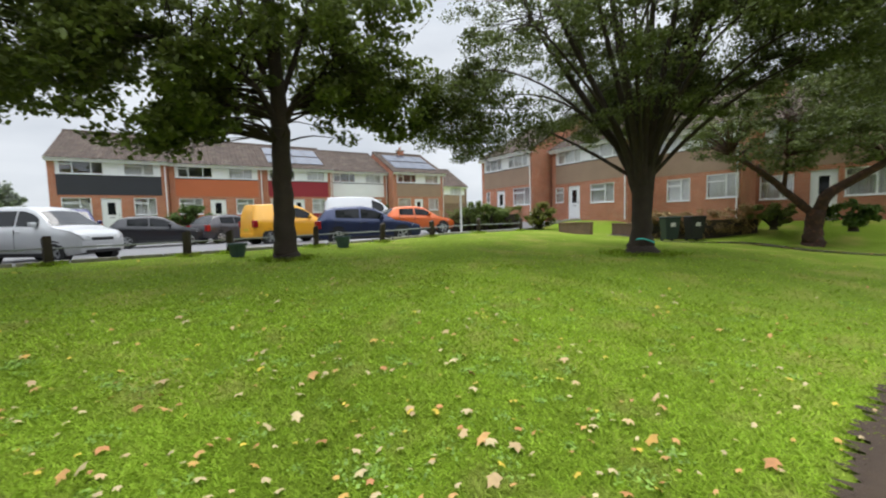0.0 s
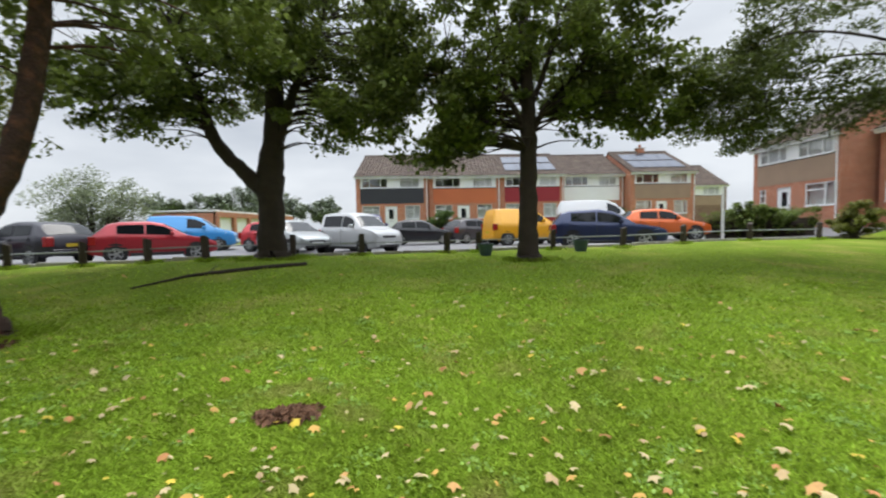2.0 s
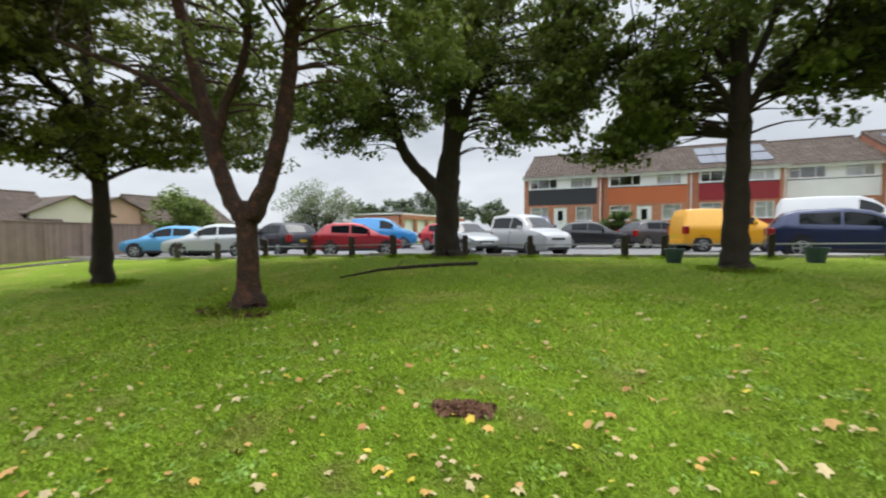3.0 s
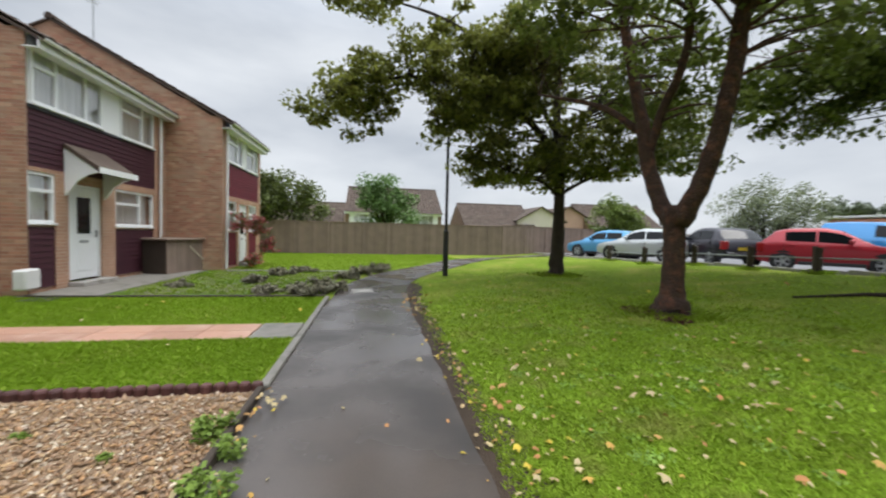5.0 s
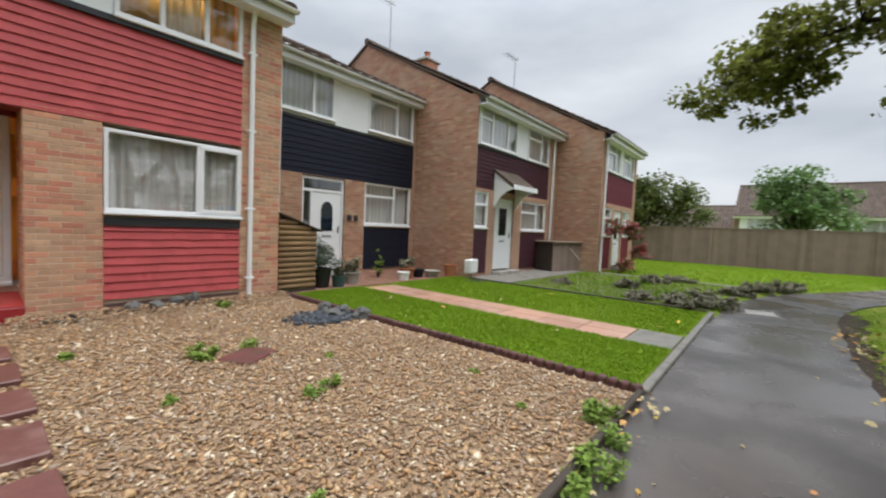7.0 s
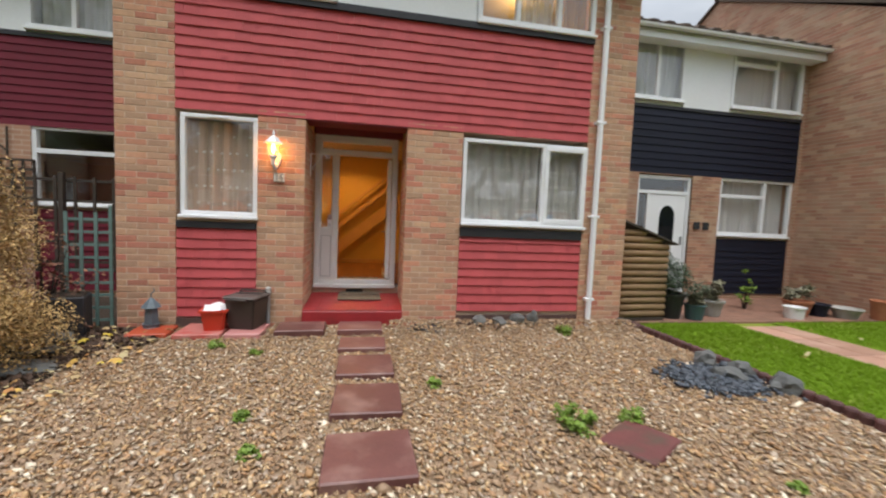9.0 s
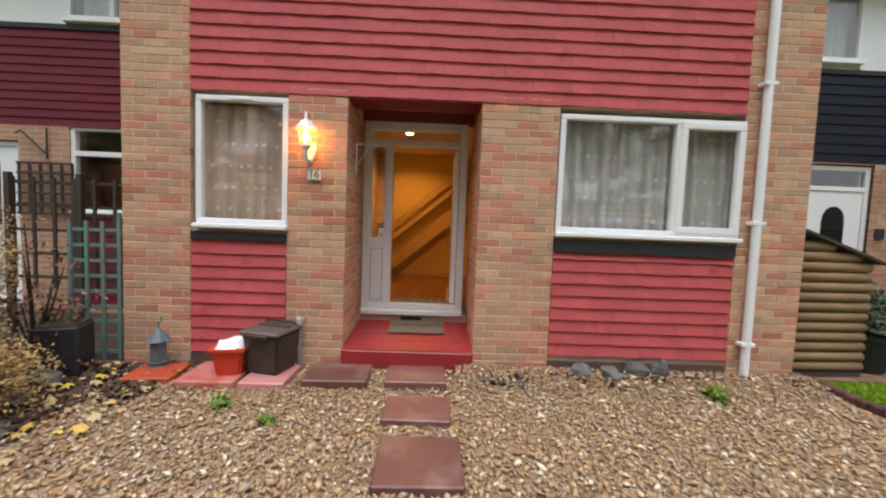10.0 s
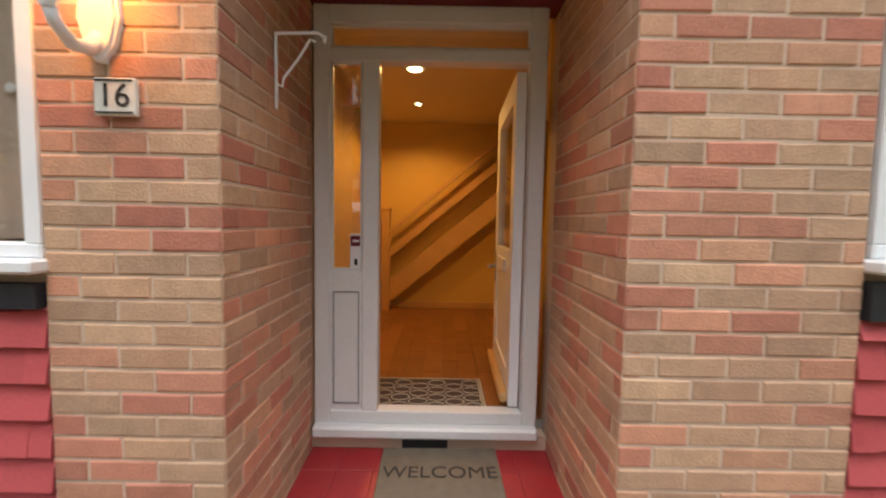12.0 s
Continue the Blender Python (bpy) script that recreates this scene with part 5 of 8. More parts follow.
# brick returns between the windows of the black-boarded house
fb = bmesh.new()
for x0, x1 in ((0.62, 1.55), (2.70, 3.32)):
    for u, z, w in brick_rows(x1 - x0, 0.0, 2.36):
        bx(fb, x0 + u - w / 2, x0 + u + w / 2, -rnd.uniform(0.004, 0.007), 0.03, z - COURSE * 0.447, z + COURSE * 0.447)
tagged(part("front_bricks", fb, M_BRICKJ, hB), kind="stuff")
np_ = thing("house_number_plate", "small dark house number plate beside the white door", "house number", (6.45, 8.39, 1.42))
for x in (-0.12, 0.08):
    part("plaque", cube(x, x + 0.13, -0.012, 0.008, -0.07, 0.07, 0.004), M_FLASH, np_)


# ---- front gardens ----
def slab(name, label, x0, x1, y0, y1, z, material, rz=0.0, t=0.045):
    cx, cy = (x0 + x1) / 2, (y0 + y1) / 2
    bm = cube(x0 - cx, x1 - cx, y0 - cy, y1 - cy, -0.03, t, 0.008)
    return solo(name, bm, material, label, "paving slab", (cx, cy, z), rz, group="garden slabs")


new("gravel_bed", grid_sheet("gravel_bed", np.arange(-3.6, 3.71, 0.1), np.arange(0.92, 6.6, 0.1), M_GRAVELBED, 0.018))
tagged(bpy.data.objects["gravel_bed"], "brown bed under the gravel front garden", "ground", kind="structure")


def pebbles(name, n, region, material, size, z, label, seed=3, flat=0.45):
    """Scattered chips, each an irregular eight-sided stone, joined."""
    r = np.random.RandomState(seed)
    pts = region(r, n)
    n = len(pts)
    base = np.array([(1, 0, 0), (-1, 0, 0), (0, 1, 0), (0, -1, 0), (0, 0, 1), (0, 0, -1)], float)
    faces = np.array([(0, 2, 4), (2, 1, 4), (1, 3, 4), (3, 0, 4), (2, 0, 5), (1, 2, 5), (3, 1, 5), (0, 3, 5)])
    s = size * r.lognormal(0, 0.35, (n, 1)) * np.stack([r.uniform(0.9, 1.7, n), r.uniform(0.7, 1.1, n), r.uniform(0.7, 1.2, n) * flat], -1)
    v = base[None] * s[:, None, :] + r.uniform(-0.22, 0.22, (n, 6, 3)) * s[:, None, :]
    a, t, q = r.uniform(0, 6.283, n), r.normal(0, 0.35, n), r.normal(0, 0.35, n)
    ca, sa, ct, stt, cq, sq = np.cos(a), np.sin(a), np.cos(t), np.sin(t), np.cos(q), np.sin(q)
    y1, z1 = v[..., 1] * ct[:, None] - v[..., 2] * stt[:, None], v[..., 1] * stt[:, None] + v[..., 2] * ct[:, None]
    x1, z2 = v[..., 0] * cq[:, None] + z1 * sq[:, None], -v[..., 0] * sq[:, None] + z1 * cq[:, None]
    x, y = x1 * ca[:, None] - y1 * sa[:, None], x1 * sa[:, None] + y1 * ca[:, None]
    rise = np.clip((pts[:, 1:2] - 6.02) / 0.3, 0, 1) * np.where(pts[:, 0:1] > 0.48, 0.075, np.where(pts[:, 0:1] > -0.8, 0.022, 0.0)) * (z < 0.03)
    out = np.stack([x + pts[:, 0:1], y + pts[:, 1:2], z2 + z + rise + r.uniform(0, 0.016, (n, 1))], -1)
    f = (np.arange(n)[:, None, None] * 6 + faces[None]).reshape(-1, 3)
    return tagged(new(name, raw_mesh(name, out.reshape(-1, 3), f, material)), label, "gravel", kind="stuff")


def gravel_region(r, n):
    p = np.stack([r.uniform(-3.5, 3.6, n), r.uniform(0.95, 6.44, n)], -1)
    depth_in = np.minimum(-2.1 + 0.12 * np.sin(p[:, 1] * 4) - p[:, 0], p[:, 1] - 3.2)
    depth_in = np.maximum(depth_in, np.minimum(-1.7 - p[:, 0], p[:, 1] - 5.75))
    bare = (depth_in > 0) & (r.uniform(0, 1, n) < np.clip(depth_in * 2.2 + 0.3, 0, 0.93))
    return p[~bare]


pebbles("gravel", 112000, gravel_region, M_GRAVEL, 0.0114, 0.024, "damp tan and brown flint gravel in the front garden")
pebbles("slate_chips", 1500, lambda r, n: np.stack([3.2 + r.normal(0, 0.17, n), 4.62 + r.normal(0, 0.15, n)], -1), M_CHIPS, 0.022, 0.045, "heap of wet blue-grey slate chips on the gravel", 5, 0.4)
pebbles("slate_chips", 500, lambda r, n: np.stack([0.95 + r.normal(0, 0.09, n), 6.32 + r.normal(0, 0.07, n)], -1), M_CHIPS, 0.018, 0.04, "small patch of blue-grey slate chips by the wall", 6, 0.4)
new("soil_bed", grid_sheet("soil_bed", np.arange(-3.6, -1.75, 0.1), np.linspace(0, 1, 30), M_SOIL, 0.027, lambda x: (3.25 if x < -2.15 else 5.8 if x > -2.05 else 4.6, 6.48)))
tagged(bpy.data.objects["soil_bed"], "dark soil with dead leaves by the trellis", "ground", kind="structure")

solo("neighbour_bed", cube(-8.1, -3.55, 1.0, 8.2, -0.05, 0.012), M_SOIL, "dark neighbouring garden bed behind the trellis", "ground", kind="structure")
solo("neighbour_bed", cube(-3.55, -2.4, 6.5, 8.2, -0.05, 0.012), M_SOIL, "dark strip of soil behind the trellis", "ground", kind="structure")
# stepping stones from the path to the step
for x0, x1, y0, y1, a in ((-0.08, 0.40, 6.06, 6.42, 0.5), (-0.03, 0.42, 5.50, 5.86, -1), (-0.0, 0.46, 4.86, 5.32, 1), (0.02, 0.48, 4.22, 4.68, -1), (0.03, 0.50, 3.56, 4.0, 1.5), (0.03, 0.50, 2.9, 3.36, -1), (0.02, 0.5, 2.24, 2.7, 1), (0.02, 0.50, 1.58, 2.04, 0)):
    slab("stepping_stone", "wet dark red square stepping stone in gravel", x0, x1, y0, y1, 0.05 if y0 > 6 else 0.03, M_REDSLAB, a)
slab("paving_slab", "wet dark brown paving slab beside the step", -0.72, -0.22, 6.04, 6.42, 0.05, M_REDSLAB, 2)
M_PINKRED = mat("red_and_pink_slab", (0.50, 0.19, 0.16), 0.35, 0.2, 4, 60, 0.15, wear_or_sheen=((0.42, 0.03, 0.02), 2.2, 0.46, 0.56))
slab("paving_slab", "pink wet paving slab under the brown bin", -1.18, -0.84, 6.0, 6.46, 0.03, mat("pale_pink_slab", (0.55, 0.24, 0.22), 0.35, 0.15, 4, 60, 0.15), 0)
slab("paving_slab", "red and pink blotched slab under the red tub", -1.66, -1.22, 6.0, 6.44, 0.03, M_PINKRED, 1)
slab("paving_slab", "orange-red tile slab beside the garden lantern", -2.1, -1.74, 6.04, 6.38, 0.025, mat("orange_tile_slab", (0.42, 0.065, 0.025), 0.4, 0.2, 4, 60, 0.15), 6)
M_SUNKEN = mat("mossy_red_slab", (0.125, 0.035, 0.03), 0.6, 0.3, 7, 90, 0.4, wear_or_sheen=((0.07, 0.05, 0.03), 5.0, 0.5, 0.7))
slab("sunken_slab", "dark red slab sunk in the gravel", 1.66, 2.06, 3.62, 3.95, 0.022, M_SUNKEN, 32, 0.03)


def rock(p, s, seed, label="rough grey slate rock on the gravel", m=None):
    bm = bmesh.new()
    bmesh.ops.create_icosphere(bm, subdivisions=2, radius=1)
    for v in bm.verts:
        n = noise.noise(v.co * 1.6 + Vector((seed, 0, 0))) * 0.45 + noise.noise(v.co * 4 + Vector((0, seed, 0))) * 0.12
        v.co = v.co * (1 + n)
        v.co = Vector((v.co.x * s[0], v.co.y * s[1], v.co.z * s[2]))
    return solo("rock", bm, m or M_STONE, label, "rock", (p[0], p[1], p[2] + s[2] * 0.55), seed * 47 % 360, group="garden rocks")


for i, (x, y, a, b, c) in enumerate(((1.58, 6.36, 0.11, 0.08, 0.065), (1.82, 6.34, 0.12, 0.08, 0.06), (2.08, 6.38, 0.12, 0.09, 0.075), (2.26, 6.35, 0.08, 0.06, 0.10), (3.46, 4.98, 0.13, 0.10, 0.085), (3.58, 4.72, 0.11, 0.09, 0.075), (3.35, 4.62, 0.12, 0.1, 0.07), (3.62, 4.36, 0.14, 0.10, 0.09), (3.55, 6.45, 0.10, 0.08, 0.06))):
    rock((x, y, 0.075 if y > 6 and x < 3 else 0.03), (a, b, c), i + 1)
for i, (x, y, a, b, c) in enumerate(((-2.55, 5.62, 0.20, 0.12, 0.05), (-2.85, 5.72, 0.22, 0.13, 0.07), (-2.9, 5.35, 0.25, 0.15, 0.06), (-2.45, 5.25, 0.33, 0.18, 0.04), (-2.72, 5.05, 0.16, 0.12, 0.09), (-3.0, 5.9, 0.18, 0.12, 0.09), (-2.6, 6.0, 0.15, 0.1, 0.07))):
    rock((x, y, 0.02), (a, b, c), i + 20, "flat grey stone edging the soil bed")

# scalloped edging between gravel and lawn, boards and kerb along the path
ed = thing("log_edging", "dark red scalloped concrete edging beside the lawn", "edging", (0, 0, 0))
em = finish("edging_piece", lathe(bmesh.new(), [(0.045, -0.05), (0.045, 0.07), (0.036, 0.085)], 10), mat("dark_red_edging", (0.085, 0.032, 0.028), 0.6, 0.25, 8, 80, 0.3, rand=0.2))
for i in range(60):
    piece("edging_piece", em, ed, (3.68 + 0.004 * math.sin(i), 0.95 + i * 0.0935, 0.0), 0, 0, 0)
pe = thing("board_edging", "rotten timber board edging between gravel and path", "edging", (0, 0, 0))
for i in range(4):
    part("board", cube(-3.5 + i * 1.79, -1.75 + i * 1.79, 0.885, 0.935, -0.05, 0.085 - 0.008 * (i % 2), 0.008), M_WOODDARK, pe)
ke = thing("kerb_edging", "worn grey concrete edging along the garden lawns", "edging", (0, 0, 0))
for i in range(5):
    part("kerb_stone", cube(3.70 + i * 0.915, 4.605 + i * 0.915, 0.87, 0.95, -0.05, 0.055, 0.01), M_KERB, ke)
slab("threshold_slab", "grey stone slab at the end of the pink path", 5.28, 6.05, 0.98, 1.5, 0.0, M_KERB, 0, 0.03)


def lawn_bed(name, x0, x1, y0, y1, label):
    solo(name, cube(x0, x1, y0, y1, -0.05, 0.022), M_GRASSG, label, "lawn", kind="structure")


lawn_bed("lawn_1", 3.74, 5.28, 0.97, 6.5, "bright mown lawn strip beside the gravel")
lawn_bed("lawn_2", 6.05, 8.3, 0.97, 6.5, "bright mown lawn strip beside the pink path")
# pink slab path to the black-boarded house
sp_ = thing("slab_path", "wet pink and buff paving slab path between lawns", "garden path", (0, 0, 0), kind="structure")
for i in range(8):
    for j in range(2):
        part("slab", cube(5.30 + j * 0.375, 5.665 + j * 0.375, 1.52 + i * 0.6, 2.11 + i * 0.6, -0.03, 0.026, 0.006), M_PINKSLAB, sp_)
pt = thing("patio", "brown block-paved forecourt before the white door", "patio", (0, 0, 0), kind="structure")
bk = finish("paver", cube(0, 0.195, 0, 0.095, -0.03, 0.03, 0.004), M_PATIO)
for i in range(24):
    for j in range(18):
        if 3.9 + i * 0.2 < 8.55:
            piece("paver", bk, pt, (3.85 + i * 0.2, 6.55 + j * 0.1, 0.0))
# yard of the canopied house: paving, gravel and thin grass
solo("yard_slab", cube(8.4, 13.4, 5.0, 6.2, -0.05, 0.03), M_KERB, "damp grey concrete yard before the canopied door", "paving", kind="structure")
solo("thin_bed", cube(8.4, 13.4, 1.0, 5.0, -0.05, 0.014), mat("mossy_gravel", (0.17, 0.155, 0.09), 0.95, 0.3, 2, 80, 0.8, dist=0.02, wear_or_sheen=((0.08, 0.14, 0.03), 1.2, 0.5, 0.6)), "thin mossy gravel bed beyond the lawn", "ground", kind="structure")
solo("bed_edging", cube(8.32, 8.38, 1.0, 6.0, -0.05, 0.06, 0.01), M_WOODDARK, "low dark timber edging beside the lawn", "edging")
solo("bed_edging", cube(13.4, 13.46, 0.4, 4.5, -0.05, 0.05, 0.01), M_CONC, "low pale edging across the grass", "edging")
solo("drain_cover", cube(7.9, 8.5, 5.35, 5.85, 0.0, 0.035, 0.008), M_FLASH, "dark drain cover set in the lawn", "drain cover")
slab("path_patch", "pale repair patch on the asphalt path", 8.9, 9.4, 0.05, 0.5, 0.0, M_CONC, 8, 0.027)

# half-log bin store panel beside the downpipe
lp = thing("garden_screen", "brown half-log timber screen with a sloping top", "garden screen", (3.62, 6.62, 0.0), 4)
for i in range(13):
    z = 0.13 + i * 0.094
    w = 0.74 if z < 1.12 else 0.74 * (1 - (z - 1.12) / 0.26)
    if w > 0.1:
        part("half_log", tube(bmesh.new(), [(0.0, 0, z), (w, 0, z)], [0.048, 0.048], 8), M_LOGPANEL, lp, smooth=True)
part("back_board", cube(0.0, 0.04, 0.02, 0.5, 0.05, 1.38), M_LOGPANEL, lp)
part("end_post", cube(0.70, 0.76, 0.02, 0.5, 0.03, 1.10), M_WOODDARK, lp)
rb = bmesh.new()
raked(rb, -0.05, 1.40, 0.84, 1.10, -0.08, 0.5, 0.025)
part("lid", rb, M_WOODDARK, lp)
part("base", cube(0.0, 0.74, -0.03, 0.45, 0.0, 0.08), M_WOODDARK, lp)

# timber box store by the next flank
bs = thing("timber_store", "weathered low timber bin store with plank doors", "bin store", (12.2, 5.55, 0.0), -14)
bs.scale = (1.12, 1.0, 1.15)
for i in range(9):
    part("plank", cube(0.0 + i * 0.165, 0.16 + i * 0.165, 0, 0.03, 0.03, 0.82), M_FENCE, bs)
part("store_body", cube(0, 1.5, 0.03, 0.75, 0.02, 0.82), M_WOODDARK, bs)
part("store_lid", cube(-0.08, 1.58, -0.08, 0.8, 0.82, 0.87, 0.01), M_FENCE, bs)
br = bmesh.new()
raked(br, 0.78, 0.62, 1.32, 0.25, -0.02, 0.0, 0.06)
part("brace", br, mat("pale_brace", (0.42, 0.36, 0.28), 0.8, 0.15, 5, 60, 0.2), bs)


def leaf_cloud(r, centres, radii, per, size, flat=0.7, droop=0.3, hex_=True):
    """Leaves round cluster centres: verts and faces of small pointed blades."""
    n = len(centres) * per
    c = np.repeat(np.asarray(centres, float), per, 0)
    rad = np.repeat(np.asarray(radii, float), per)[:, None]
    d = r.normal(0, 1, (n, 3))
    d /= np.linalg.norm(d, axis=1, keepdims=True) + 1e-9
    pos = c + d * rad * (r.uniform(0, 1, (n, 1)) ** 0.45) * np.array([1, 1, flat])
    a, t, q = r.uniform(0, 6.283, n), r.normal(droop, 0.55, n), r.normal(0, 0.5, n)
    s = size * r.uniform(0.65, 1.35, n)[:, None]
    u = np.stack([np.cos(a) * np.cos(t), np.sin(a) * np.cos(t), -np.sin(t)], -1)
    w = np.stack([-np.sin(a), np.cos(a), np.sin(q)], -1)
    w /= np.linalg.norm(w, axis=1, keepdims=True)
    prof = ((-0.5, 0.0), (-0.02, 0.40), (0.55, 0.0), (-0.02, -0.40))
    v = np.stack([pos + u * s * p + w * s * k for p, k in prof], 1).reshape(-1, 3)
    return v, np.arange(n * 4).reshape(n, 4)


def foliage(name, r, centres, radii, per, size, material, parent=None, flat=0.7, droop=0.3, label=""):
    v, f = leaf_cloud(r, centres, radii, per, size, flat, droop)
    me = raw_mesh(name, v, f, material)
    if parent:
        return part(name, me, material, parent, label)
    return me


def shrub(name, label, p, s, material, seed, per=70, n=26, leaf=0.05, category="shrub", stems=True, group=""):
    r = np.random.RandomState(seed)
    t = thing(name, label, category, p, group=group)
    d = r.normal(0, 1, (n, 3))
    d /= np.linalg.norm(d, axis=1, keepdims=True)
    d[:, 2] = np.abs(d[:, 2]) * 1.1 - 0.12
    c = d * np.array(s) * r.uniform(0.35, 0.95, (n, 1)) + np.array([0, 0, s[2] * 0.18])
    c[:, 2] = np.maximum(c[:, 2], 0.06 * s[2])
    foliage("foliage", r, c, np.full(n, 0.36 * min(s[0], s[1], s[2] * 1.2)), per, leaf, material, t, 0.8, 0.0)
    if stems:
        bm = bmesh.new()
        for q in c[::2]:
            tube(bm, [(0.05 * q[0], 0.05 * q[1], -0.03), (q[0] * 0.45, q[1] * 0.45, q[2] * 0.55), tuple(q)], [0.012 + 0.01 * s[2], 0.01, 0.004], 5, False)
        part("stems", bm, M_BARK, t)
    return t


def pot(name, label, p, r0, r1, h, material, plant=None, seed=1, ps=0.25, per=60, leaf=0.045):
    t = thing(name, label, "plant pot", p, group="garden pots")
    part("pot", lathe(bmesh.new(), [(r0, 0), (r1, h * 0.9), (r1 * 1.1, h * 0.9), (r1 * 1.1, h), (r1 * 0.9, h), (r1 * 0.85, h * 0.92)], 18), material, t, smooth=False)
    if plant:
        r = np.random.RandomState(seed)
        c = r.normal(0, ps * 0.4, (16, 3)) + np.array([0, 0, h + ps * 0.7])
        foliage("plant", r, c, np.full(16, ps * 0.45), per, leaf, plant, t, 0.8, 0.0)
    return t


# bins, tub, lantern and post by the wall
bn = thing("food_bin", "brown plastic caddy bin with a worn lid", "bin", (-1.04, 6.30, 0.075), -14)
bn.scale = (0.88, 0.88, 0.88)
bb = bmesh.new()
q0, q1 = (-0.15, 0.15, -0.15, 0.15), (-0.185, 0.185, -0.185, 0.185)
vs = [bb.verts.new((x, y, 0)) for x, y in ((q0[0], q0[2]), (q0[1], q0[2]), (q0[1], q0[3]), (q0[0], q0[3]))] + [bb.verts.new((x, y, 0.36)) for x, y in ((q1[0], q1[2]), (q1[1], q1[2]), (q1[1], q1[3]), (q1[0], q1[3]))]
for f in ((3, 2, 1, 0), (4, 5, 6, 7), (0, 1, 5, 4), (1, 2, 6, 5), (2, 3, 7, 6), (3, 0, 4, 7)):
    bb.faces.new([vs[i] for i in f])
bmesh.ops.bevel(bb, geom=list(bb.edges), offset=0.014, segments=2, affect="EDGES")
part("body", bb, M_BINBROWN, bn)
lid = part("lid", cube(-0.20, 0.20, -0.205, 0.195, 0.36, 0.40, 0.014), mat("sun_bleached_brown_lid", (0.095, 0.075, 0.065), 0.5, 0.3, 8, 80, 0.2), bn)
part("lid_catch", cube(-0.10, 0.10, -0.225, -0.19, 0.35, 0.375, 0.006), M_BINBROWN, lid)
part("lid_rib", cube(-0.17, 0.17, 0.02, 0.06, 0.40, 0.412, 0.004), M_BINBROWN, lid)
part("handle", tube(bmesh.new(), [(-0.17, 0.13, 0.40), (-0.15, 0.13, 0.43), (0.15, 0.13, 0.43), (0.17, 0.13, 0.40)], [0.011] * 4, 8), M_BINBROWN, bn)
tb = thing("red_tub", "red plastic tub holding crumpled white paper", "tub", (-1.33, 6.22, 0.075), 8)
tb.scale = (0.86, 0.86, 0.86)
t2 = bmesh.new()
ring = lambda a, b, z: [t2.verts.new((x, y, z)) for x, y in ((-a, -b), (a, -b), (a, b), (-a, b))]
rings = [ring(0.105, 0.105, 0.0), ring(0.135, 0.135, 0.225), ring(0.155, 0.155, 0.225), ring(0.155, 0.155, 0.25), ring(0.13, 0.13, 0.25), ring(0.10, 0.10, 0.02)]
for a, b in zip(rings, rings[1:]):
    for k in range(4):
        t2.faces.new((a[k], a[(k + 1) % 4], b[(k + 1) % 4], b[k]))
t2.faces.new(rings[0][::-1])
t2.faces.new(rings[-1])
bmesh.ops.bevel(t2, geom=[e for e in t2.edges if abs(e.verts[0].co.z - e.verts[1].co.z) > 0.1], offset=0.02, segments=2, affect="EDGES")
part("tub_body", t2, M_TUBRED, tb)
cr = bmesh.new()
bmesh.ops.create_grid(cr, x_segments=9, y_segments=9, size=0.125)
for v in cr.verts:
    v.co.z = 0.235 + 0.05 * noise.noise(v.co * 11) + (0.04 if v.co.y > 0.02 else 0)
part("crumpled_paper", cr, M_PAPER, tb)
gl = thing("garden_lantern", "small weathered blue-grey metal garden lantern", "lantern", (-1.98, 6.32, 0.02))
M_VERD = mat("verdigris_metal", (0.10, 0.13, 0.15), 0.6, 0.3, 12, 80, 0.3)
part("base", lathe(bmesh.new(), [(0.11, 0), (0.10, 0.03), (0.07, 0.06), (0.085, 0.09)], 8), M_VERD, gl)
part("cage", lathe(bmesh.new(), [(0.07, 0.09), (0.06, 0.26)], 6), M_VERD, gl)
part("cap", lathe(bmesh.new(), [(0.095, 0.26), (0.04, 0.33), (0.012, 0.36)], 8), M_VERD, gl)
part("hook", tube(bmesh.new(), [(0, 0, 0.36), (0.0, 0, 0.40), (0.03, 0, 0.43), (0.02, 0, 0.46)], [0.006] * 4, 6), M_VERD, gl)
ps_ = thing("tap_post", "short grey standpipe post by the porch wall", "standpipe", (-0.86, 6.43, 0.02))
part("pipe", tube(bmesh.new(), [(0, 0, 0), (0, 0, 0.40)], [0.022, 0.022], 10), M_GREY, ps_)
part("cap", lathe(bmesh.new(), [(0.03, 0.38), (0.034, 0.40), (0.03, 0.45), (0.012, 0.47)], 10), M_CONC, ps_)

# trellis, brown bush and dark planter on the boundary
tr = thing("trellis", "green square timber trellis on the garden boundary", "trellis", (-2.47, 6.58, 0.02), 186)
for i in range(4):
    part("upright", cube(i * 0.13, i * 0.13 + 0.028, 0, 0.018, 0, 1.22 if i else 1.3), M_TRELLIS, tr)
for i in range(9):
    part("rail", cube(0, 0.42, -0.016, 0.0, 0.05 + i * 0.135, 0.078 + i * 0.135), M_TRELLIS, tr)
tr2 = thing("trellis", "dark brown timber trellis before the neighbour's window", "trellis", (-2.55, 7.15, 0.02), 180)
for i in range(8):
    part("upright", cube(i * 0.2, i * 0.2 + 0.03, 0, 0.018, 0.5, 1.62), M_WOODDARK, tr2)
for i in range(5):
    part("rail", cube(0, 1.45, -0.016, 0.0, 0.6 + i * 0.24, 0.63 + i * 0.24), M_WOODDARK, tr2)
for i in (0.0, 0.7, 1.4):
    part("post", cube(i, i + 0.05, 0.018, 0.07, 0, 1.66), M_WOODDARK, tr2)
tr3 = thing("trellis", "small square brown trellis panel on the neighbour's wall", "trellis", (-4.95, 8.15, 1.25))
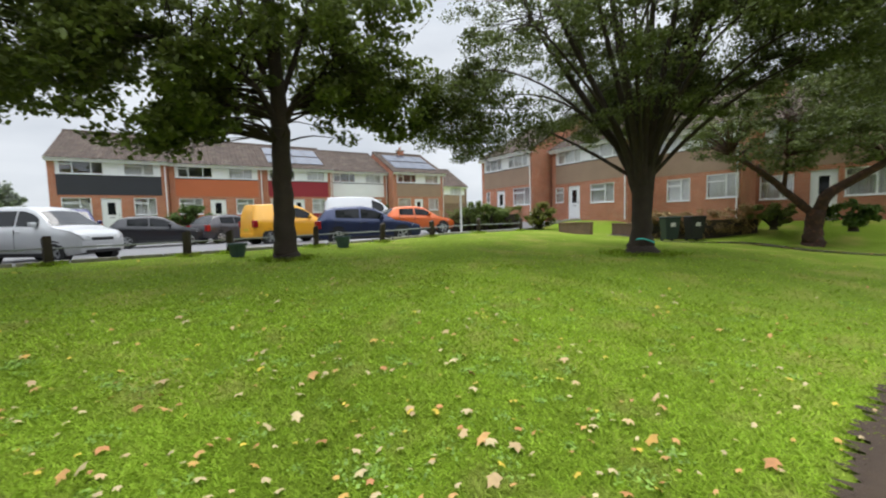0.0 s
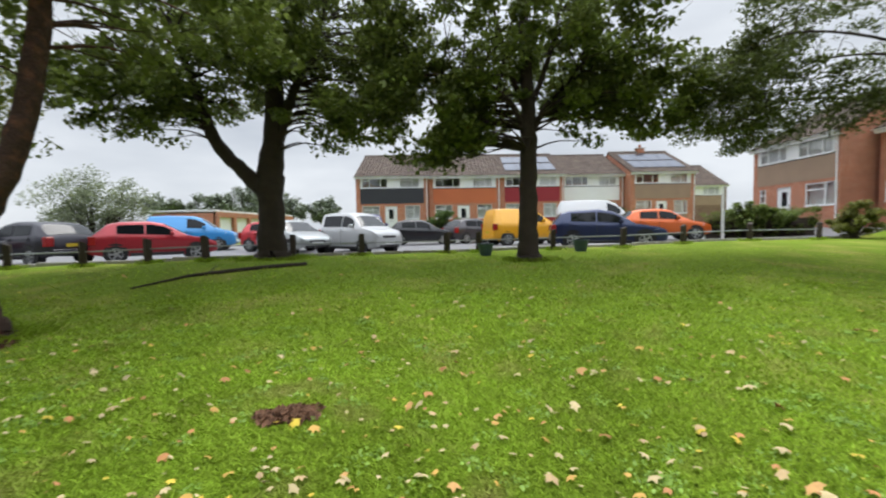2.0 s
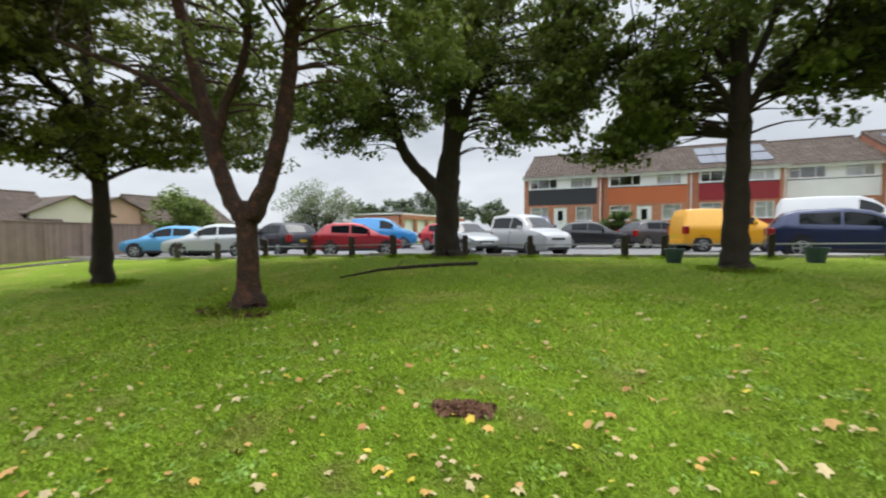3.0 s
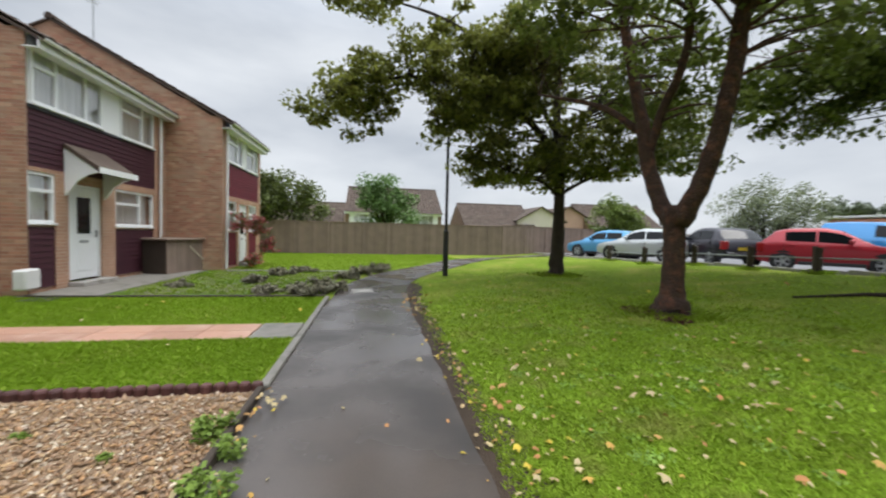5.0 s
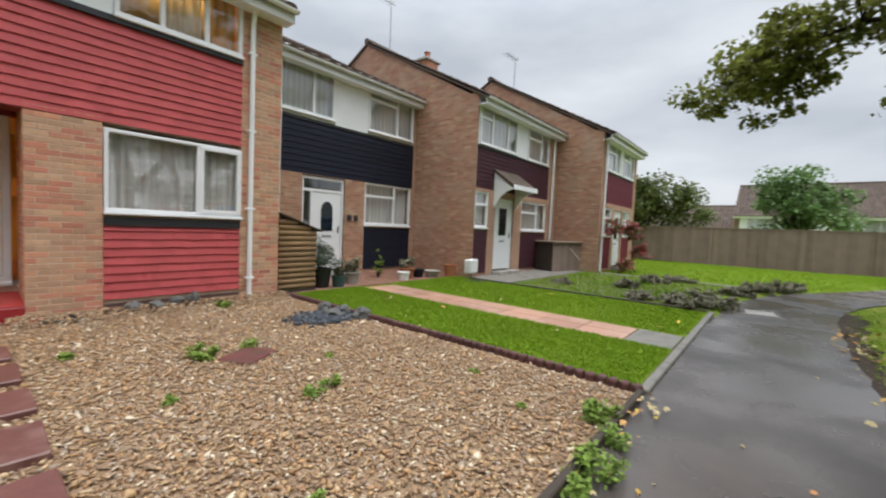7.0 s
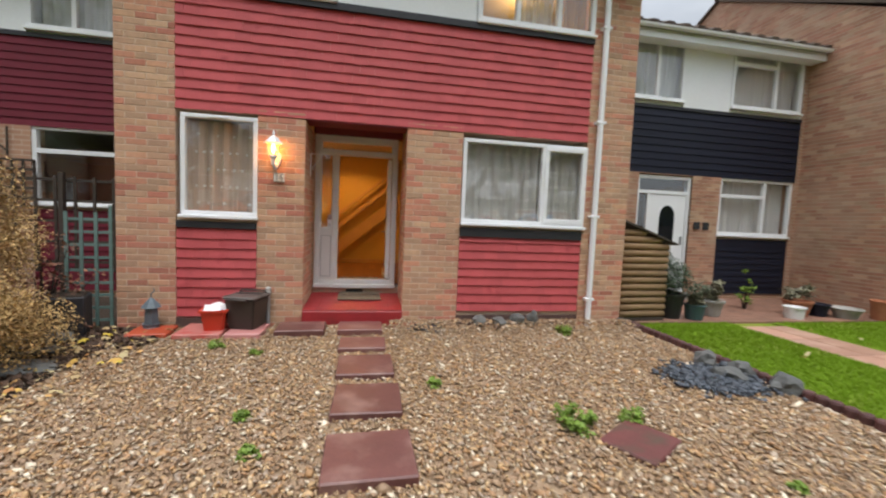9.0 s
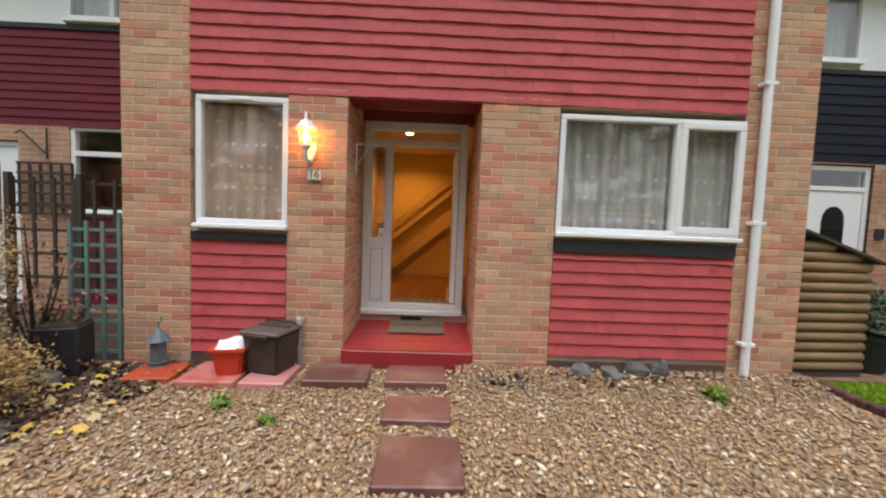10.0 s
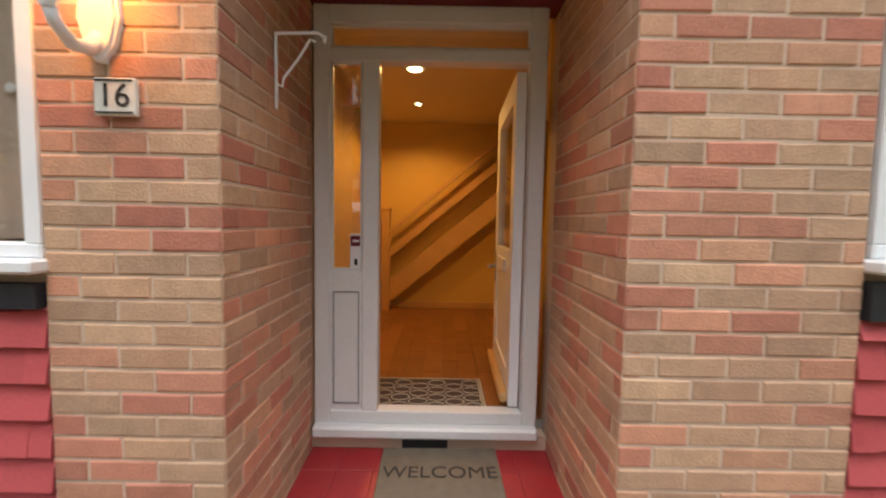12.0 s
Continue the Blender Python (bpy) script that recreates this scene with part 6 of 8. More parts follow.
for i in range(6):
    part("slat", cube(i * 0.13, i * 0.13 + 0.03, 0, 0.015, 0, 0.65), M_WOODDARK, tr3)
    part("cross_slat", cube(0, 0.68, -0.015, 0, i * 0.125, i * 0.125 + 0.03), M_WOODDARK, tr3)
wb = thing("basket_bracket", "dark iron hanging basket bracket on brick", "bracket", (-4.6, 8.17, 1.95))
part("bar", tube(bmesh.new(), [(0, 0, 0), (0, 0, 0.38)], [0.012, 0.012], 6), M_WOODDARK, wb)
part("arm", tube(bmesh.new(), [(0, 0, 0.05), (-0.3, -0.02, 0.34), (-0.36, -0.02, 0.30)], [0.01] * 3, 6), M_WOODDARK, wb)
shrub("bush", "dry brown and ochre rounded garden bush", (-3.12, 5.3, 0.0), (0.86, 0.74, 1.62), mat("dry_brown_foliage", (0.44, 0.29, 0.115), 0.8, 0.3, 2, 20, 0.0, by="island", rand=0.45), 4, 900, 130, 0.019)
shrub("twiggy_shrub", "sparse reddish twiggy shrub by the trellis", (-2.85, 6.2, 0.0), (0.45, 0.35, 1.15), mat("reddish_foliage", (0.17, 0.07, 0.035), 0.7, 0.3, 3, 20, 0.0, by="island", rand=0.4), 8, 26, 40, 0.035)
pl = thing("planter", "dark grey square planter leaning on the bed", "planter", (-2.66, 6.22, 0.0), 20)
part("box", cube(-0.15, 0.15, -0.15, 0.15, 0.0, 0.42, 0.012), M_FLASH, pl)
part("soil", cube(-0.13, 0.13, -0.13, 0.13, 0.42, 0.43), M_SOIL, pl)

# pots before the black-boarded house
pot("large_pot", "black pot with a round grey-green bush", (4.62, 6.85, 0.03), 0.14, 0.19, 0.36, M_BLACKPL, M_POTBUSH, 2, 0.34, 260, 0.03)
pot("pot", "small teal glazed pot on the forecourt", (4.93, 6.72, 0.03), 0.11, 0.14, 0.22, M_TEAL, M_LAV, 3, 0.12)
pot("pot", "buff stone pot with a thin shrub", (5.42, 6.95, 0.03), 0.13, 0.18, 0.24, M_CONC, M_LAV, 4, 0.18)
pot("pot", "white and blue glazed pot by the wall", (6.75, 6.75, 0.03), 0.12, 0.14, 0.18, M_UPVCOLD, None)
pot("pot", "dark red pot with pale flowers", (7.05, 6.95, 0.03), 0.14, 0.19, 0.24, M_TERRA, M_LAV, 6, 0.16)
pot("pot", "navy pot against the brick flank", (7.4, 6.9, 0.03), 0.11, 0.15, 0.2, M_NAVY, None)
pot("pot", "white bowl planter against the brick flank", (7.75, 6.75, 0.03), 0.14, 0.2, 0.16, M_CONC, None)
pot("pot", "terracotta chimney pot by the brick flank", (8.3, 6.6, 0.03), 0.15, 0.17, 0.3, M_TERRA, None)
shrub("standard_shrub", "thin upright young shrub in a stone pot", (6.55, 7.4, 0.03), (0.16, 0.16, 0.7), M_WEED, 15, 14, 14, 0.06)
mb = solo("meter_box", cube(-0.22, 0.22, -0.1, 0.1, 0.14, 0.5, 0.03), M_UPVCOLD, "white plastic gas meter box by the brick flank", "meter box", (8.52, 6.1, 0.0), 10)
# hanging flowers at the end house
for i, (x, y, z) in enumerate(((14.0, 4.25, 1.5), (14.9, 4.0, 1.55), (14.3, 3.9, 0.3), (15.6, 3.8, 0.7), (15.3, 4.0, 1.35))):
    shrub("flower_basket", "basket of red and pink trailing flowers", (x, y, z - 0.25), (0.4, 0.35, 0.55), M_FLOWER, 30 + i, 60, 20, 0.06, "flowers", False, "flower baskets")
# litter on the soil bed
r = np.random.RandomState(77)
lc = np.stack([r.uniform(-3.4, -1.8, 420), r.uniform(3.5, 6.42, 420), np.full(420, 0.045)], -1)
lc = lc[(lc[:, 0] < -2.1) | (lc[:, 1] > 5.75)]
v, f = leaf_cloud(r, lc, np.full(len(lc), 0.10), 26, 0.045, 0.12, 0.0)
tagged(new("leaf_litter", raw_mesh("leaf_litter", v, f, mat("dark_leaf_litter", (0.085, 0.05, 0.032), 0.9, 0.35, 8, 60, 0.3, by="island", rand=0.5))), "dark wet leaf litter on the soil bed", "leaves", kind="stuff")
# low grey-green clumps along the path
for i, (x, y, s) in enumerate(((8.7, 1.25, 0.62), (9.4, 1.0, 0.55), (11.5, 0.75, 0.4), (12.6, 0.45, 0.5), (13.5, 0.1, 0.55), (14.3, -0.3, 0.5), (12.2, 2.6, 0.5), (10.6, 2.9, 0.4), (13.2, 2.2, 0.5), (8.9, 2.2, 0.4), (9.8, 4.2, 0.35))):
    shrub("lavender_clump", "low grey-green lavender clump by the path", (x, y, 0.0), (s * 1.1, s * 0.95, s * 0.44), M_LAV, 50 + i, 150, 22, 0.045, group="lavender clumps")
# weeds in the gravel and along the board edging
for i, (x, y, s) in enumerate(((1.55, 4.02, 0.17), (1.98, 4.05, 0.12), (1.8, 2.65, 0.11), (2.0, 2.72, 0.12), (2.98, 1.02, 0.2), (2.72, 0.84, 0.14), (2.3, 0.8, 0.2), (2.05, 0.83, 0.13), (1.2, 1.6, 0.1), (2.75, 1.5, 0.06), (0.75, 4.7, 0.09), (-0.5, 4.3, 0.08), (-1.15, 5.7, 0.1), (2.55, 6.05, 0.16), (-0.75, 5.5, 0.07), (3.05, 2.1, 0.06), (-0.35, 3.9, 0.07), (1.1, 3.2, 0.07), (2.4, 3.3, 0.06))):
    shrub("weed", "small fresh green weed growing in the gravel", (x, y, 0.02), (s * 0.8, s * 0.8, s * 0.75), M_WEED, 80 + i, 30, 12, 0.024 if s < 0.15 else 0.034, "weed", False, "gravel weeds")


# ---- trees ----
def tree(name, label, p, limbs, crown, bark, leaf, seed, clusters=220, per=95, size=0.13, crad=0.62, flat=0.5, low=None, droop=0.35, twig=0.035, skip=0.0, group="trees"):
    """limbs: [(points, radii)] in the tree's space; crown: [(centre, radii, share)] ellipsoids that the leaf clusters fill."""
    r = np.random.RandomState(seed)
    t = thing(name, label, "tree", p, group=group)
    anchors, trunk = [], None
    for pts, rad in limbs:
        bm = bmesh.new()
        c = [Vector(q) for q in pts]
        fine, fr = [], []
        ext = [c[0] * 2 - c[1]] + c + [c[-1] * 2 - c[-2]]
        for i in range(1, len(ext) - 2):
            for k in range(5):
                u = k / 5
                a, b, d, e = ext[i - 1:i + 3]
                q = 0.5 * (2 * b + (d - a) * u + (2 * a - 5 * b + 4 * d - e) * u * u + (3 * b - a - 3 * d + e) * u ** 3)
                rr = rad[i - 1] + (rad[i] - rad[i - 1]) * u
                fine.append(q + Vector(r.normal(0, 0.12, 3)) * rr * 0.5)
                fr.append(rr * r.uniform(0.94, 1.06))
        fine.append(c[-1])
        fr.append(rad[-1])
        tube(bm, fine, fr, 12 if rad[0] > 0.12 else 7)
        anchors += [(q, rr) for q, rr in zip(fine, fr) if q.z > 2.7]
        if trunk is None:
            trunk = part("trunk", bm, bark, t, smooth=True)
        else:
            part("limb", bm, bark, trunk, smooth=True)
    cs = []
    for cen, rad, share in crown:
        k = int(clusters * 1.25 * share)
        d = r.normal(0, 1, (k * 3, 3))
        d /= np.linalg.norm(d, axis=1, keepdims=True)
        q = np.array(cen) + d * np.array(rad) * (r.uniform(0.10, 1, (k * 3, 1)) ** 0.5)
        if low is not None:
            q = q[q[:, 2] > low]
        g = np.array([noise.noise(Vector(v) * 0.55 + Vector((seed, 0, 0))) for v in q])
        q = q[g > -0.10 + skip]
        cs.append(q[:k])
    cs = np.concatenate(cs)
    foliage("crown", r, cs, crad * 0.80 * r.uniform(0.45, 1.25, len(cs)), int(per * 0.85), size * 0.86, leaf, t, flat, droop)
    tb = bmesh.new()
    A = np.array([q[0] for q in anchors])
    for q in cs:
        d = np.linalg.norm(A - q, axis=1) + np.maximum(0, A[:, 2] - q[2]) * 0.9
        o, rr = anchors[int(np.argmin(d))]
        e = Vector(q)
        L = (e - o).length
        if L > 2.2:
            continue
        mid = o.lerp(e, 0.5) + Vector((r.normal(0, 0.12) * L, r.normal(0, 0.12) * L, 0.10 * L))
        w = min(rr * 0.5, twig * 0.6 + 0.006 * L)
        tube(tb, [o, o.lerp(mid, 0.6) + Vector((0, 0, 0.02 * L)), mid, mid.lerp(e, 0.6), e], [w, w * 0.75, w * 0.55, w * 0.3, 0.006], 5, False)
    tagged(part("branch_work", tb, bark, trunk), kind="stuff")
    return t


Z0 = lambda x, y: H(x, y) - 0.04
# forked tree beside the path
tree("forked_tree", "tall forked tree with flaking reddish bark", (5.85, -4.6, Z0(5.85, -4.6)), [
    ([(0, 0, -0.1), (0.0, 0, 0.12), (0, 0, 0.5), (0.0, 0.0, 1.2), (0.02, 0, 1.75)], [0.42, 0.27, 0.170, 0.150, 0.185]),
    ([(0.08, 0.02, 1.5), (0.42, 0.12, 2.2), (0.62, 0.2, 3.2), (0.95, 0.3, 4.6), (1.2, 0.5, 6.4), (1.5, 0.8, 8.0)], [0.145, 0.125, 0.105, 0.09, 0.065, 0.03]),
    ([(-0.08, -0.02, 1.5), (-0.38, -0.1, 2.15), (-0.58, -0.2, 3.0), (-0.72, -0.3, 4.4), (-0.7, -0.4, 6.2), (-0.9, -0.5, 8.2)], [0.16, 0.135, 0.12, 0.105, 0.08, 0.03]),
    ([(0.5, 0.15, 2.6), (0.35, 0.05, 3.3), (0.05, -0.1, 4.2), (0.0, -0.1, 5.6), (0.1, 0, 7.0)], [0.08, 0.075, 0.065, 0.05, 0.02]),
    ([(0.6, 0.2, 3.0), (1.2, 0.6, 3.6), (2.2, 1.4, 4.1)], [0.07, 0.055, 0.02])],
    [((0.2, 0.2, 6.8), (3.8, 3.6, 2.5), 0.75), ((-1.7, 1.2, 4.9), (1.6, 1.4, 0.8), 0.12), ((2.4, -1.2, 4.6), (1.8, 1.6, 1.0), 0.13), ((-1.9, -1.2, 4.4), (1.5, 1.5, 0.9), 0.08), ((0.4, -1.0, 4.2), (2.6, 2.0, 1.0), 0.08), ((3.2, -2.6, 3.6), (1.3, 1.3, 0.7), 0.07)], M_BARKRED, M_LEAF, 11, 200, 95, 0.135, 0.6, low=2.9)
# slim tree with dark trunk and long branch over the path
tree("slim_tree", "slim dark-trunked tree with branches over the path", (11.3, -5.3, Z0(11.3, -5.3)), [
    ([(0, 0, -0.1), (0, 0, 0.15), (0, 0, 0.9), (-0.02, 0, 2.0), (0.05, 0, 3.2), (0.15, 0.1, 5.0), (0.1, 0, 8.0)], [0.34, 0.23, 0.19, 0.165, 0.145, 0.11, 0.03]),
    ([(0, 0, 3.2), (-0.3, 0.9, 4.2), (-0.7, 2.4, 4.9), (-1.2, 4.2, 5.0), (-1.5, 6.2, 4.5)], [0.12, 0.1, 0.08, 0.05, 0.015]),
    ([(0, 0, 2.3), (-0.4, 0.7, 2.7), (-0.8, 1.8, 2.9)], [0.05, 0.04, 0.015]),
    ([(0, 0, 2.4), (0.2, -0.9, 2.9), (0.3, -2.2, 3.3), (0.3, -3.4, 3.3)], [0.06, 0.05, 0.035, 0.012]),
    ([(0.1, 0, 3.8), (0.4, -1.0, 5.0), (0.6, -2.0, 6.4)], [0.09, 0.07, 0.02]),
    ([(0.05, 0.1, 4.2), (-0.5, 1.6, 5.6), (-1.0, 3.6, 6.5), (-1.4, 5.6, 6.7)], [0.09, 0.07, 0.045, 0.012])],
    [((-0.9, 2.7, 5.9), (1.4, 1.7, 0.9), 0.14), ((-1.4, 5.2, 6.7), (0.9, 1.3, 0.35), 0.04), ((0.0, 0.5, 3.4), (1.8, 2.5, 0.8), 0.14), ((0.1, -0.3, 5.6), (2.8, 3.4, 2.7), 0.5), ((-1.2, 4.9, 4.3), (1.3, 2.5, 0.9), 0.17), ((-1.0, 3.4, 4.9), (1.6, 2.6, 1.2), 0.28), ((-0.2, 1.4, 3.3), (1.5, 2.0, 0.8), 0.12), ((0.4, -2.8, 4.4), (2.3, 2.3, 1.5), 0.26)], M_BARK, M_LEAF2, 23, 340, 100, 0.13, 0.55, low=2.5, droop=0.5)
# broad twin-stemmed maple with a mound at its foot
tree("broad_maple", "broad dark-trunked maple with a low side limb", (5.2, -11.2, Z0(5.2, -11.2)), [
    ([(0, 0, -0.1), (0, 0, 0.1), (0, 0, 0.6), (0, 0, 1.6), (-0.02, 0, 2.3), (-0.15, 0, 3.4), (-0.25, 0, 4.8), (-0.1, 0.1, 6.5), (0.2, 0.2, 9)], [0.56, 0.44, 0.36, 0.33, 0.36, 0.29, 0.23, 0.15, 0.04]),
    ([(0.1, 0, 1.9), (0.7, 0.1, 2.5), (1.35, 0.2, 3.3), (1.75, 0.3, 4.6), (2.3, 0.5, 6.4)], [0.24, 0.20, 0.17, 0.13, 0.04]),
    ([(-0.15, 0, 3.0), (-0.6, 0.1, 4.2), (-1.1, 0.2, 5.2), (-1.7, 0.3, 6.4)], [0.18, 0.14, 0.1, 0.03]),
    ([(1.5, 0.2, 3.6), (2.5, 0.6, 4.4), (3.6, 1.0, 4.9)], [0.09, 0.07, 0.02])],
    [((0, 0, 6.6), (4.4, 4.0, 3.0), 0.72), ((-2.5, 0.9, 4.4), (2.1, 1.9, 1.5), 0.24), ((2.8, 1.2, 4.3), (1.8, 1.8, 1.1), 0.16)], M_BARK, M_LEAF, 37, 420, 100, 0.15, 0.65, low=3.0)
# single straight maple
tree("straight_maple", "straight maple with a dense dark green crown", (-1.75, -9.9, Z0(-1.75, -9.9)), [
    ([(0, 0, -0.1), (0, 0, 0.08), (0, 0, 0.5), (0.0, 0, 1.6), (-0.02, 0, 3.0), (0.02, 0, 4.2), (0.1, 0, 6.0), (0.1, 0, 8.6)], [0.42, 0.31, 0.255, 0.225, 0.20, 0.17, 0.12, 0.03]),
    ([(0, 0, 3.0), (-0.5, 0.2, 3.9), (-1.4, 0.3, 4.5), (-2.8, 0.3, 5.0)], [0.09, 0.075, 0.055, 0.015]),
    ([(0, 0, 3.1), (0.5, 0.2, 3.9), (1.4, 0.4, 4.4), (2.6, 0.6, 4.4)], [0.09, 0.075, 0.055, 0.015]),
    ([(0, 0, 3.6), (-0.5, 0.1, 5.0), (-0.9, 0.2, 6.8)], [0.08, 0.06, 0.02]),
    ([(0, 0, 3.6), (0.5, -0.1, 5.0), (0.9, -0.2, 6.8)], [0.08, 0.06, 0.02])],
    [((0, 0, 6.2), (3.9, 3.6, 2.9), 0.68), ((2.3, 0.6, 3.5), (1.5, 1.4, 1.2), 0.24), ((-2.2, 0.4, 3.9), (1.9, 1.5, 1.1), 0.2)], M_BARK, M_LEAF, 41, 420, 105, 0.14, 0.6, low=2.3)
# wide many-limbed tree with a strap round its foot
big = tree("hornbeam", "wide many-limbed hornbeam with a dense fan of branches", (-10.0, -6.2, Z0(-10.0, -6.2)), [
    ([(0, 0, -0.1), (0, 0, 0.1), (0, 0, 0.6), (0, 0, 1.6), (0, 0, 2.2)], [0.56, 0.36, 0.27, 0.25, 0.33])] + [
    ([(0.12 * math.cos(a), 0.12 * math.sin(a), 1.7), (0.5 * s * math.cos(a), 0.5 * s * math.sin(a), 2.8), (1.3 * s * math.cos(a), 1.3 * s * math.sin(a), 4.2), (2.4 * s * math.cos(a), 2.4 * s * math.sin(a), 6.2), (3.0 * s * math.cos(a), 3.0 * s * math.sin(a), 8.0)], [0.13, 0.095, 0.065, 0.04, 0.015]) for a, s in [(0.3 + 2.4 * k, (1.1, 0.7, 0.3, 0.9, 0.5)[k % 5]) for k in range(20)]] + [
    ([(0.1, -0.1, 2.0), (0.8, -0.9, 2.75), (1.7, -1.9, 3.5), (2.7, -2.9, 3.8), (3.6, -3.7, 3.3)], [0.055, 0.042, 0.03, 0.02, 0.01]), ([(-0.1, 0.1, 2.0), (-0.6, 1.0, 3.1), (-1.2, 2.2, 4.1), (-1.9, 3.6, 4.6)], [0.055, 0.045, 0.03, 0.012])] + [
    ([(0.1 * math.cos(a), 0.1 * math.sin(a), 1.9), (0.9 * math.cos(a), 0.9 * math.sin(a), 3.2), (2.3 * math.cos(a), 2.3 * math.sin(a), 4.5), (3.8 * math.cos(a + 0.12), 3.8 * math.sin(a + 0.12), 5.0), (4.9 * math.cos(a + 0.2), 4.9 * math.sin(a + 0.2), 4.5)], [0.06, 0.045, 0.03, 0.02, 0.008]) for a in [0.5 + 0.63 * k for k in range(10)]],
    [((0, 0, 6.6), (5.2, 5.2, 3.4), 0.6), ((2.8, -2.8, 4.0), (2.3, 2.3, 1.3), 0.2), ((-1.2, 3.2, 5.0), (3.2, 3.2, 2.0), 0.40), ((-2, -2.5, 4.2), (2.2, 2.2, 1.0), 0.08), ((0, 0, 4.9), (4.6, 4.6, 1.5), 0.32)], M_BARK, M_LEAFDK, 53, 840, 130, 0.082, 0.55, flat=0.4, low=2.5, skip=0.02)
part("tree_strap", tube(bmesh.new(), [(0.36 * math.cos(a), 0.36 * math.sin(a), 0.42 + 0.05 * math.sin(3 * a)) for a in np.linspace(0.2, 1.5, 9)], [0.022] * 9, 6), mat("turquoise_strap", (0.05, 0.5, 0.42), 0.5, 0.05), big, "turquoise strap round the trunk")
tree("cherry_tree", "low leaning cherry tree with forked dark trunk", (-18.6, -5.1, Z0(-18.6, -5.1)), [
    ([(0, 0, -0.1), (0, 0, 0.1), (0, 0, 0.6), (0.0, 0.05, 1.3)], [0.42, 0.33, 0.27, 0.26]),
    ([(0, 0, 1.1), (0.5, -0.6, 1.9), (1.1, -1.3, 2.8), (1.6, -2.0, 3.4)], [0.15, 0.13, 0.1, 0.05]),
    ([(0, 0.05, 1.1), (-0.1, 0.3, 1.8), (-0.3, 0.9, 2.3), (-0.5, 1.8, 2.9), (-0.7, 2.6, 3.2)], [0.2, 0.18, 0.15, 0.1, 0.04]),
    ([(0.6, -0.7, 2.1), (0.7, -0.6, 3.0), (0.8, -0.6, 4.2)], [0.08, 0.06, 0.02])],
    [((0, 0, 4.6), (4.0, 4.2, 2.0), 1.0)], M_BARKRED, M_LEAFDK, 61, 430, 90, 0.11, 0.55, low=2.7)


# ---- distant trees and hedges ----
def bush_tree(name, label, p, s, material, seed, n=60, per=120, leaf=0.16, trunk=0.5):
    r = np.random.RandomState(seed)
    t = thing(name, label, "tree", p, group="background trees")
    d = r.normal(0, 1, (n, 3))
    d /= np.linalg.norm(d, axis=1, keepdims=True)
    c = d * np.array(s) * r.uniform(0.3, 0.95, (n, 1)) + np.array([0, 0, trunk + s[2]])
    foliage("crown", r, c, 0.34 * min(s) * r.uniform(0.6, 1.3, n), per, leaf, material, t, 0.8, 0.1)
    bm = bmesh.new()
    tube(bm, [(0, 0, -0.1), (0, 0, trunk), (0.1, 0, trunk + s[2])], [0.16, 0.13, 0.05], 8)
    for q in c[::3]:
        tube(bm, [(0, 0, trunk * 0.8), (q[0] * 0.5, q[1] * 0.5, (q[2] + trunk) * 0.5), tuple(q)], [0.07, 0.045, 0.01], 5, False)
    part("trunk", bm, M_BARK, t)
    return t


bush_tree("dark_bush", "dark green overgrown bush behind the fence", (25.9, 6.2, 0), (3.0, 3.4, 2.5), M_LEAFDK, 101, 80, 130, 0.2, 0.3)
bush_tree("young_tree", "fresh green young tree behind the fence", (27.5, -0.9, 0), (2.2, 2.5, 2.2), M_YOUNG, 102, 60, 120, 0.18, 1.0)
bush_tree("round_bush", "yellow-green rounded bush beyond parked cars", (29.0, -19.0, 0.1), (2.8, 2.8, 2.2), M_LIME, 103, 60, 120, 0.2, 0.3)
bush_tree("willow_bush", "pale grey-green spreading tree beyond the cars, haze in its colour", (24.5, -27.5, 0.2), (3.6, 3.2, 2.5), M_WILLOW, 104, 90, 120, 0.16, 0.6)
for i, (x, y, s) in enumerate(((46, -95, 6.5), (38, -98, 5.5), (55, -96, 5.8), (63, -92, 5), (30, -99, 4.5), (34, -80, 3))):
    bush_tree("distant_tree", "distant grey-green tree beyond the garages, haze in its colour", (x, y, 0.5), (s, s, s * 0.75), M_LEAFFAR, 110 + i, 46, 110, 0.55, 2.5)
bush_tree("hedge_shrub", "glossy green shrub before the orange house", (0.2, -29.5, 1.0), (1.5, 1.1, 0.95), M_HEDGE, 120, 40, 130, 0.12, 0.1)
bush_tree("hedge_shrub", "yellow-green shrub by the hedge", (-13.8, -17.8, 0.9), (1.5, 1.2, 0.75), M_LIME, 121, 40, 130, 0.12, 0.0)
bush_tree("hedge_shrub", "green shrub before the brick house", (-15.8, -15.6, 0.85), (0.9, 0.9, 0.65), M_LEAF2, 122, 30, 120, 0.12, 0.0)
bush_tree("hedge_shrub", "yellow-green shrub before the last house", (-19.5, -4.3, 0.7), (1.1, 0.9, 0.55), M_HEDGE, 124, 30, 120, 0.1, 0.0)
bush_tree("hedge_shrub", "green garden shrub before the brick house", (-19.6, -6.6, 0.75), (0.9, 0.9, 0.5), M_LEAF, 125, 30, 120, 0.1, 0.0)
bush_tree("hedge_shrub", "bright shrub before the solar roof house", (-12.5, -27.5, 1.0), (1.3, 1.0, 0.9), M_HEDGE, 126, 30, 120, 0.12, 0.0)


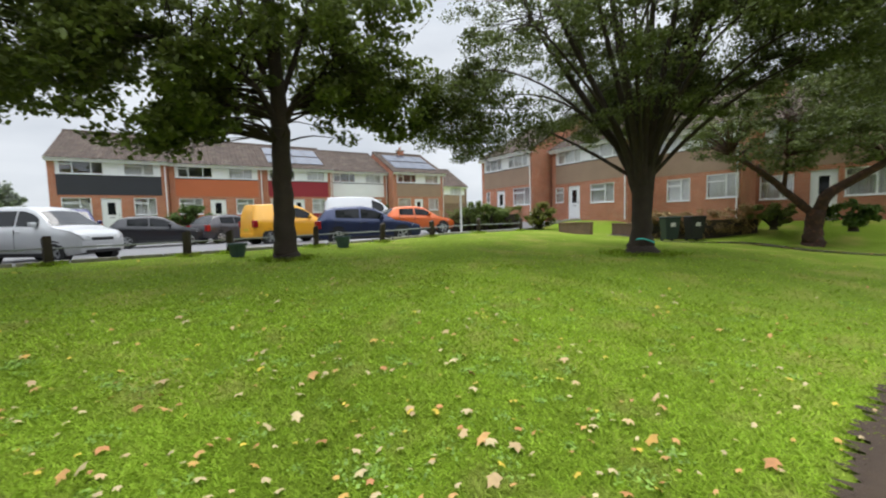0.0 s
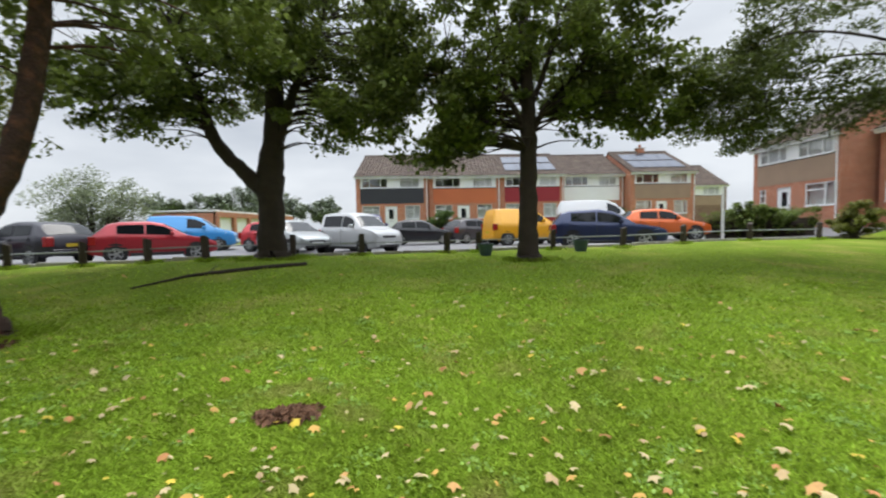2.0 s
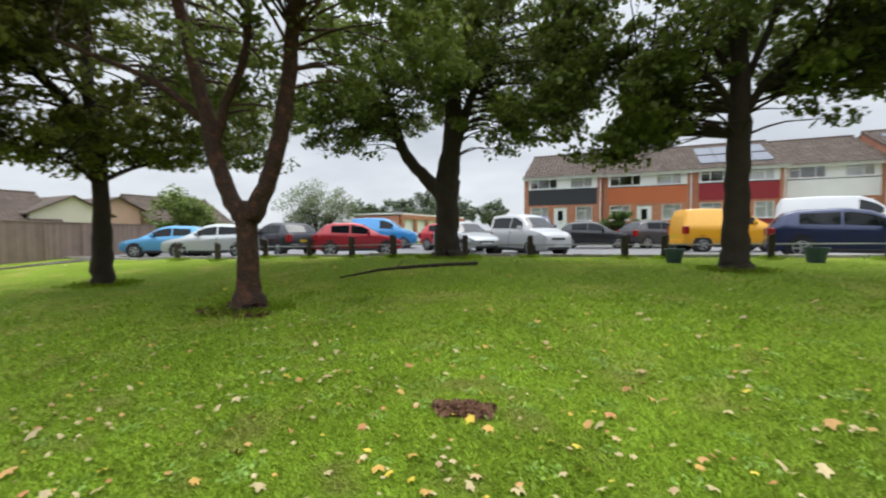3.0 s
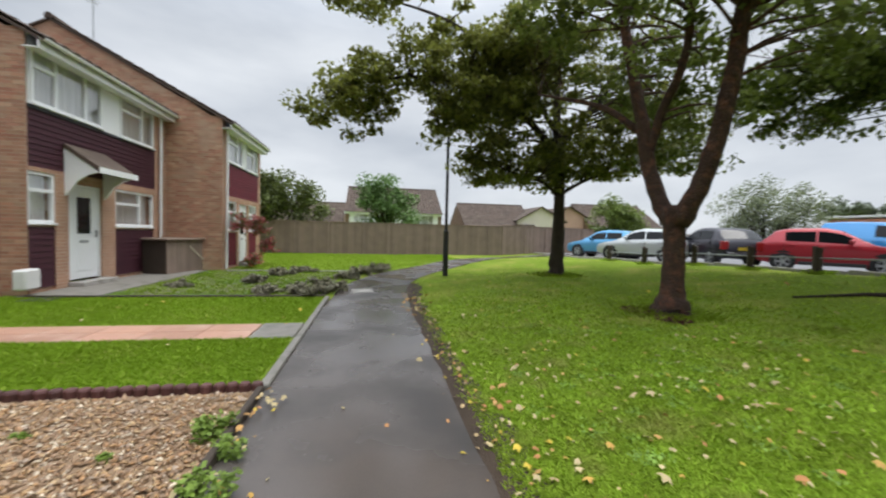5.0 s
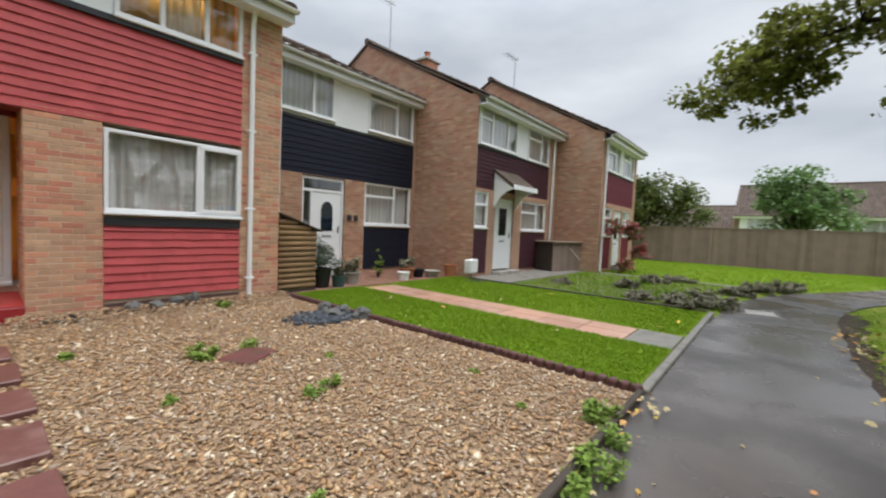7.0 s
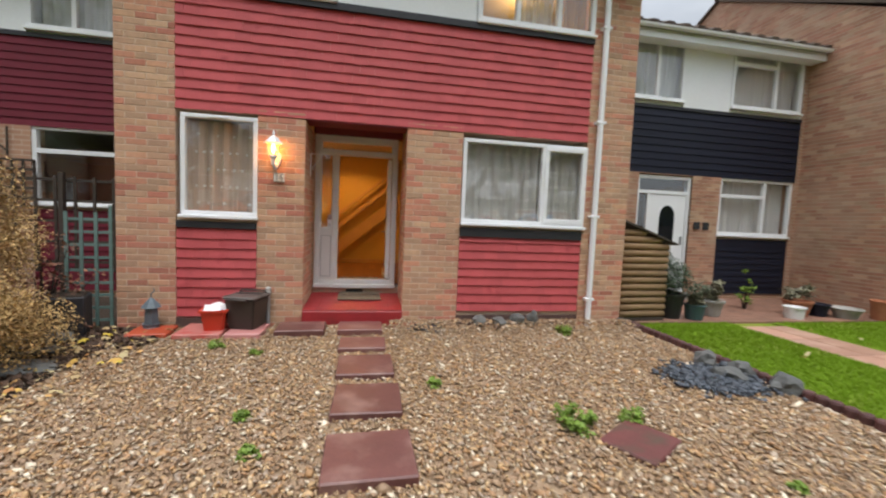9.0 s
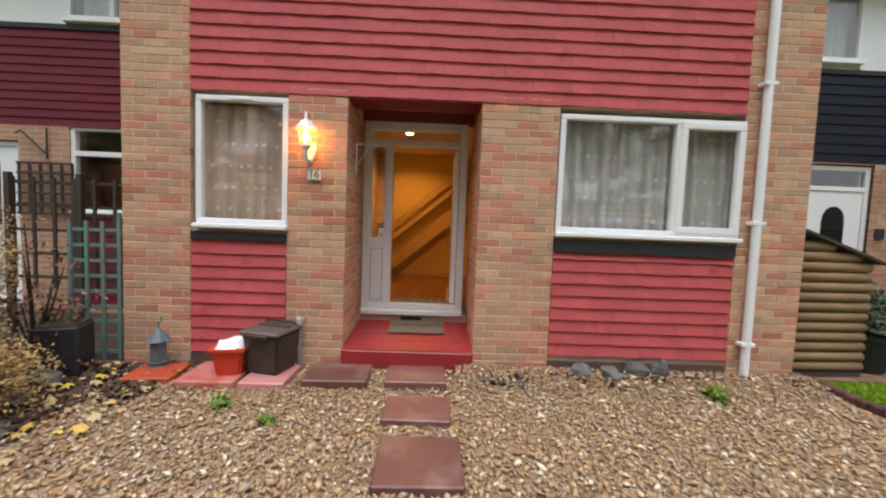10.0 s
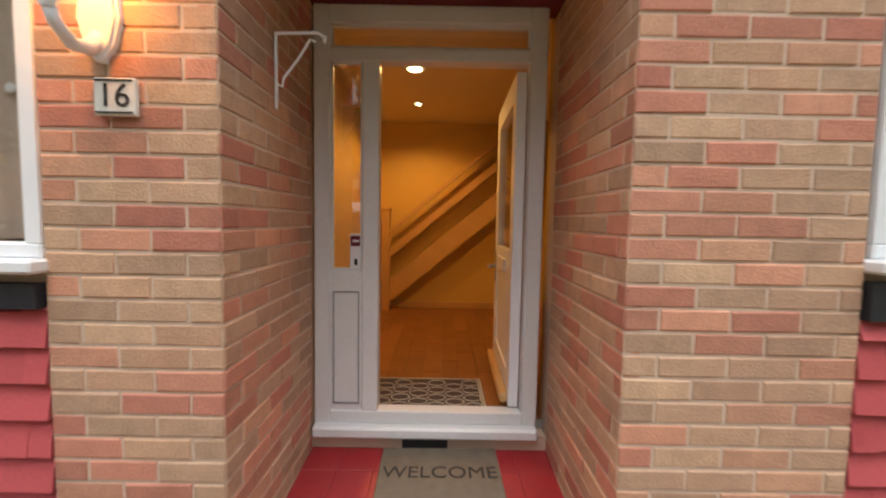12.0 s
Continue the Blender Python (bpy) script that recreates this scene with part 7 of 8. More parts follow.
def hedge(label, pts, h, w, material, seed):
    """A clipped hedge along a line."""
    r = np.random.RandomState(seed)
    a, b = np.array(pts[0]), np.array(pts[1])
    L = np.linalg.norm(b - a)
    n = int(L * h * 34)
    u = r.uniform(0, 1, n)
    side = np.array([-(b - a)[1], (b - a)[0]]) / L
    q = a + (b - a) * u[:, None] + side * r.uniform(-w / 2, w / 2, n)[:, None]
    z = np.array([H(x, y) for x, y in q]) + r.uniform(0.05, h, n)
    t = thing("hedge", label, "hedge", (0, 0, 0))
    foliage("foliage", r, np.column_stack([q, z]), np.full(n, 0.17), 60, 0.075, material, t, 0.9, 0.0)
    m = (a + b) / 2
    part("woody_core", cube(-L / 2 + 0.1, L / 2 - 0.1, -w * 0.2, w * 0.2, -0.1, h * 0.7), M_WOODDARK, t).matrix_basis = pose(m[0], m[1], H(m[0], m[1]), 0, 0, math.degrees(math.atan2((b - a)[1], (b - a)[0])))


hedge("dark clipped hedge with reddish leaves by the green", ((-12.6, -19.8), (-16.2, -17.6)), 1.25, 0.8, M_LEAF, 131)
hedge("browning clipped hedge before the brick houses", ((-17.6, -10.8), (-20.0, -7.2)), 1.15, 0.7, M_HEDGEBR, 132)


# ---- houses across the green and beside it ----
M_ORCLAD = mat("orange_cladding", (0.50, 0.135, 0.05), 0.7, 0.1, 1, 40, 0.1)
M_REDCLAD = mat("dark_red_cladding", (0.27, 0.02, 0.03), 0.7, 0.1, 1, 40, 0.1)
M_SLATECLAD = mat("charcoal_cladding", (0.028, 0.03, 0.036), 0.6, 0.1, 1, 40, 0.1)
M_BUFF = mat("buff_hung_tile", (0.31, 0.215, 0.15), 0.8, 0.15, 1.5, 40, 0.2)
FR = [(0.5, 1.9, 1.1, 2.2), (4.0, 5.2, 1.1, 2.2)]
FU = [(0.5, 2.6, 3.65, 4.55), (3.6, 5.2, 3.65, 4.55)]
for x, y, w, label, cl, z, sol in ((7.4, -32.6, 5.9, "brick house with charcoal panels and white upper windows", M_SLATECLAD, 1.15, False), (1.45, -33.0, 5.9, "brick house with bright orange panels", M_ORCLAD, 1.15, False), (-4.5, -33.3, 5.3, "brick house with dark red panels and solar roof", M_REDCLAD, 1.2, True), (-9.85, -34.6, 5.5, "brick house with white panels", M_WHITEPANEL, 1.3, False), (-15.4, -33.4, 5.4, "brick house with buff panels and a solar roof", M_BUFF, 1.3, True)):
    s = w / 5.9
    ob = terrace_house("terraced_house", label, pose(x, y, z, 0, 0, 180), w, [(a * s, b * s, c, d) for a, b, c, d in FR], [(a * s, b * s, c, d, 0) if k == 0 else (a * s, b * s, c, d) for k, (a, b, c, d) in enumerate(FU)], (2.35 * s, 3.35 * s, "pane"), cl, "flat", brick=M_BRICKRED, piers=(0.35, 0.35), base=0.6, solar=sol, pipe=w - 0.12, rise=2.3)
    if label.endswith("a solar roof"):
        chimney(ob, 3.0, 4.6, 7.3)
for x, y, w, label, z, wins, dr in (
        (-18.5, -24.2, 5.3, "brown brick house with buff tiles beside the green", 1.2, [(0.5, 0.95, 1.35, 2.15), (3.45, 5.15, 1.05, 2.2)], (1.7, 2.6, "pane")),
        (-20.0, -18.6, 5.4, "brown brick house with white door and buff tiles", 1.12, [(0.25, 0.95, 1.2, 2.15), (2.95, 4.55, 1.05, 2.15)], (1.3, 2.2, "pane")),
        (-21.5, -13.0, 4.5, "brown brick house with wide white windows", 1.05, [(1.05, 2.25, 1.0, 2.15), (3.0, 4.4, 1.05, 2.2)], None),
        (-23.0, -8.5, 6.0, "red brick house with white windows beside the green", 0.95, [(0.15, 1.45, 1.0, 2.1), (3.1, 4.6, 1.0, 2.15)], (2.0, 2.9, "pane"))):
    terrace_house("terraced_house", label, pose(x, y, z, 0, 0, 90), w, [(*q, "nopanel") for q in wins], [(0.5, 2.3, 3.6, 4.5), (3.0, w - 0.4, 3.6, 4.5)], dr, M_BUFF, "flat", brick=M_BRICKRED, piers=(0.3, 0.3), base=0.8, pipe=w - 0.15)
# roofs beyond the fence and a gable between the rows
for x, y, z, rz, w, label in ((46, 13, -2.6, -90, 9.5, "brown-roofed house beyond the fence"), (39, 2.7, -1.35, -90, 9.2, "dark-roofed house beyond the fence"), (41, -9.4, -2.5, -90, 7.8, "low brown-roofed house beyond the fence"), (42, -24.2, -2.0, -90, 9, "brown-roofed house beyond the parked cars"), (-24, -44, 1.2, 180, 7, "brick house far behind the corner")):
    terrace_house("far_house", label, pose(x, y, z, 0, 0, rz), w, [(1, 2.4, 1.1, 2.2)], [(0.8, 2.6, 3.5, 4.5), (w - 2.6, w - 0.8, 3.5, 4.5)], None, M_BUFF, "flat", brick=M_BRICKDULL, depth=9, rise=2.6)
M_CREAMW = mat("cream_render", (0.62, 0.56, 0.49), 0.8, 0.06, 1, 30, 0.1)
M_PINKW = mat("pinkish_brick_gable", (0.48, 0.31, 0.24), 0.85, 0.12, 1, 40, 0.2)
for x, y, w, top, wm_, label in ((41.5, -18.0, 5.4, 4.45, M_CREAMW, "cream gabled bungalow beyond the fence"), (43.5, -22.3, 5.6, 4.75, M_PINKW, "pinkish gabled bungalow beyond the fence")):
    g = thing("bungalow", label, "house", (x, y, 0), 0)
    e = top - 1.45
    gable(g, "gable_wall", 0, 0.2, [(-w / 2, -0.5), (w / 2, -0.5), (w / 2, e), (0, top), (-w / 2, e)], wm_)
    for sd in (-1, 1):
        rb = bmesh.new()
        v = [rb.verts.new((vx, sd * vy, vz)) for dz in (0, -0.12) for vx, vy, vz in ((-0.3, 0, top + 0.1 + dz), (8, 0, top + 0.1 + dz), (8, w / 2 + 0.3, e - 0.06 + dz), (-0.3, w / 2 + 0.3, e - 0.06 + dz))]
        for f in ((0, 1, 2, 3), (7, 6, 5, 4), (0, 3, 7, 4), (1, 5, 6, 2), (3, 2, 6, 7), (0, 4, 5, 1)):
            rb.faces.new([v[i] for i in f])
        part("roof_slope", rb, M_ROOF, g)
    part("body", cube(0.2, 7.8, -w / 2, w / 2, -0.5, e), wm_, g)

# garages
for k in range(6):
    y = -31 - k * 2.6
    g = thing("garage", "brick lock-up garage with a white up-and-over door", "garage", (18.0, y, H(18, y)), 0, group="lock-up garages")
    part("garage_wall", cells(bmesh.new(), -2.6, 0, -0.2, 2.5, 0, 0.2, [(-2.4, -0.2, -0.2, 2.1)]), M_BRICKRED, g).matrix_basis = pose(0, 0, 0, 0, 0, 90)
    part("body", cube(0.2, 5, -2.6, 0, -0.2, 2.4), M_BRICKRED, g)
    part("flat_roof", cube(-0.15, 5.2, -2.6, 0.0, 2.5, 2.65, 0.02), M_UPVCOLD, g)
    d = part("garage_door", cube(0.06, 0.1, -2.4, -0.2, 0.02, 2.1), M_UPVC, g)
    for j in range(6):
        part("rib", cube(0.045, 0.06, -2.34 + j * 0.36, -2.14 + j * 0.36, 0.1, 2.02), M_UPVC, d)

# close-board fence across the end of the green
def fence_run(x0, y0, x1, y1, h=1.8, label="weathered brown close-board timber fence"):
    L = math.hypot(x1 - x0, y1 - y0)
    f = thing("fence", label, "fence", (x0, y0, H(x0, y0)), math.degrees(math.atan2(y1 - y0, x1 - x0)), group="fences")
    n = int(L / 0.16)
    bm = cube(0, 0.165, -0.012, 0.012, 0, h)
    me = finish("board", bm, M_FENCE)
    for i in range(n):
        piece("board", me, f, (i * L / n, 0.008 * (i % 2), 0.03 + 0.012 * math.sin(i * 2.3)), 0, 0, 0)
    for i in range(int(L / 1.9) + 1):
        part("post", cube(i * 1.9 - 0.05, i * 1.9 + 0.05, -0.06, 0.05, 0, h + 0.06, 0.008), M_FENCE, f)
    part("capping", cube(0, L, -0.04, 0.05, h + 0.02, h + 0.06), M_FENCE, f)


fence_run(24.0, 14.0, 23.9, -7.8)
fence_run(23.9, -7.8, 27.5, -16.0)
fence_run(27.5, -16.0, 26.0, -27.0, 1.5)

# low post and rail along the car park
POSTS = ((15.6, -9.75), (13.6, -9.9), (11.6, -10.2), (9.75, -10.3), (8.2, -10.5), (6.6, -10.4), (4.7, -11.4), (2.9, -12.3), (0.26, -12.5), (-0.76, -12.75), (-3.15, -12.75), (-5.4, -12.75), (-8.0, -13.8), (-10.84, -14.5), (-13.84, -15.0))
rf = thing("knee_rail_fence", "low dark timber posts with a thin metal rail", "fence", (0, 0, 0))
for i, (x, y) in enumerate(POSTS):
    bm = cube(-0.075, 0.075, -0.075, 0.075, -0.1, 0.66, 0.012)
    for v in bm.verts:
        if v.co.z > 0.6:
            v.co.z += 0.03 * (v.co.x / 0.075)
    o = part("post", bm, M_WOODDARK, rf)
    o.matrix_basis = pose(x, y, H(x, y), random.uniform(-3, 3), random.uniform(-3, 3), 17 * i)
for (a, b), (c, d) in zip(POSTS, POSTS[1:]):
    part("rail", tube(bmesh.new(), [(a, b, H(a, b) + 0.40), (c, d, H(c, d) + 0.40)], [0.022, 0.022], 6), M_GREY, rf)

# lamp post
lpst = thing("street_lamp", "slim black steel lamp post beside the footpath", "street lamp", (12.4, -2.15, 0.0))
part("base_column", tube(bmesh.new(), [(0, 0, -0.1), (0, 0, 1.35)], [0.085, 0.08], 14), M_BLACKPL, lpst)
part("collar", lathe(bmesh.new(), [(0.088, 1.33), (0.09, 1.38), (0.05, 1.44)], 14), M_BLACKPL, lpst)
part("pole", tube(bmesh.new(), [(0, 0, 1.4), (0, 0, 5.6)], [0.048, 0.04], 12), M_BLACKPL, lpst)
part("lamp_head", lathe(bmesh.new(), [(0.05, 5.55), (0.16, 5.7), (0.17, 5.9), (0.05, 6.0)], 12), M_GREY, lpst)
pole = solo("sign_pole", tube(bmesh.new(), [(0, 0, 0), (0, 0, 2.3)], [0.06, 0.05], 8), M_UPVCOLD, "pale grey pole beside the hedge", "pole", (-11.6, -17.0, H(-11.6, -17)))
mast = solo("tall_mast", tube(bmesh.new(), [(0, 0, 0), (0, 0, 9)], [0.09, 0.05], 8), M_GREY, "thin grey lighting mast far behind", "mast", (9.5, -50, 0.5))

# wheelie bins, garden wall, small planters
for x, y, c, l in ((-17.1, -9.35, mat("dark_green_bin", (0.018, 0.04, 0.03), 0.5, 0.1), "dark green wheelie bin by the hedge"), (-17.9, -8.75, M_BLACKPL, "black wheelie bin by the hedge")):
    b = thing("wheelie_bin", l, "bin", (x, y, H(x, y)), 60, group="wheelie bins")
    w = bmesh.new()
    vs = [w.verts.new((sx * a, sy * a2, z)) for z, a, a2 in ((0.08, 0.2, 0.24), (0.95, 0.27, 0.32)) for sx, sy in ((-1, -1), (1, -1), (1, 1), (-1, 1))]
    for f in ((3, 2, 1, 0), (4, 5, 6, 7), (0, 1, 5, 4), (1, 2, 6, 5), (2, 3, 7, 6), (3, 0, 4, 7)):
        w.faces.new([vs[i] for i in f])
    bmesh.ops.bevel(w, geom=list(w.edges), offset=0.02, segments=2, affect="EDGES")
    part("body", w, c, b)
    part("lid", cube(-0.29, 0.31, -0.34, 0.34, 0.95, 1.05, 0.03), c, b)
    part("label_plate", cube(0.235, 0.262, -0.1, 0.1, 0.62, 0.78), M_UPVCOLD, b)
    for s in (-0.24, 0.2):
        part("wheel", tube(bmesh.new(), [(-0.2, s, 0.1), (-0.2, s + 0.05, 0.1)], [0.1, 0.1], 14), M_TYRE, b)
for x0, y0, x1, y1 in ((-15.8, -14.2, -16.1, -12.5), (-16.3, -11.5, -16.6, -10.2)):
    g = thing("garden_wall", "low brown brick garden wall before the houses", "wall", (x0, y0, H((x0 + x1) / 2, (y0 + y1) / 2) - 0.1), math.degrees(math.atan2(y1 - y0, x1 - x0)), group="garden walls")
    L = math.hypot(x1 - x0, y1 - y0)
    part("wall", cube(0, L, -0.11, 0.11, -0.2, 0.62), M_BRICKDULL, g)
    part("coping", cube(-0.03, L + 0.03, -0.14, 0.14, 0.62, 0.67, 0.01), M_BRICKDULL, g)
for x, y in ((-0.85, -11.5), (-3.75, -11.9)):
    t = thing("tub_planter", "teal plastic tub planter at the green's edge", "planter", (x, y, H(x, y)), 10, group="tub planters")
    part("tub", lathe(bmesh.new(), [(0.16, 0), (0.22, 0.30), (0.25, 0.30), (0.25, 0.35), (0.21, 0.35), (0.20, 0.32)], 14), M_TEAL, t)
    part("soil", lathe(bmesh.new(), [(0.20, 0.31), (0.1, 0.33)], 12), M_SOIL, t)


# ---- parked vehicles ----
def paint(name, c, metal=0.1):
    return mat(name, c, 0.32, 0.03, 0.8, 30, 0.0, metal=metal, coat=0.25)


def lathe_y(bm, x, y, z, r, s):
    """A wheel rim: dished disc with five spokes, facing along y."""
    n = 20
    rings = [(r, 0.0), (r * 0.9, 0.006), (r * 0.86, -0.03), (r * 0.2, -0.02), (r * 0.16, 0.005)]
    vs = [[bm.verts.new((x + q * math.cos(2 * math.pi * k / n), y + s * d, z + q * math.sin(2 * math.pi * k / n))) for k in range(n)] for q, d in rings]
    for a, b in zip(vs, vs[1:]):
        for k in range(n):
            bm.faces.new((a[k], a[(k + 1) % n], b[(k + 1) % n], b[k]))
    bm.faces.new(vs[-1])
    for k in range(5):
        a = 2 * math.pi * k / 5
        bx(bm, r * 0.15, r * 0.88, -0.012, 0.012, -0.03, 0.03, 0, Matrix.Translation((x, y, z)) @ Matrix.Rotation(-a, 4, "Y"))
    return bm


CARS = {
    # roofline, beltline (bonnet, sills of the windows, tail), windscreen span, rear screen span, side glass cuts, length, width, wheel places, wheel radius
    "hatch": ([(0, 0.60), (0.08, 0.70), (0.35, 0.80), (0.98, 0.93), (1.78, 1.40), (2.2, 1.48), (3.1, 1.45), (3.45, 1.36), (3.82, 1.0), (3.92, 0.86), (3.95, 0.62)],
              [(0, 0.60), (0.08, 0.70), (0.35, 0.80), (0.98, 0.92), (2.4, 0.97), (3.5, 1.02), (3.85, 0.96), (3.92, 0.84), (3.95, 0.62)], (1.05, 1.72), (3.42, 3.80), (1.45, 2.35, 3.2), 3.95, 1.72, (0.76, 3.22), 0.31),
    "estate": ([(0, 0.62), (0.08, 0.74), (0.4, 0.84), (1.15, 0.97), (2.0, 1.47), (2.5, 1.56), (3.6, 1.52), (3.95, 1.42), (4.25, 1.05), (4.33, 0.9), (4.36, 0.62)],
               [(0, 0.62), (0.08, 0.74), (0.4, 0.84), (1.15, 0.96), (2.6, 1.02), (3.9, 1.08), (4.25, 1.0), (4.33, 0.88), (4.36, 0.62)], (1.24, 1.94), (3.92, 4.22), (1.62, 2.62, 3.62), 4.36, 1.78, (0.86, 3.52), 0.34),
    "van": ([(0, 0.72), (0.06, 0.86), (0.3, 1.0), (0.85, 1.12), (1.62, 1.68), (2.0, 1.81), (3.2, 1.84), (3.95, 1.80), (4.08, 1.5), (4.12, 1.1), (4.14, 0.7)],
            [(0, 0.72), (0.06, 0.86), (0.3, 1.0), (0.85, 1.11), (2.2, 1.14), (3.9, 1.16), (4.1, 1.08), (4.12, 0.98), (4.14, 0.7)], (0.95, 1.58), (3.97, 4.06), (1.35, 2.25, 3.7), 4.14, 1.80, (0.78, 3.42), 0.32),
    "big_van": ([(0, 0.8), (0.06, 0.95), (0.3, 1.12), (0.8, 1.26), (1.55, 2.0), (2.0, 2.22), (3.4, 2.28), (4.7, 2.24), (4.88, 1.9), (4.93, 1.2), (4.95, 0.8)],
                [(0, 0.8), (0.06, 0.95), (0.3, 1.12), (0.8, 1.25), (2.2, 1.30), (4.7, 1.32), (4.9, 1.25), (4.93, 1.05), (4.95, 0.8)], (0.9, 1.5), (4.72, 4.86), (1.3, 2.1, 4.3), 4.95, 1.98, (0.9, 4.0), 0.35)}
M_YPLATE = mat("yellow_plate", (0.6, 0.45, 0.03), 0.5, 0.03)


def car(kind, label, x, y, heading, pnt, panel=False, name="parked_car"):
    """A car with a rounded body; heading: degrees of the nose from +x."""
    roof, belt, (w0, w1), (r0, r1), cuts, L, W, (wf, wr), R = CARS[kind]
    c = thing(name, label, "van" if "van" in kind else "car", (x, y, H(x, y) + 0.02), heading + 180, group="parked vehicles")
    line = lambda pts, u: float(np.interp(u, [p[0] for p in pts], [p[1] for p in pts]))

    def section(u):
        """Half outline from the sill up over the roof, at u along the car."""
        e = min(u, L - u)
        w = W / 2 * (0.78 + 0.22 * min(1.0, e / 0.42) ** 0.5)
        zb, zr = line(belt, u), line(roof, u)
        up = max(0.0, zr - zb)
        wt = w - 0.04 - 0.30 * up
        bot = 0.22 + 0.10 * max(0.0, 1 - e / 0.5)
        rail = zr - 0.05 * min(1.0, up / 0.3)
        return [(w * 0.90, bot), (w * 0.985, bot + 0.10), (w, bot + (zb - bot) * 0.45), (w * 0.995, bot + (zb - bot) * 0.72), (w * 0.965, zb - 0.015), (w * 0.94 if up < 0.02 else w - 0.05, zb + 0.0), (wt, max(rail, zb + 0.004)), (wt * 0.84, zr + 0.008), (wt * 0.45, zr + 0.028), (0.0, zr + 0.035)]

    us = sorted({*np.linspace(0.0, L, 30).round(3), *[p[0] for p in roof], w0, w1, r0, r1, *cuts})
    us = [u for i, u in enumerate(us) if i == 0 or u - us[i - 1] > 0.012]
    bm = bmesh.new()
    rows = []
    for u in us:
        h = section(u)
        ring_ = [(-q, z) for q, z in h[:-1]] + [(q, z) for q, z in h[::-1]]
        rows.append([bm.verts.new((u - L / 2, q, z)) for q, z in ring_])
    for a, b in zip(rows, rows[1:]):
        for k in range(len(a) - 1):
            bm.faces.new((a[k], b[k], b[k + 1], a[k + 1]))
    bm.faces.new(rows[0])
    bm.faces.new(rows[-1][::-1])
    bd = part("body", bm, pnt, c, smooth=True)

    def glass(nm, u0, u1, lower, upper, sd):
        """A pane that follows the body from section point lower to upper; sd 0: across both sides."""
        g = bmesh.new()
        vs = []
        for u in np.linspace(u0, u1, 7):
            h = section(float(u))
            if sd:
                (qa, za), (qb, zb) = h[lower], h[upper]
                pts = [(sd * (qa + (qb - qa) * t + 0.012), za + (zb - za) * t) for t in (0.10, 0.5, 0.88)]
            else:
                pts = [(q * 0.93, z + 0.012) for q, z in ((-h[6][0], h[6][1]), (-h[7][0], h[7][1]), (-h[8][0], h[8][1]), (0, h[9][1]), (h[8][0], h[8][1]), (h[7][0], h[7][1]), (h[6][0], h[6][1]))]
            vs.append([g.verts.new((u - L / 2 + (-0.012 if nm == "windscreen" else 0.012 if nm == "rear_screen" else 0), q, z)) for q, z in pts])
        for a, b in zip(vs, vs[1:]):
            for k in range(len(a) - 1):
                g.faces.new((a[k], b[k], b[k + 1], a[k + 1]))
        part(nm, g, M_CARGLASS, c, smooth=True)

    glass("windscreen", w0, w1, 5, 6, 0)
    if not panel:
        glass("rear_screen", r0, r1, 5, 6, 0)
    spans = list(zip(cuts, cuts[1:])) if not panel else [(cuts[0], cuts[1])]
    for a, b in spans:
        for sd in (-1, 1):
            glass("side_window", a + 0.03, b - 0.03, 5, 6, sd)
    for wc in (wf, wr):
        for sy in (-1, 1):
            xx, yy = wc - L / 2, sy * (W / 2 - 0.005)
            part("wheel_arch", tube(bmesh.new(), [(xx, yy - sy * 0.25, R + 0.03), (xx, yy + sy * 0.004, R + 0.03)], [R * 1.17, R * 1.17], 24), M_TYRE, c)
            ty = part("wheel", tube(bmesh.new(), [(xx, yy - sy * 0.2, R), (xx, yy + sy * 0.01, R), (xx, yy + sy * 0.016, R)], [R, R, R * 0.93], 24), M_TYRE, c)
            part("rim", lathe_y(bmesh.new(), xx, yy + sy * 0.022, R, R * 0.68, sy), M_ALLOY, ty)
    n0 = line(belt, 0.06)
    for sy in (-1, 1):
        hb_ = bmesh.new()
        hv = [hb_.verts.new((px - L / 2, sy * py, pz)) for px, py, pz in ((0.0, W * 0.23, n0 - 0.13), (0.10, W * 0.43, n0 - 0.13), (0.46, W * 0.497, n0 + 0.02), (0.40, W * 0.485, n0 + 0.09), (0.10, W * 0.40, n0 + 0.02), (0.01, W * 0.24, n0 - 0.02))]
        hw = [hb_.verts.new((v.co.x + 0.09, v.co.y * 0.93, v.co.z)) for v in hv]
        hb_.faces.new(hv)
        hb_.faces.new(hw[::-1])
        for k in range(6):
            hb_.faces.new((hv[k], hw[k], hw[(k + 1) % 6], hv[(k + 1) % 6]))
        part("headlight", hb_, M_HEADL, c)
        tz = line(belt, L - 0.1) - 0.2
        part("tail_light", cube(L / 2 - 0.20, L / 2 + 0.004, sy * (W * 0.5 - 0.26), sy * (W * 0.5 - 0.035), tz - 0.12, tz + 0.2, 0.02), M_TAILL, c)
        part("door_mirror", cube(w0 + 0.42 - L / 2, w0 + 0.54 - L / 2, sy * (W / 2 - 0.05), sy * (W / 2 + 0.15), line(belt, w0) + 0.05, line(belt, w0) + 0.20, 0.03), pnt, c)
        for a, b in spans:
            part("door_handle", cube(b - 0.26 - L / 2, b - 0.09 - L / 2, sy * (W / 2 - 0.02), sy * (W / 2 + 0.022), line(belt, b) - 0.14, line(belt, b) - 0.11, 0.006), pnt, c)
            part("door_seam", cube(b - 0.012 - L / 2, b - L / 2, sy * (W / 2 - 0.03), sy * (W / 2 + 0.004), 0.40, line(belt, b) - 0.05), M_BLACKPL, c)
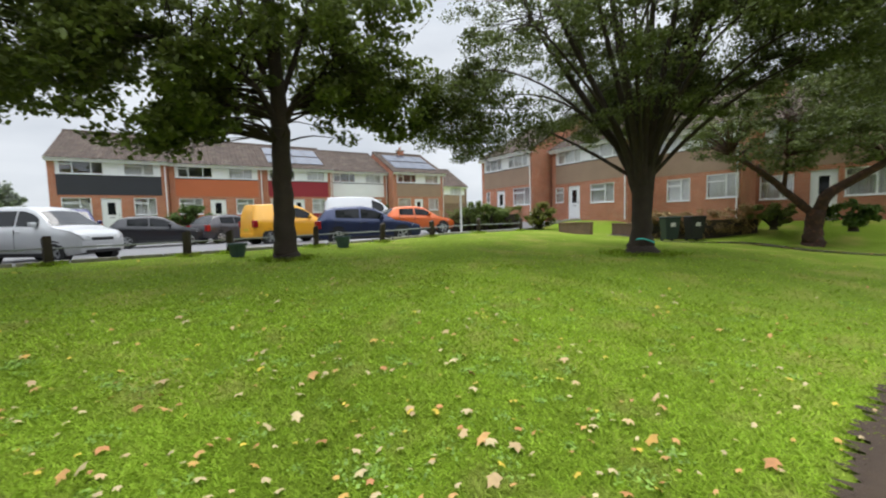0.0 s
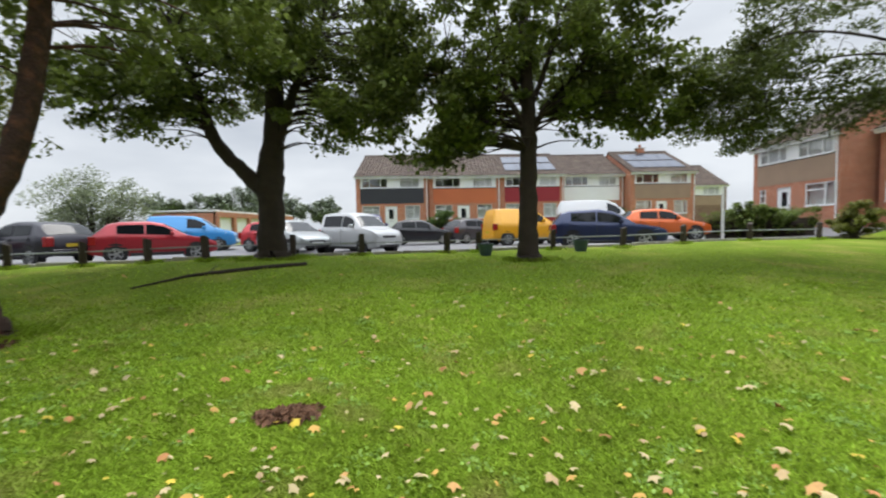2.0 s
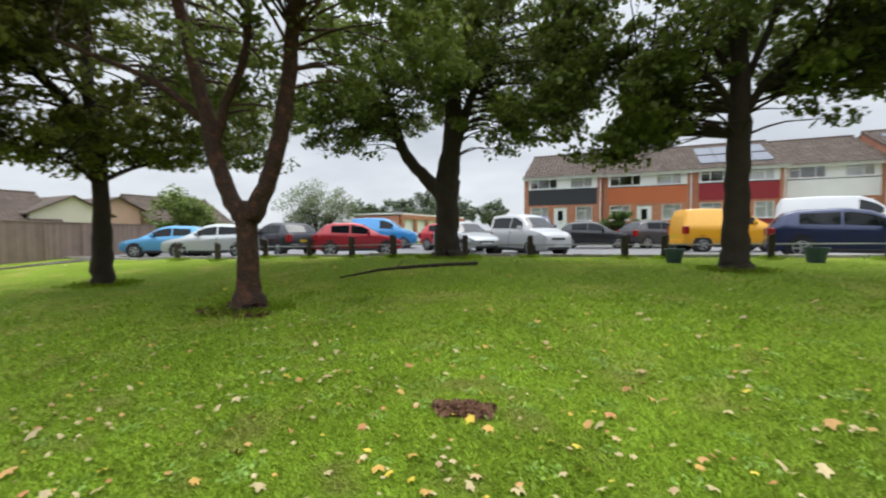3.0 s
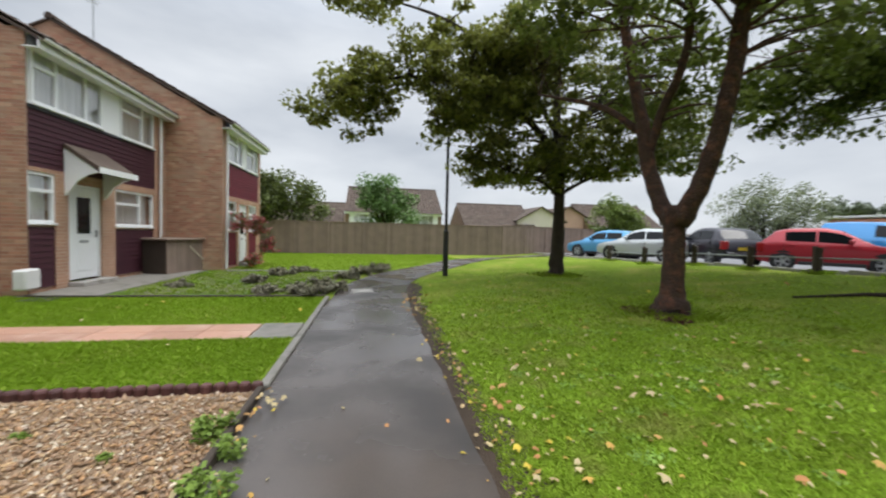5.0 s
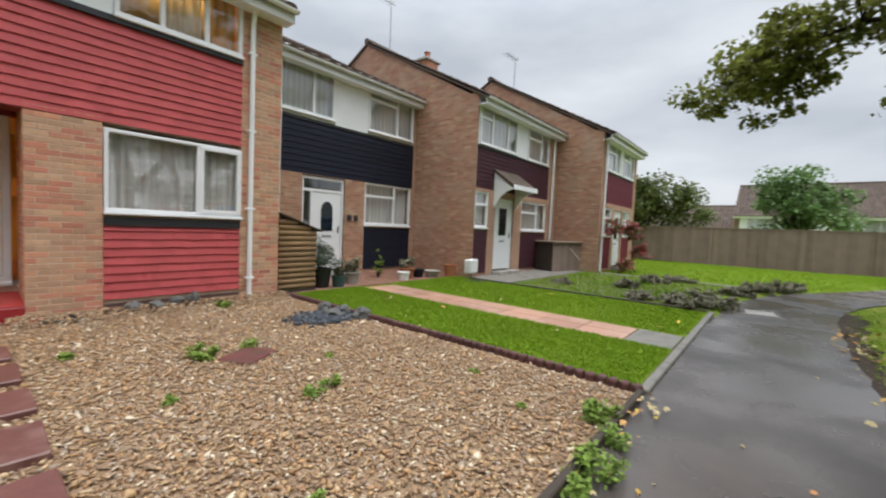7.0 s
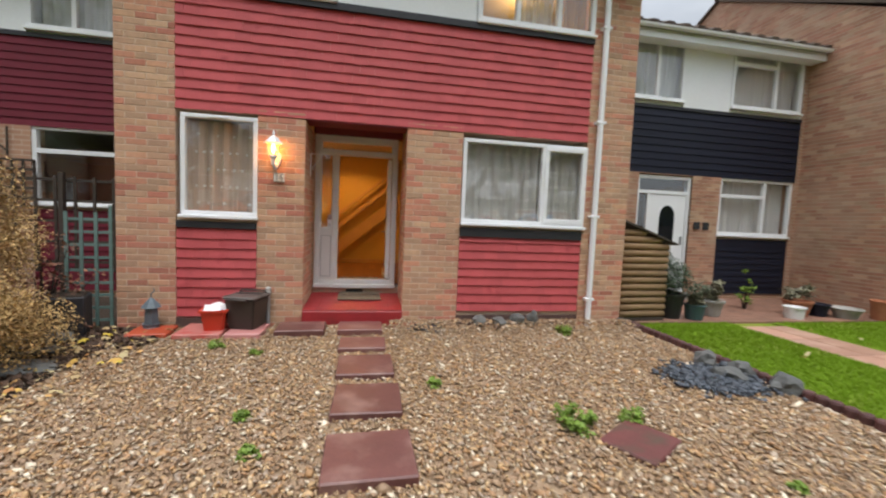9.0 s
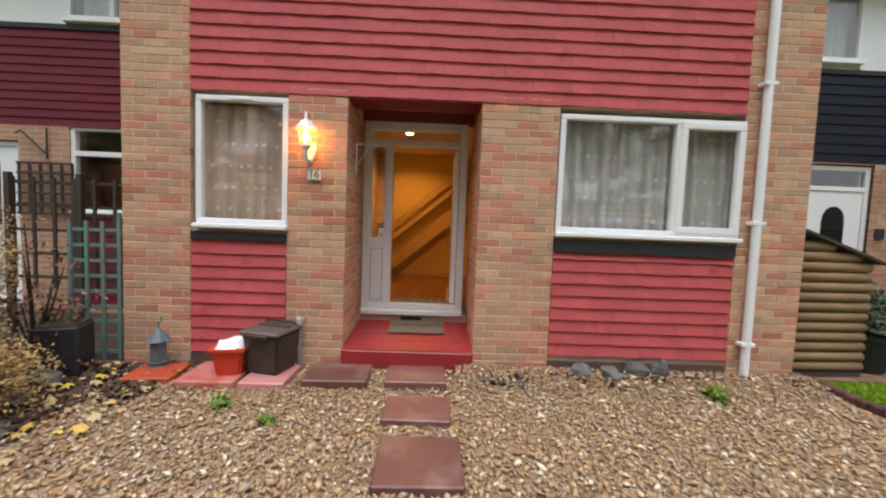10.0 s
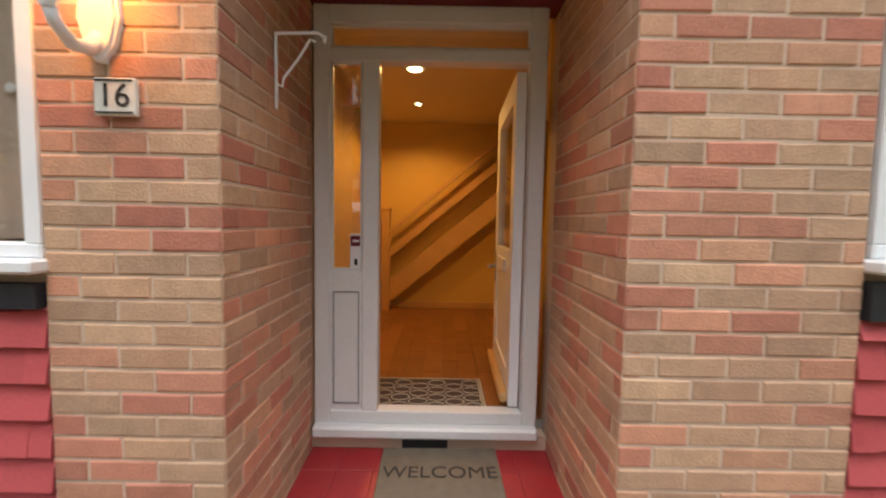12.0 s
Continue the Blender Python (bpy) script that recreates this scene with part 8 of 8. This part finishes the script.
        part("side_trim", cube(wf + R * 1.3 - L / 2, wr - R * 1.3 - L / 2, sy * (W / 2 - 0.05), sy * (W / 2 + 0.012), 0.22, 0.34, 0.012), M_BLACKPL, c)
    part("grille", cube(-L / 2 - 0.012, -L / 2 + 0.1, -0.36, 0.36, n0 - 0.16, n0 - 0.06, 0.015), M_BLACKPL, c)
    part("lower_grille", cube(-L / 2 - 0.014, -L / 2 + 0.12, -0.58, 0.58, 0.30, 0.41, 0.02), M_BLACKPL, c)
    part("front_bumper", cube(-L / 2 - 0.008, -L / 2 + 0.14, -W * 0.40, W * 0.40, 0.43, n0 - 0.17, 0.03), pnt, c)
    part("front_plate", cube(-L / 2 - 0.024, -L / 2 - 0.006, -0.26, 0.26, 0.44, 0.55), M_UPVC, c)
    part("rear_plate", cube(L / 2 - 0.01, L / 2 + 0.014, -0.26, 0.26, 0.62, 0.73), M_YPLATE, c)
    part("rear_bumper", cube(L / 2 - 0.12, L / 2 + 0.02, -W * 0.40, W * 0.40, 0.34, 0.55, 0.03), pnt, c)
    return c


WHITE = paint("white_car_paint", (0.50, 0.51, 0.52), 0.0)
car("van", "white small people-carrier van parked facing the green", 4.25, -18.4, 140, WHITE)
car("hatch", "black saloon car parked by the houses", 1.6, -24.2, 182, paint("black_car_paint", (0.012, 0.012, 0.016)))
car("hatch", "dark grey-brown hatchback seen from its rear", -1.6, -25.0, 214, paint("dark_grey_paint", (0.05, 0.045, 0.05)))
car("van", "bright yellow delivery van in the car park", -3.9, -20.9, 196, paint("yellow_van_paint", (0.75, 0.36, 0.01), 0.0), True)
car("estate", "dark blue hatchback car at the green's edge", -6.3, -16.4, 168, paint("dark_blue_paint", (0.012, 0.022, 0.075), 0.3))
car("big_van", "tall white panel van behind the blue car", -9.2, -24.5, 165, WHITE, True)
car("hatch", "bright orange hatchback in the car park", -10.2, -19.3, 172, paint("orange_paint", (0.62, 0.12, 0.02), 0.2))
car("hatch", "red three-door hatchback at the car park edge", 11.6, -15.6, 218, paint("crimson_paint", (0.33, 0.012, 0.022), 0.2))
car("van", "light blue van in the car park", 13.8, -21.5, 200, paint("light_blue_van_paint", (0.03, 0.24, 0.55), 0.0), True)
car("hatch", "silver saloon parked facing the green", 7.1, -17.8, 140, paint("silver_paint", (0.42, 0.44, 0.44), 0.5))
car("hatch", "red car half hidden behind the maple", 8.6, -20.2, 160, paint("bright_red_paint", (0.5, 0.02, 0.03), 0.1))
car("van", "dark blue van behind the white van", 4.6, -22.8, 100, paint("navy_van_paint", (0.012, 0.014, 0.09), 0.2))
car("hatch", "black hatchback parked by the green", 15.0, -14.2, -14, paint("black_car_paint_b", (0.016, 0.014, 0.024), 0.2))
car("hatch", "pale silver hatchback parked by the green", 17.3, -12.6, 32, paint("pale_silver_paint", (0.5, 0.52, 0.53), 0.4))
car("hatch", "light blue metallic hatchback parked by the fence", 20.4, -12.6, 32, paint("sky_blue_paint", (0.10, 0.32, 0.55), 0.4))

# fallen branch and bare patch on the green
lg = thing("fallen_branch", "dark fallen branch lying on the grass", "branch", (0, 0, 0))
pts = [(6.1, -7.2), (5.5, -7.9), (4.9, -8.3), (4.2, -8.9), (3.6, -9.3)]
part("stem", tube(bmesh.new(), [(x, y, H(x, y) + 0.03) for x, y in pts], [0.015, 0.03, 0.045, 0.05, 0.055], 7), M_BARK, lg)
part("twig", tube(bmesh.new(), [(5.2, -8.1, H(5.2, -8.1) + 0.04), (5.3, -8.6, H(5.3, -8.6) + 0.1), (5.5, -8.9, H(5.5, -8.9) + 0.05)], [0.014, 0.01, 0.005], 5), M_BARK, lg)
M_DEAD = mat("dead_leaf_litter", (0.15, 0.075, 0.04), 0.95, 0.35, 8, 60, 0.4, by="island", rand=0.4)
for x, y, s in ((1.42, -2.53, 0.17), (5.5, -4.3, 0.3), (6.2, -4.25, 0.32), (6.3, -4.9, 0.3)):
    r = np.random.RandomState(int(x * 10))
    v, f = leaf_cloud(r, [(x + r.normal(0, s * 0.4), y + r.normal(0, s * 0.3), H(x, y) + 0.03) for _ in range(30)], np.full(30, s * 0.45), 40, 0.05, 0.07, 0.0)
    tagged(new("bare_patch", raw_mesh("bare_patch", v, f, M_DEAD)), "bare brown patch of soil and dead leaves in the grass", "soil patch", kind="stuff")


# ---- grass blades and fallen leaves ----
def blades(name, r, xy, h, w, material, label, lift=0.0):
    n = len(xy)
    z = hgt(xy[:, 0], xy[:, 1]) + lift
    a = r.uniform(0, 6.283, n)
    lean = r.uniform(0.5, 1.7, n) * h
    hh = h * r.uniform(0.5, 1.3, n)
    ax, ay = np.cos(a), np.sin(a)
    p = np.column_stack([xy, z - 0.005])
    side = np.column_stack([-ay * w, ax * w, np.zeros(n)])
    tip = p + np.column_stack([ax * lean, ay * lean, hh])
    mid = p + np.column_stack([ax * lean * 0.35, ay * lean * 0.35, hh * 0.62])
    v = np.stack([p - side, p + side, mid + side * 0.7, tip, mid - side * 0.7], 1).reshape(-1, 3)
    return tagged(new(name, raw_mesh(name, v, np.arange(n * 5).reshape(n, 5), material)), label, "grass", kind="stuff")


r = np.random.RandomState(9)


def green_points(n, x0, x1, y0, y1):
    return np.stack([r.uniform(x0, x1, n), r.uniform(y0, y1, n)], -1)


pc = np.array([(q.x, q.y) for q in smooth_line(PATH_LINE, 14)])


def off_path(p, keep=0.80):
    d = np.full(len(p), 9.0)
    for q in pc[(pc[:, 0] > -16) & (pc[:, 0] < 18)]:
        d = np.minimum(d, np.hypot(p[:, 0] - q[0], p[:, 1] - q[1]))
    below = p[:, 1] < np.interp(p[:, 0], pc[:, 0], pc[:, 1])
    return p[(d > keep + r.uniform(0, 0.12, len(p))) & below]


d = r.exponential(3.0, 285000) + 0.5
t = r.uniform(0, math.pi, len(d))
near = off_path(np.stack([0.6 + d * np.cos(t), -0.1 - d * np.sin(t)], -1)[d < 15])
blades("grass", r, near, 0.036, 0.0058, M_BLADE, "short bright green mown grass of the green")
tuft = off_path(np.concatenate([np.array(c) + r.normal(0, 0.2, (90, 2)) for c in zip(r.uniform(-6, 8, 90), r.uniform(-7, -1.2, 90))]))
blades("grass_tufts", r, tuft, 0.05, 0.005, M_BLADE, "longer grass tufts scattered over the green")
ring = np.concatenate([np.array(c) + np.stack([np.cos(t), np.sin(t)], -1) * q[:, None] for c, t, q in ((c, r.uniform(0, 6.283, 700), np.abs(r.normal(s, 0.2, 700))) for c, s in (((5.85, -4.6), 0.42), ((11.3, -5.3), 0.42), ((5.2, -11.2), 0.9), ((-1.75, -9.9), 0.42), ((-10, -6.2), 0.7)))])
blades("grass_collar", r, ring, 0.10, 0.006, M_BLADE, "long uncut grass round the tree feet")
posts_g = np.concatenate([np.array(c) + r.normal(0, 0.14, (160, 2)) for c in POSTS])
blades("grass_collar", r, posts_g, 0.11, 0.006, M_BLADE, "long uncut grass round the low posts")
lawn = np.concatenate([green_points(30000, 3.74, 5.27, 0.98, 6.48), green_points(29000, 6.07, 8.28, 0.98, 6.48)])
blades("lawn_grass", r, lawn, 0.034, 0.0046, M_BLADEDK, "dense vivid green mown garden lawn", 0.02)
far_lawn = green_points(34000, 13.5, 23.5, -4.0, 8.0)
far_lawn = far_lawn[far_lawn[:, 1] > np.interp(far_lawn[:, 0], pc[:, 0], pc[:, 1]) + 1.05]
blades("lawn_grass", r, far_lawn, 0.05, 0.008, M_BLADEDK, "bright lawn before the timber fence", 0.0)


clover = off_path(np.stack([r.normal(0.3, 3.0, 260), -1.1 - np.abs(r.normal(0, 2.2, 260))], -1), 0.95)
v, f = leaf_cloud(r, np.column_stack([clover, hgt(clover[:, 0], clover[:, 1]) + 0.022]), r.uniform(0.05, 0.16, len(clover)), 42, 0.024, 0.10, 0.0)
tagged(new("clover", raw_mesh("clover", v, f, M_CLOVER)), "low broad-leaved clover patches in the grass", "weeds", kind="stuff")
thin = green_points(9000, 8.5, 13.3, 1.1, 4.9)
blades("thin_grass", r, thin, 0.05, 0.006, M_BLADEDK, "thin pale grass in the mossy bed", 0.01)


def fallen(name, label, xy, lift=0.03):
    n = len(xy)
    a = r.uniform(0, 6.283, n)
    s = np.clip(r.lognormal(-3.58, 0.38, n), 0.014, 0.062)
    squash = r.uniform(0.55, 1.0, n)
    z = hgt(xy[:, 0], xy[:, 1]) + lift
    k = 10
    prof = np.array([1, 0.60, 0.92, 0.52, 0.72, 0.30, 0.72, 0.52, 0.92, 0.60])
    out = np.zeros((n, k, 3))
    tx, ty = r.normal(0, 0.3, n), r.normal(0, 0.3, n)
    for i in range(k):
        t = a + 2 * math.pi * i / k
        dx, dy = np.cos(t) * s * prof[i], np.sin(t) * s * prof[i] * squash
        out[:, i] = np.column_stack([xy[:, 0] + dx, xy[:, 1] + dy, z + dx * tx + dy * ty + 0.25 * s * (i % 2)])
    return tagged(new(name, raw_mesh(name, out.reshape(-1, 3), np.arange(n * k).reshape(n, k), M_FALLEN)), label, "leaves", kind="stuff")


d = r.exponential(3.2, 1700) + 0.9
t = r.uniform(0, math.pi, 1700)
lf = np.stack([0.5 + d * np.cos(t) * 1.3, -0.2 - d * np.sin(t)], -1)
fallen("fallen_leaves", "yellow and brown fallen maple leaves on the grass", off_path(lf, 0.86), 0.035)
e = np.stack([r.uniform(0.5, 9, 190), -0.72 + r.normal(0, 0.12, 190)], -1)
bl = np.stack([r.uniform(-3.4, -1.75, 230), r.uniform(3.4, 6.4, 230)], -1)
fallen("fallen_leaves", "dead brown leaves on the soil bed", bl, 0.055)
fallen("fallen_leaves", "dead leaves along the path's worn edge", e, 0.03)
e = np.stack([r.uniform(-1, 8, 40), r.uniform(-0.5, 0.85, 40)], -1)
fallen("fallen_leaves", "few pale leaves stuck on the wet path", e[r.uniform(0, 1, 40) < 0.35], 0.027)
e = np.concatenate([np.stack([r.uniform(1.8, 3.6, 40), r.normal(0.82, 0.07, 40)], -1), np.stack([r.uniform(-3.3, -1.7, 110), r.uniform(4.8, 6.4, 110)], -1), np.stack([r.uniform(3.8, 8.2, 26), r.uniform(1, 6, 26)], -1)])
fallen("fallen_leaves", "dead leaves in the front garden beds", e, 0.055)

# ---- single bricks and tiles of the house walked up to ----
lay_bricks(jamb_l, (-1.0, FY, 0), 0, 0.497, 0.0, 2.40)
lay_bricks(jamb_r, (0.643, FY, 0), 0, 0.667, 0.0, 2.40, 1)
lay_bricks(jamb_l, (-0.503, FY, 0), 90, 0.76, 0.0, 2.36, 1)
lay_bricks(jamb_r, (0.643, 7.25, 0), 270, 0.76, 0.0, 2.36)
lay_bricks(pier_l, (-2.39, FY, 0), 0, 0.57, 0.0, 4.74)
lay_bricks(pier_r, (2.93, FY, 0), 0, 0.62, 0.0, 4.74, 1)
hang_tiles(upper, -1.82, 2.93, 2.375, 3.58, FY + 0.012)
hang_tiles(apron_l, -1.815, -1.005, 0.14, 1.12, FY + 0.012)
hang_tiles(apron_r, 1.315, 2.925, 0.20, 1.125, FY + 0.012)

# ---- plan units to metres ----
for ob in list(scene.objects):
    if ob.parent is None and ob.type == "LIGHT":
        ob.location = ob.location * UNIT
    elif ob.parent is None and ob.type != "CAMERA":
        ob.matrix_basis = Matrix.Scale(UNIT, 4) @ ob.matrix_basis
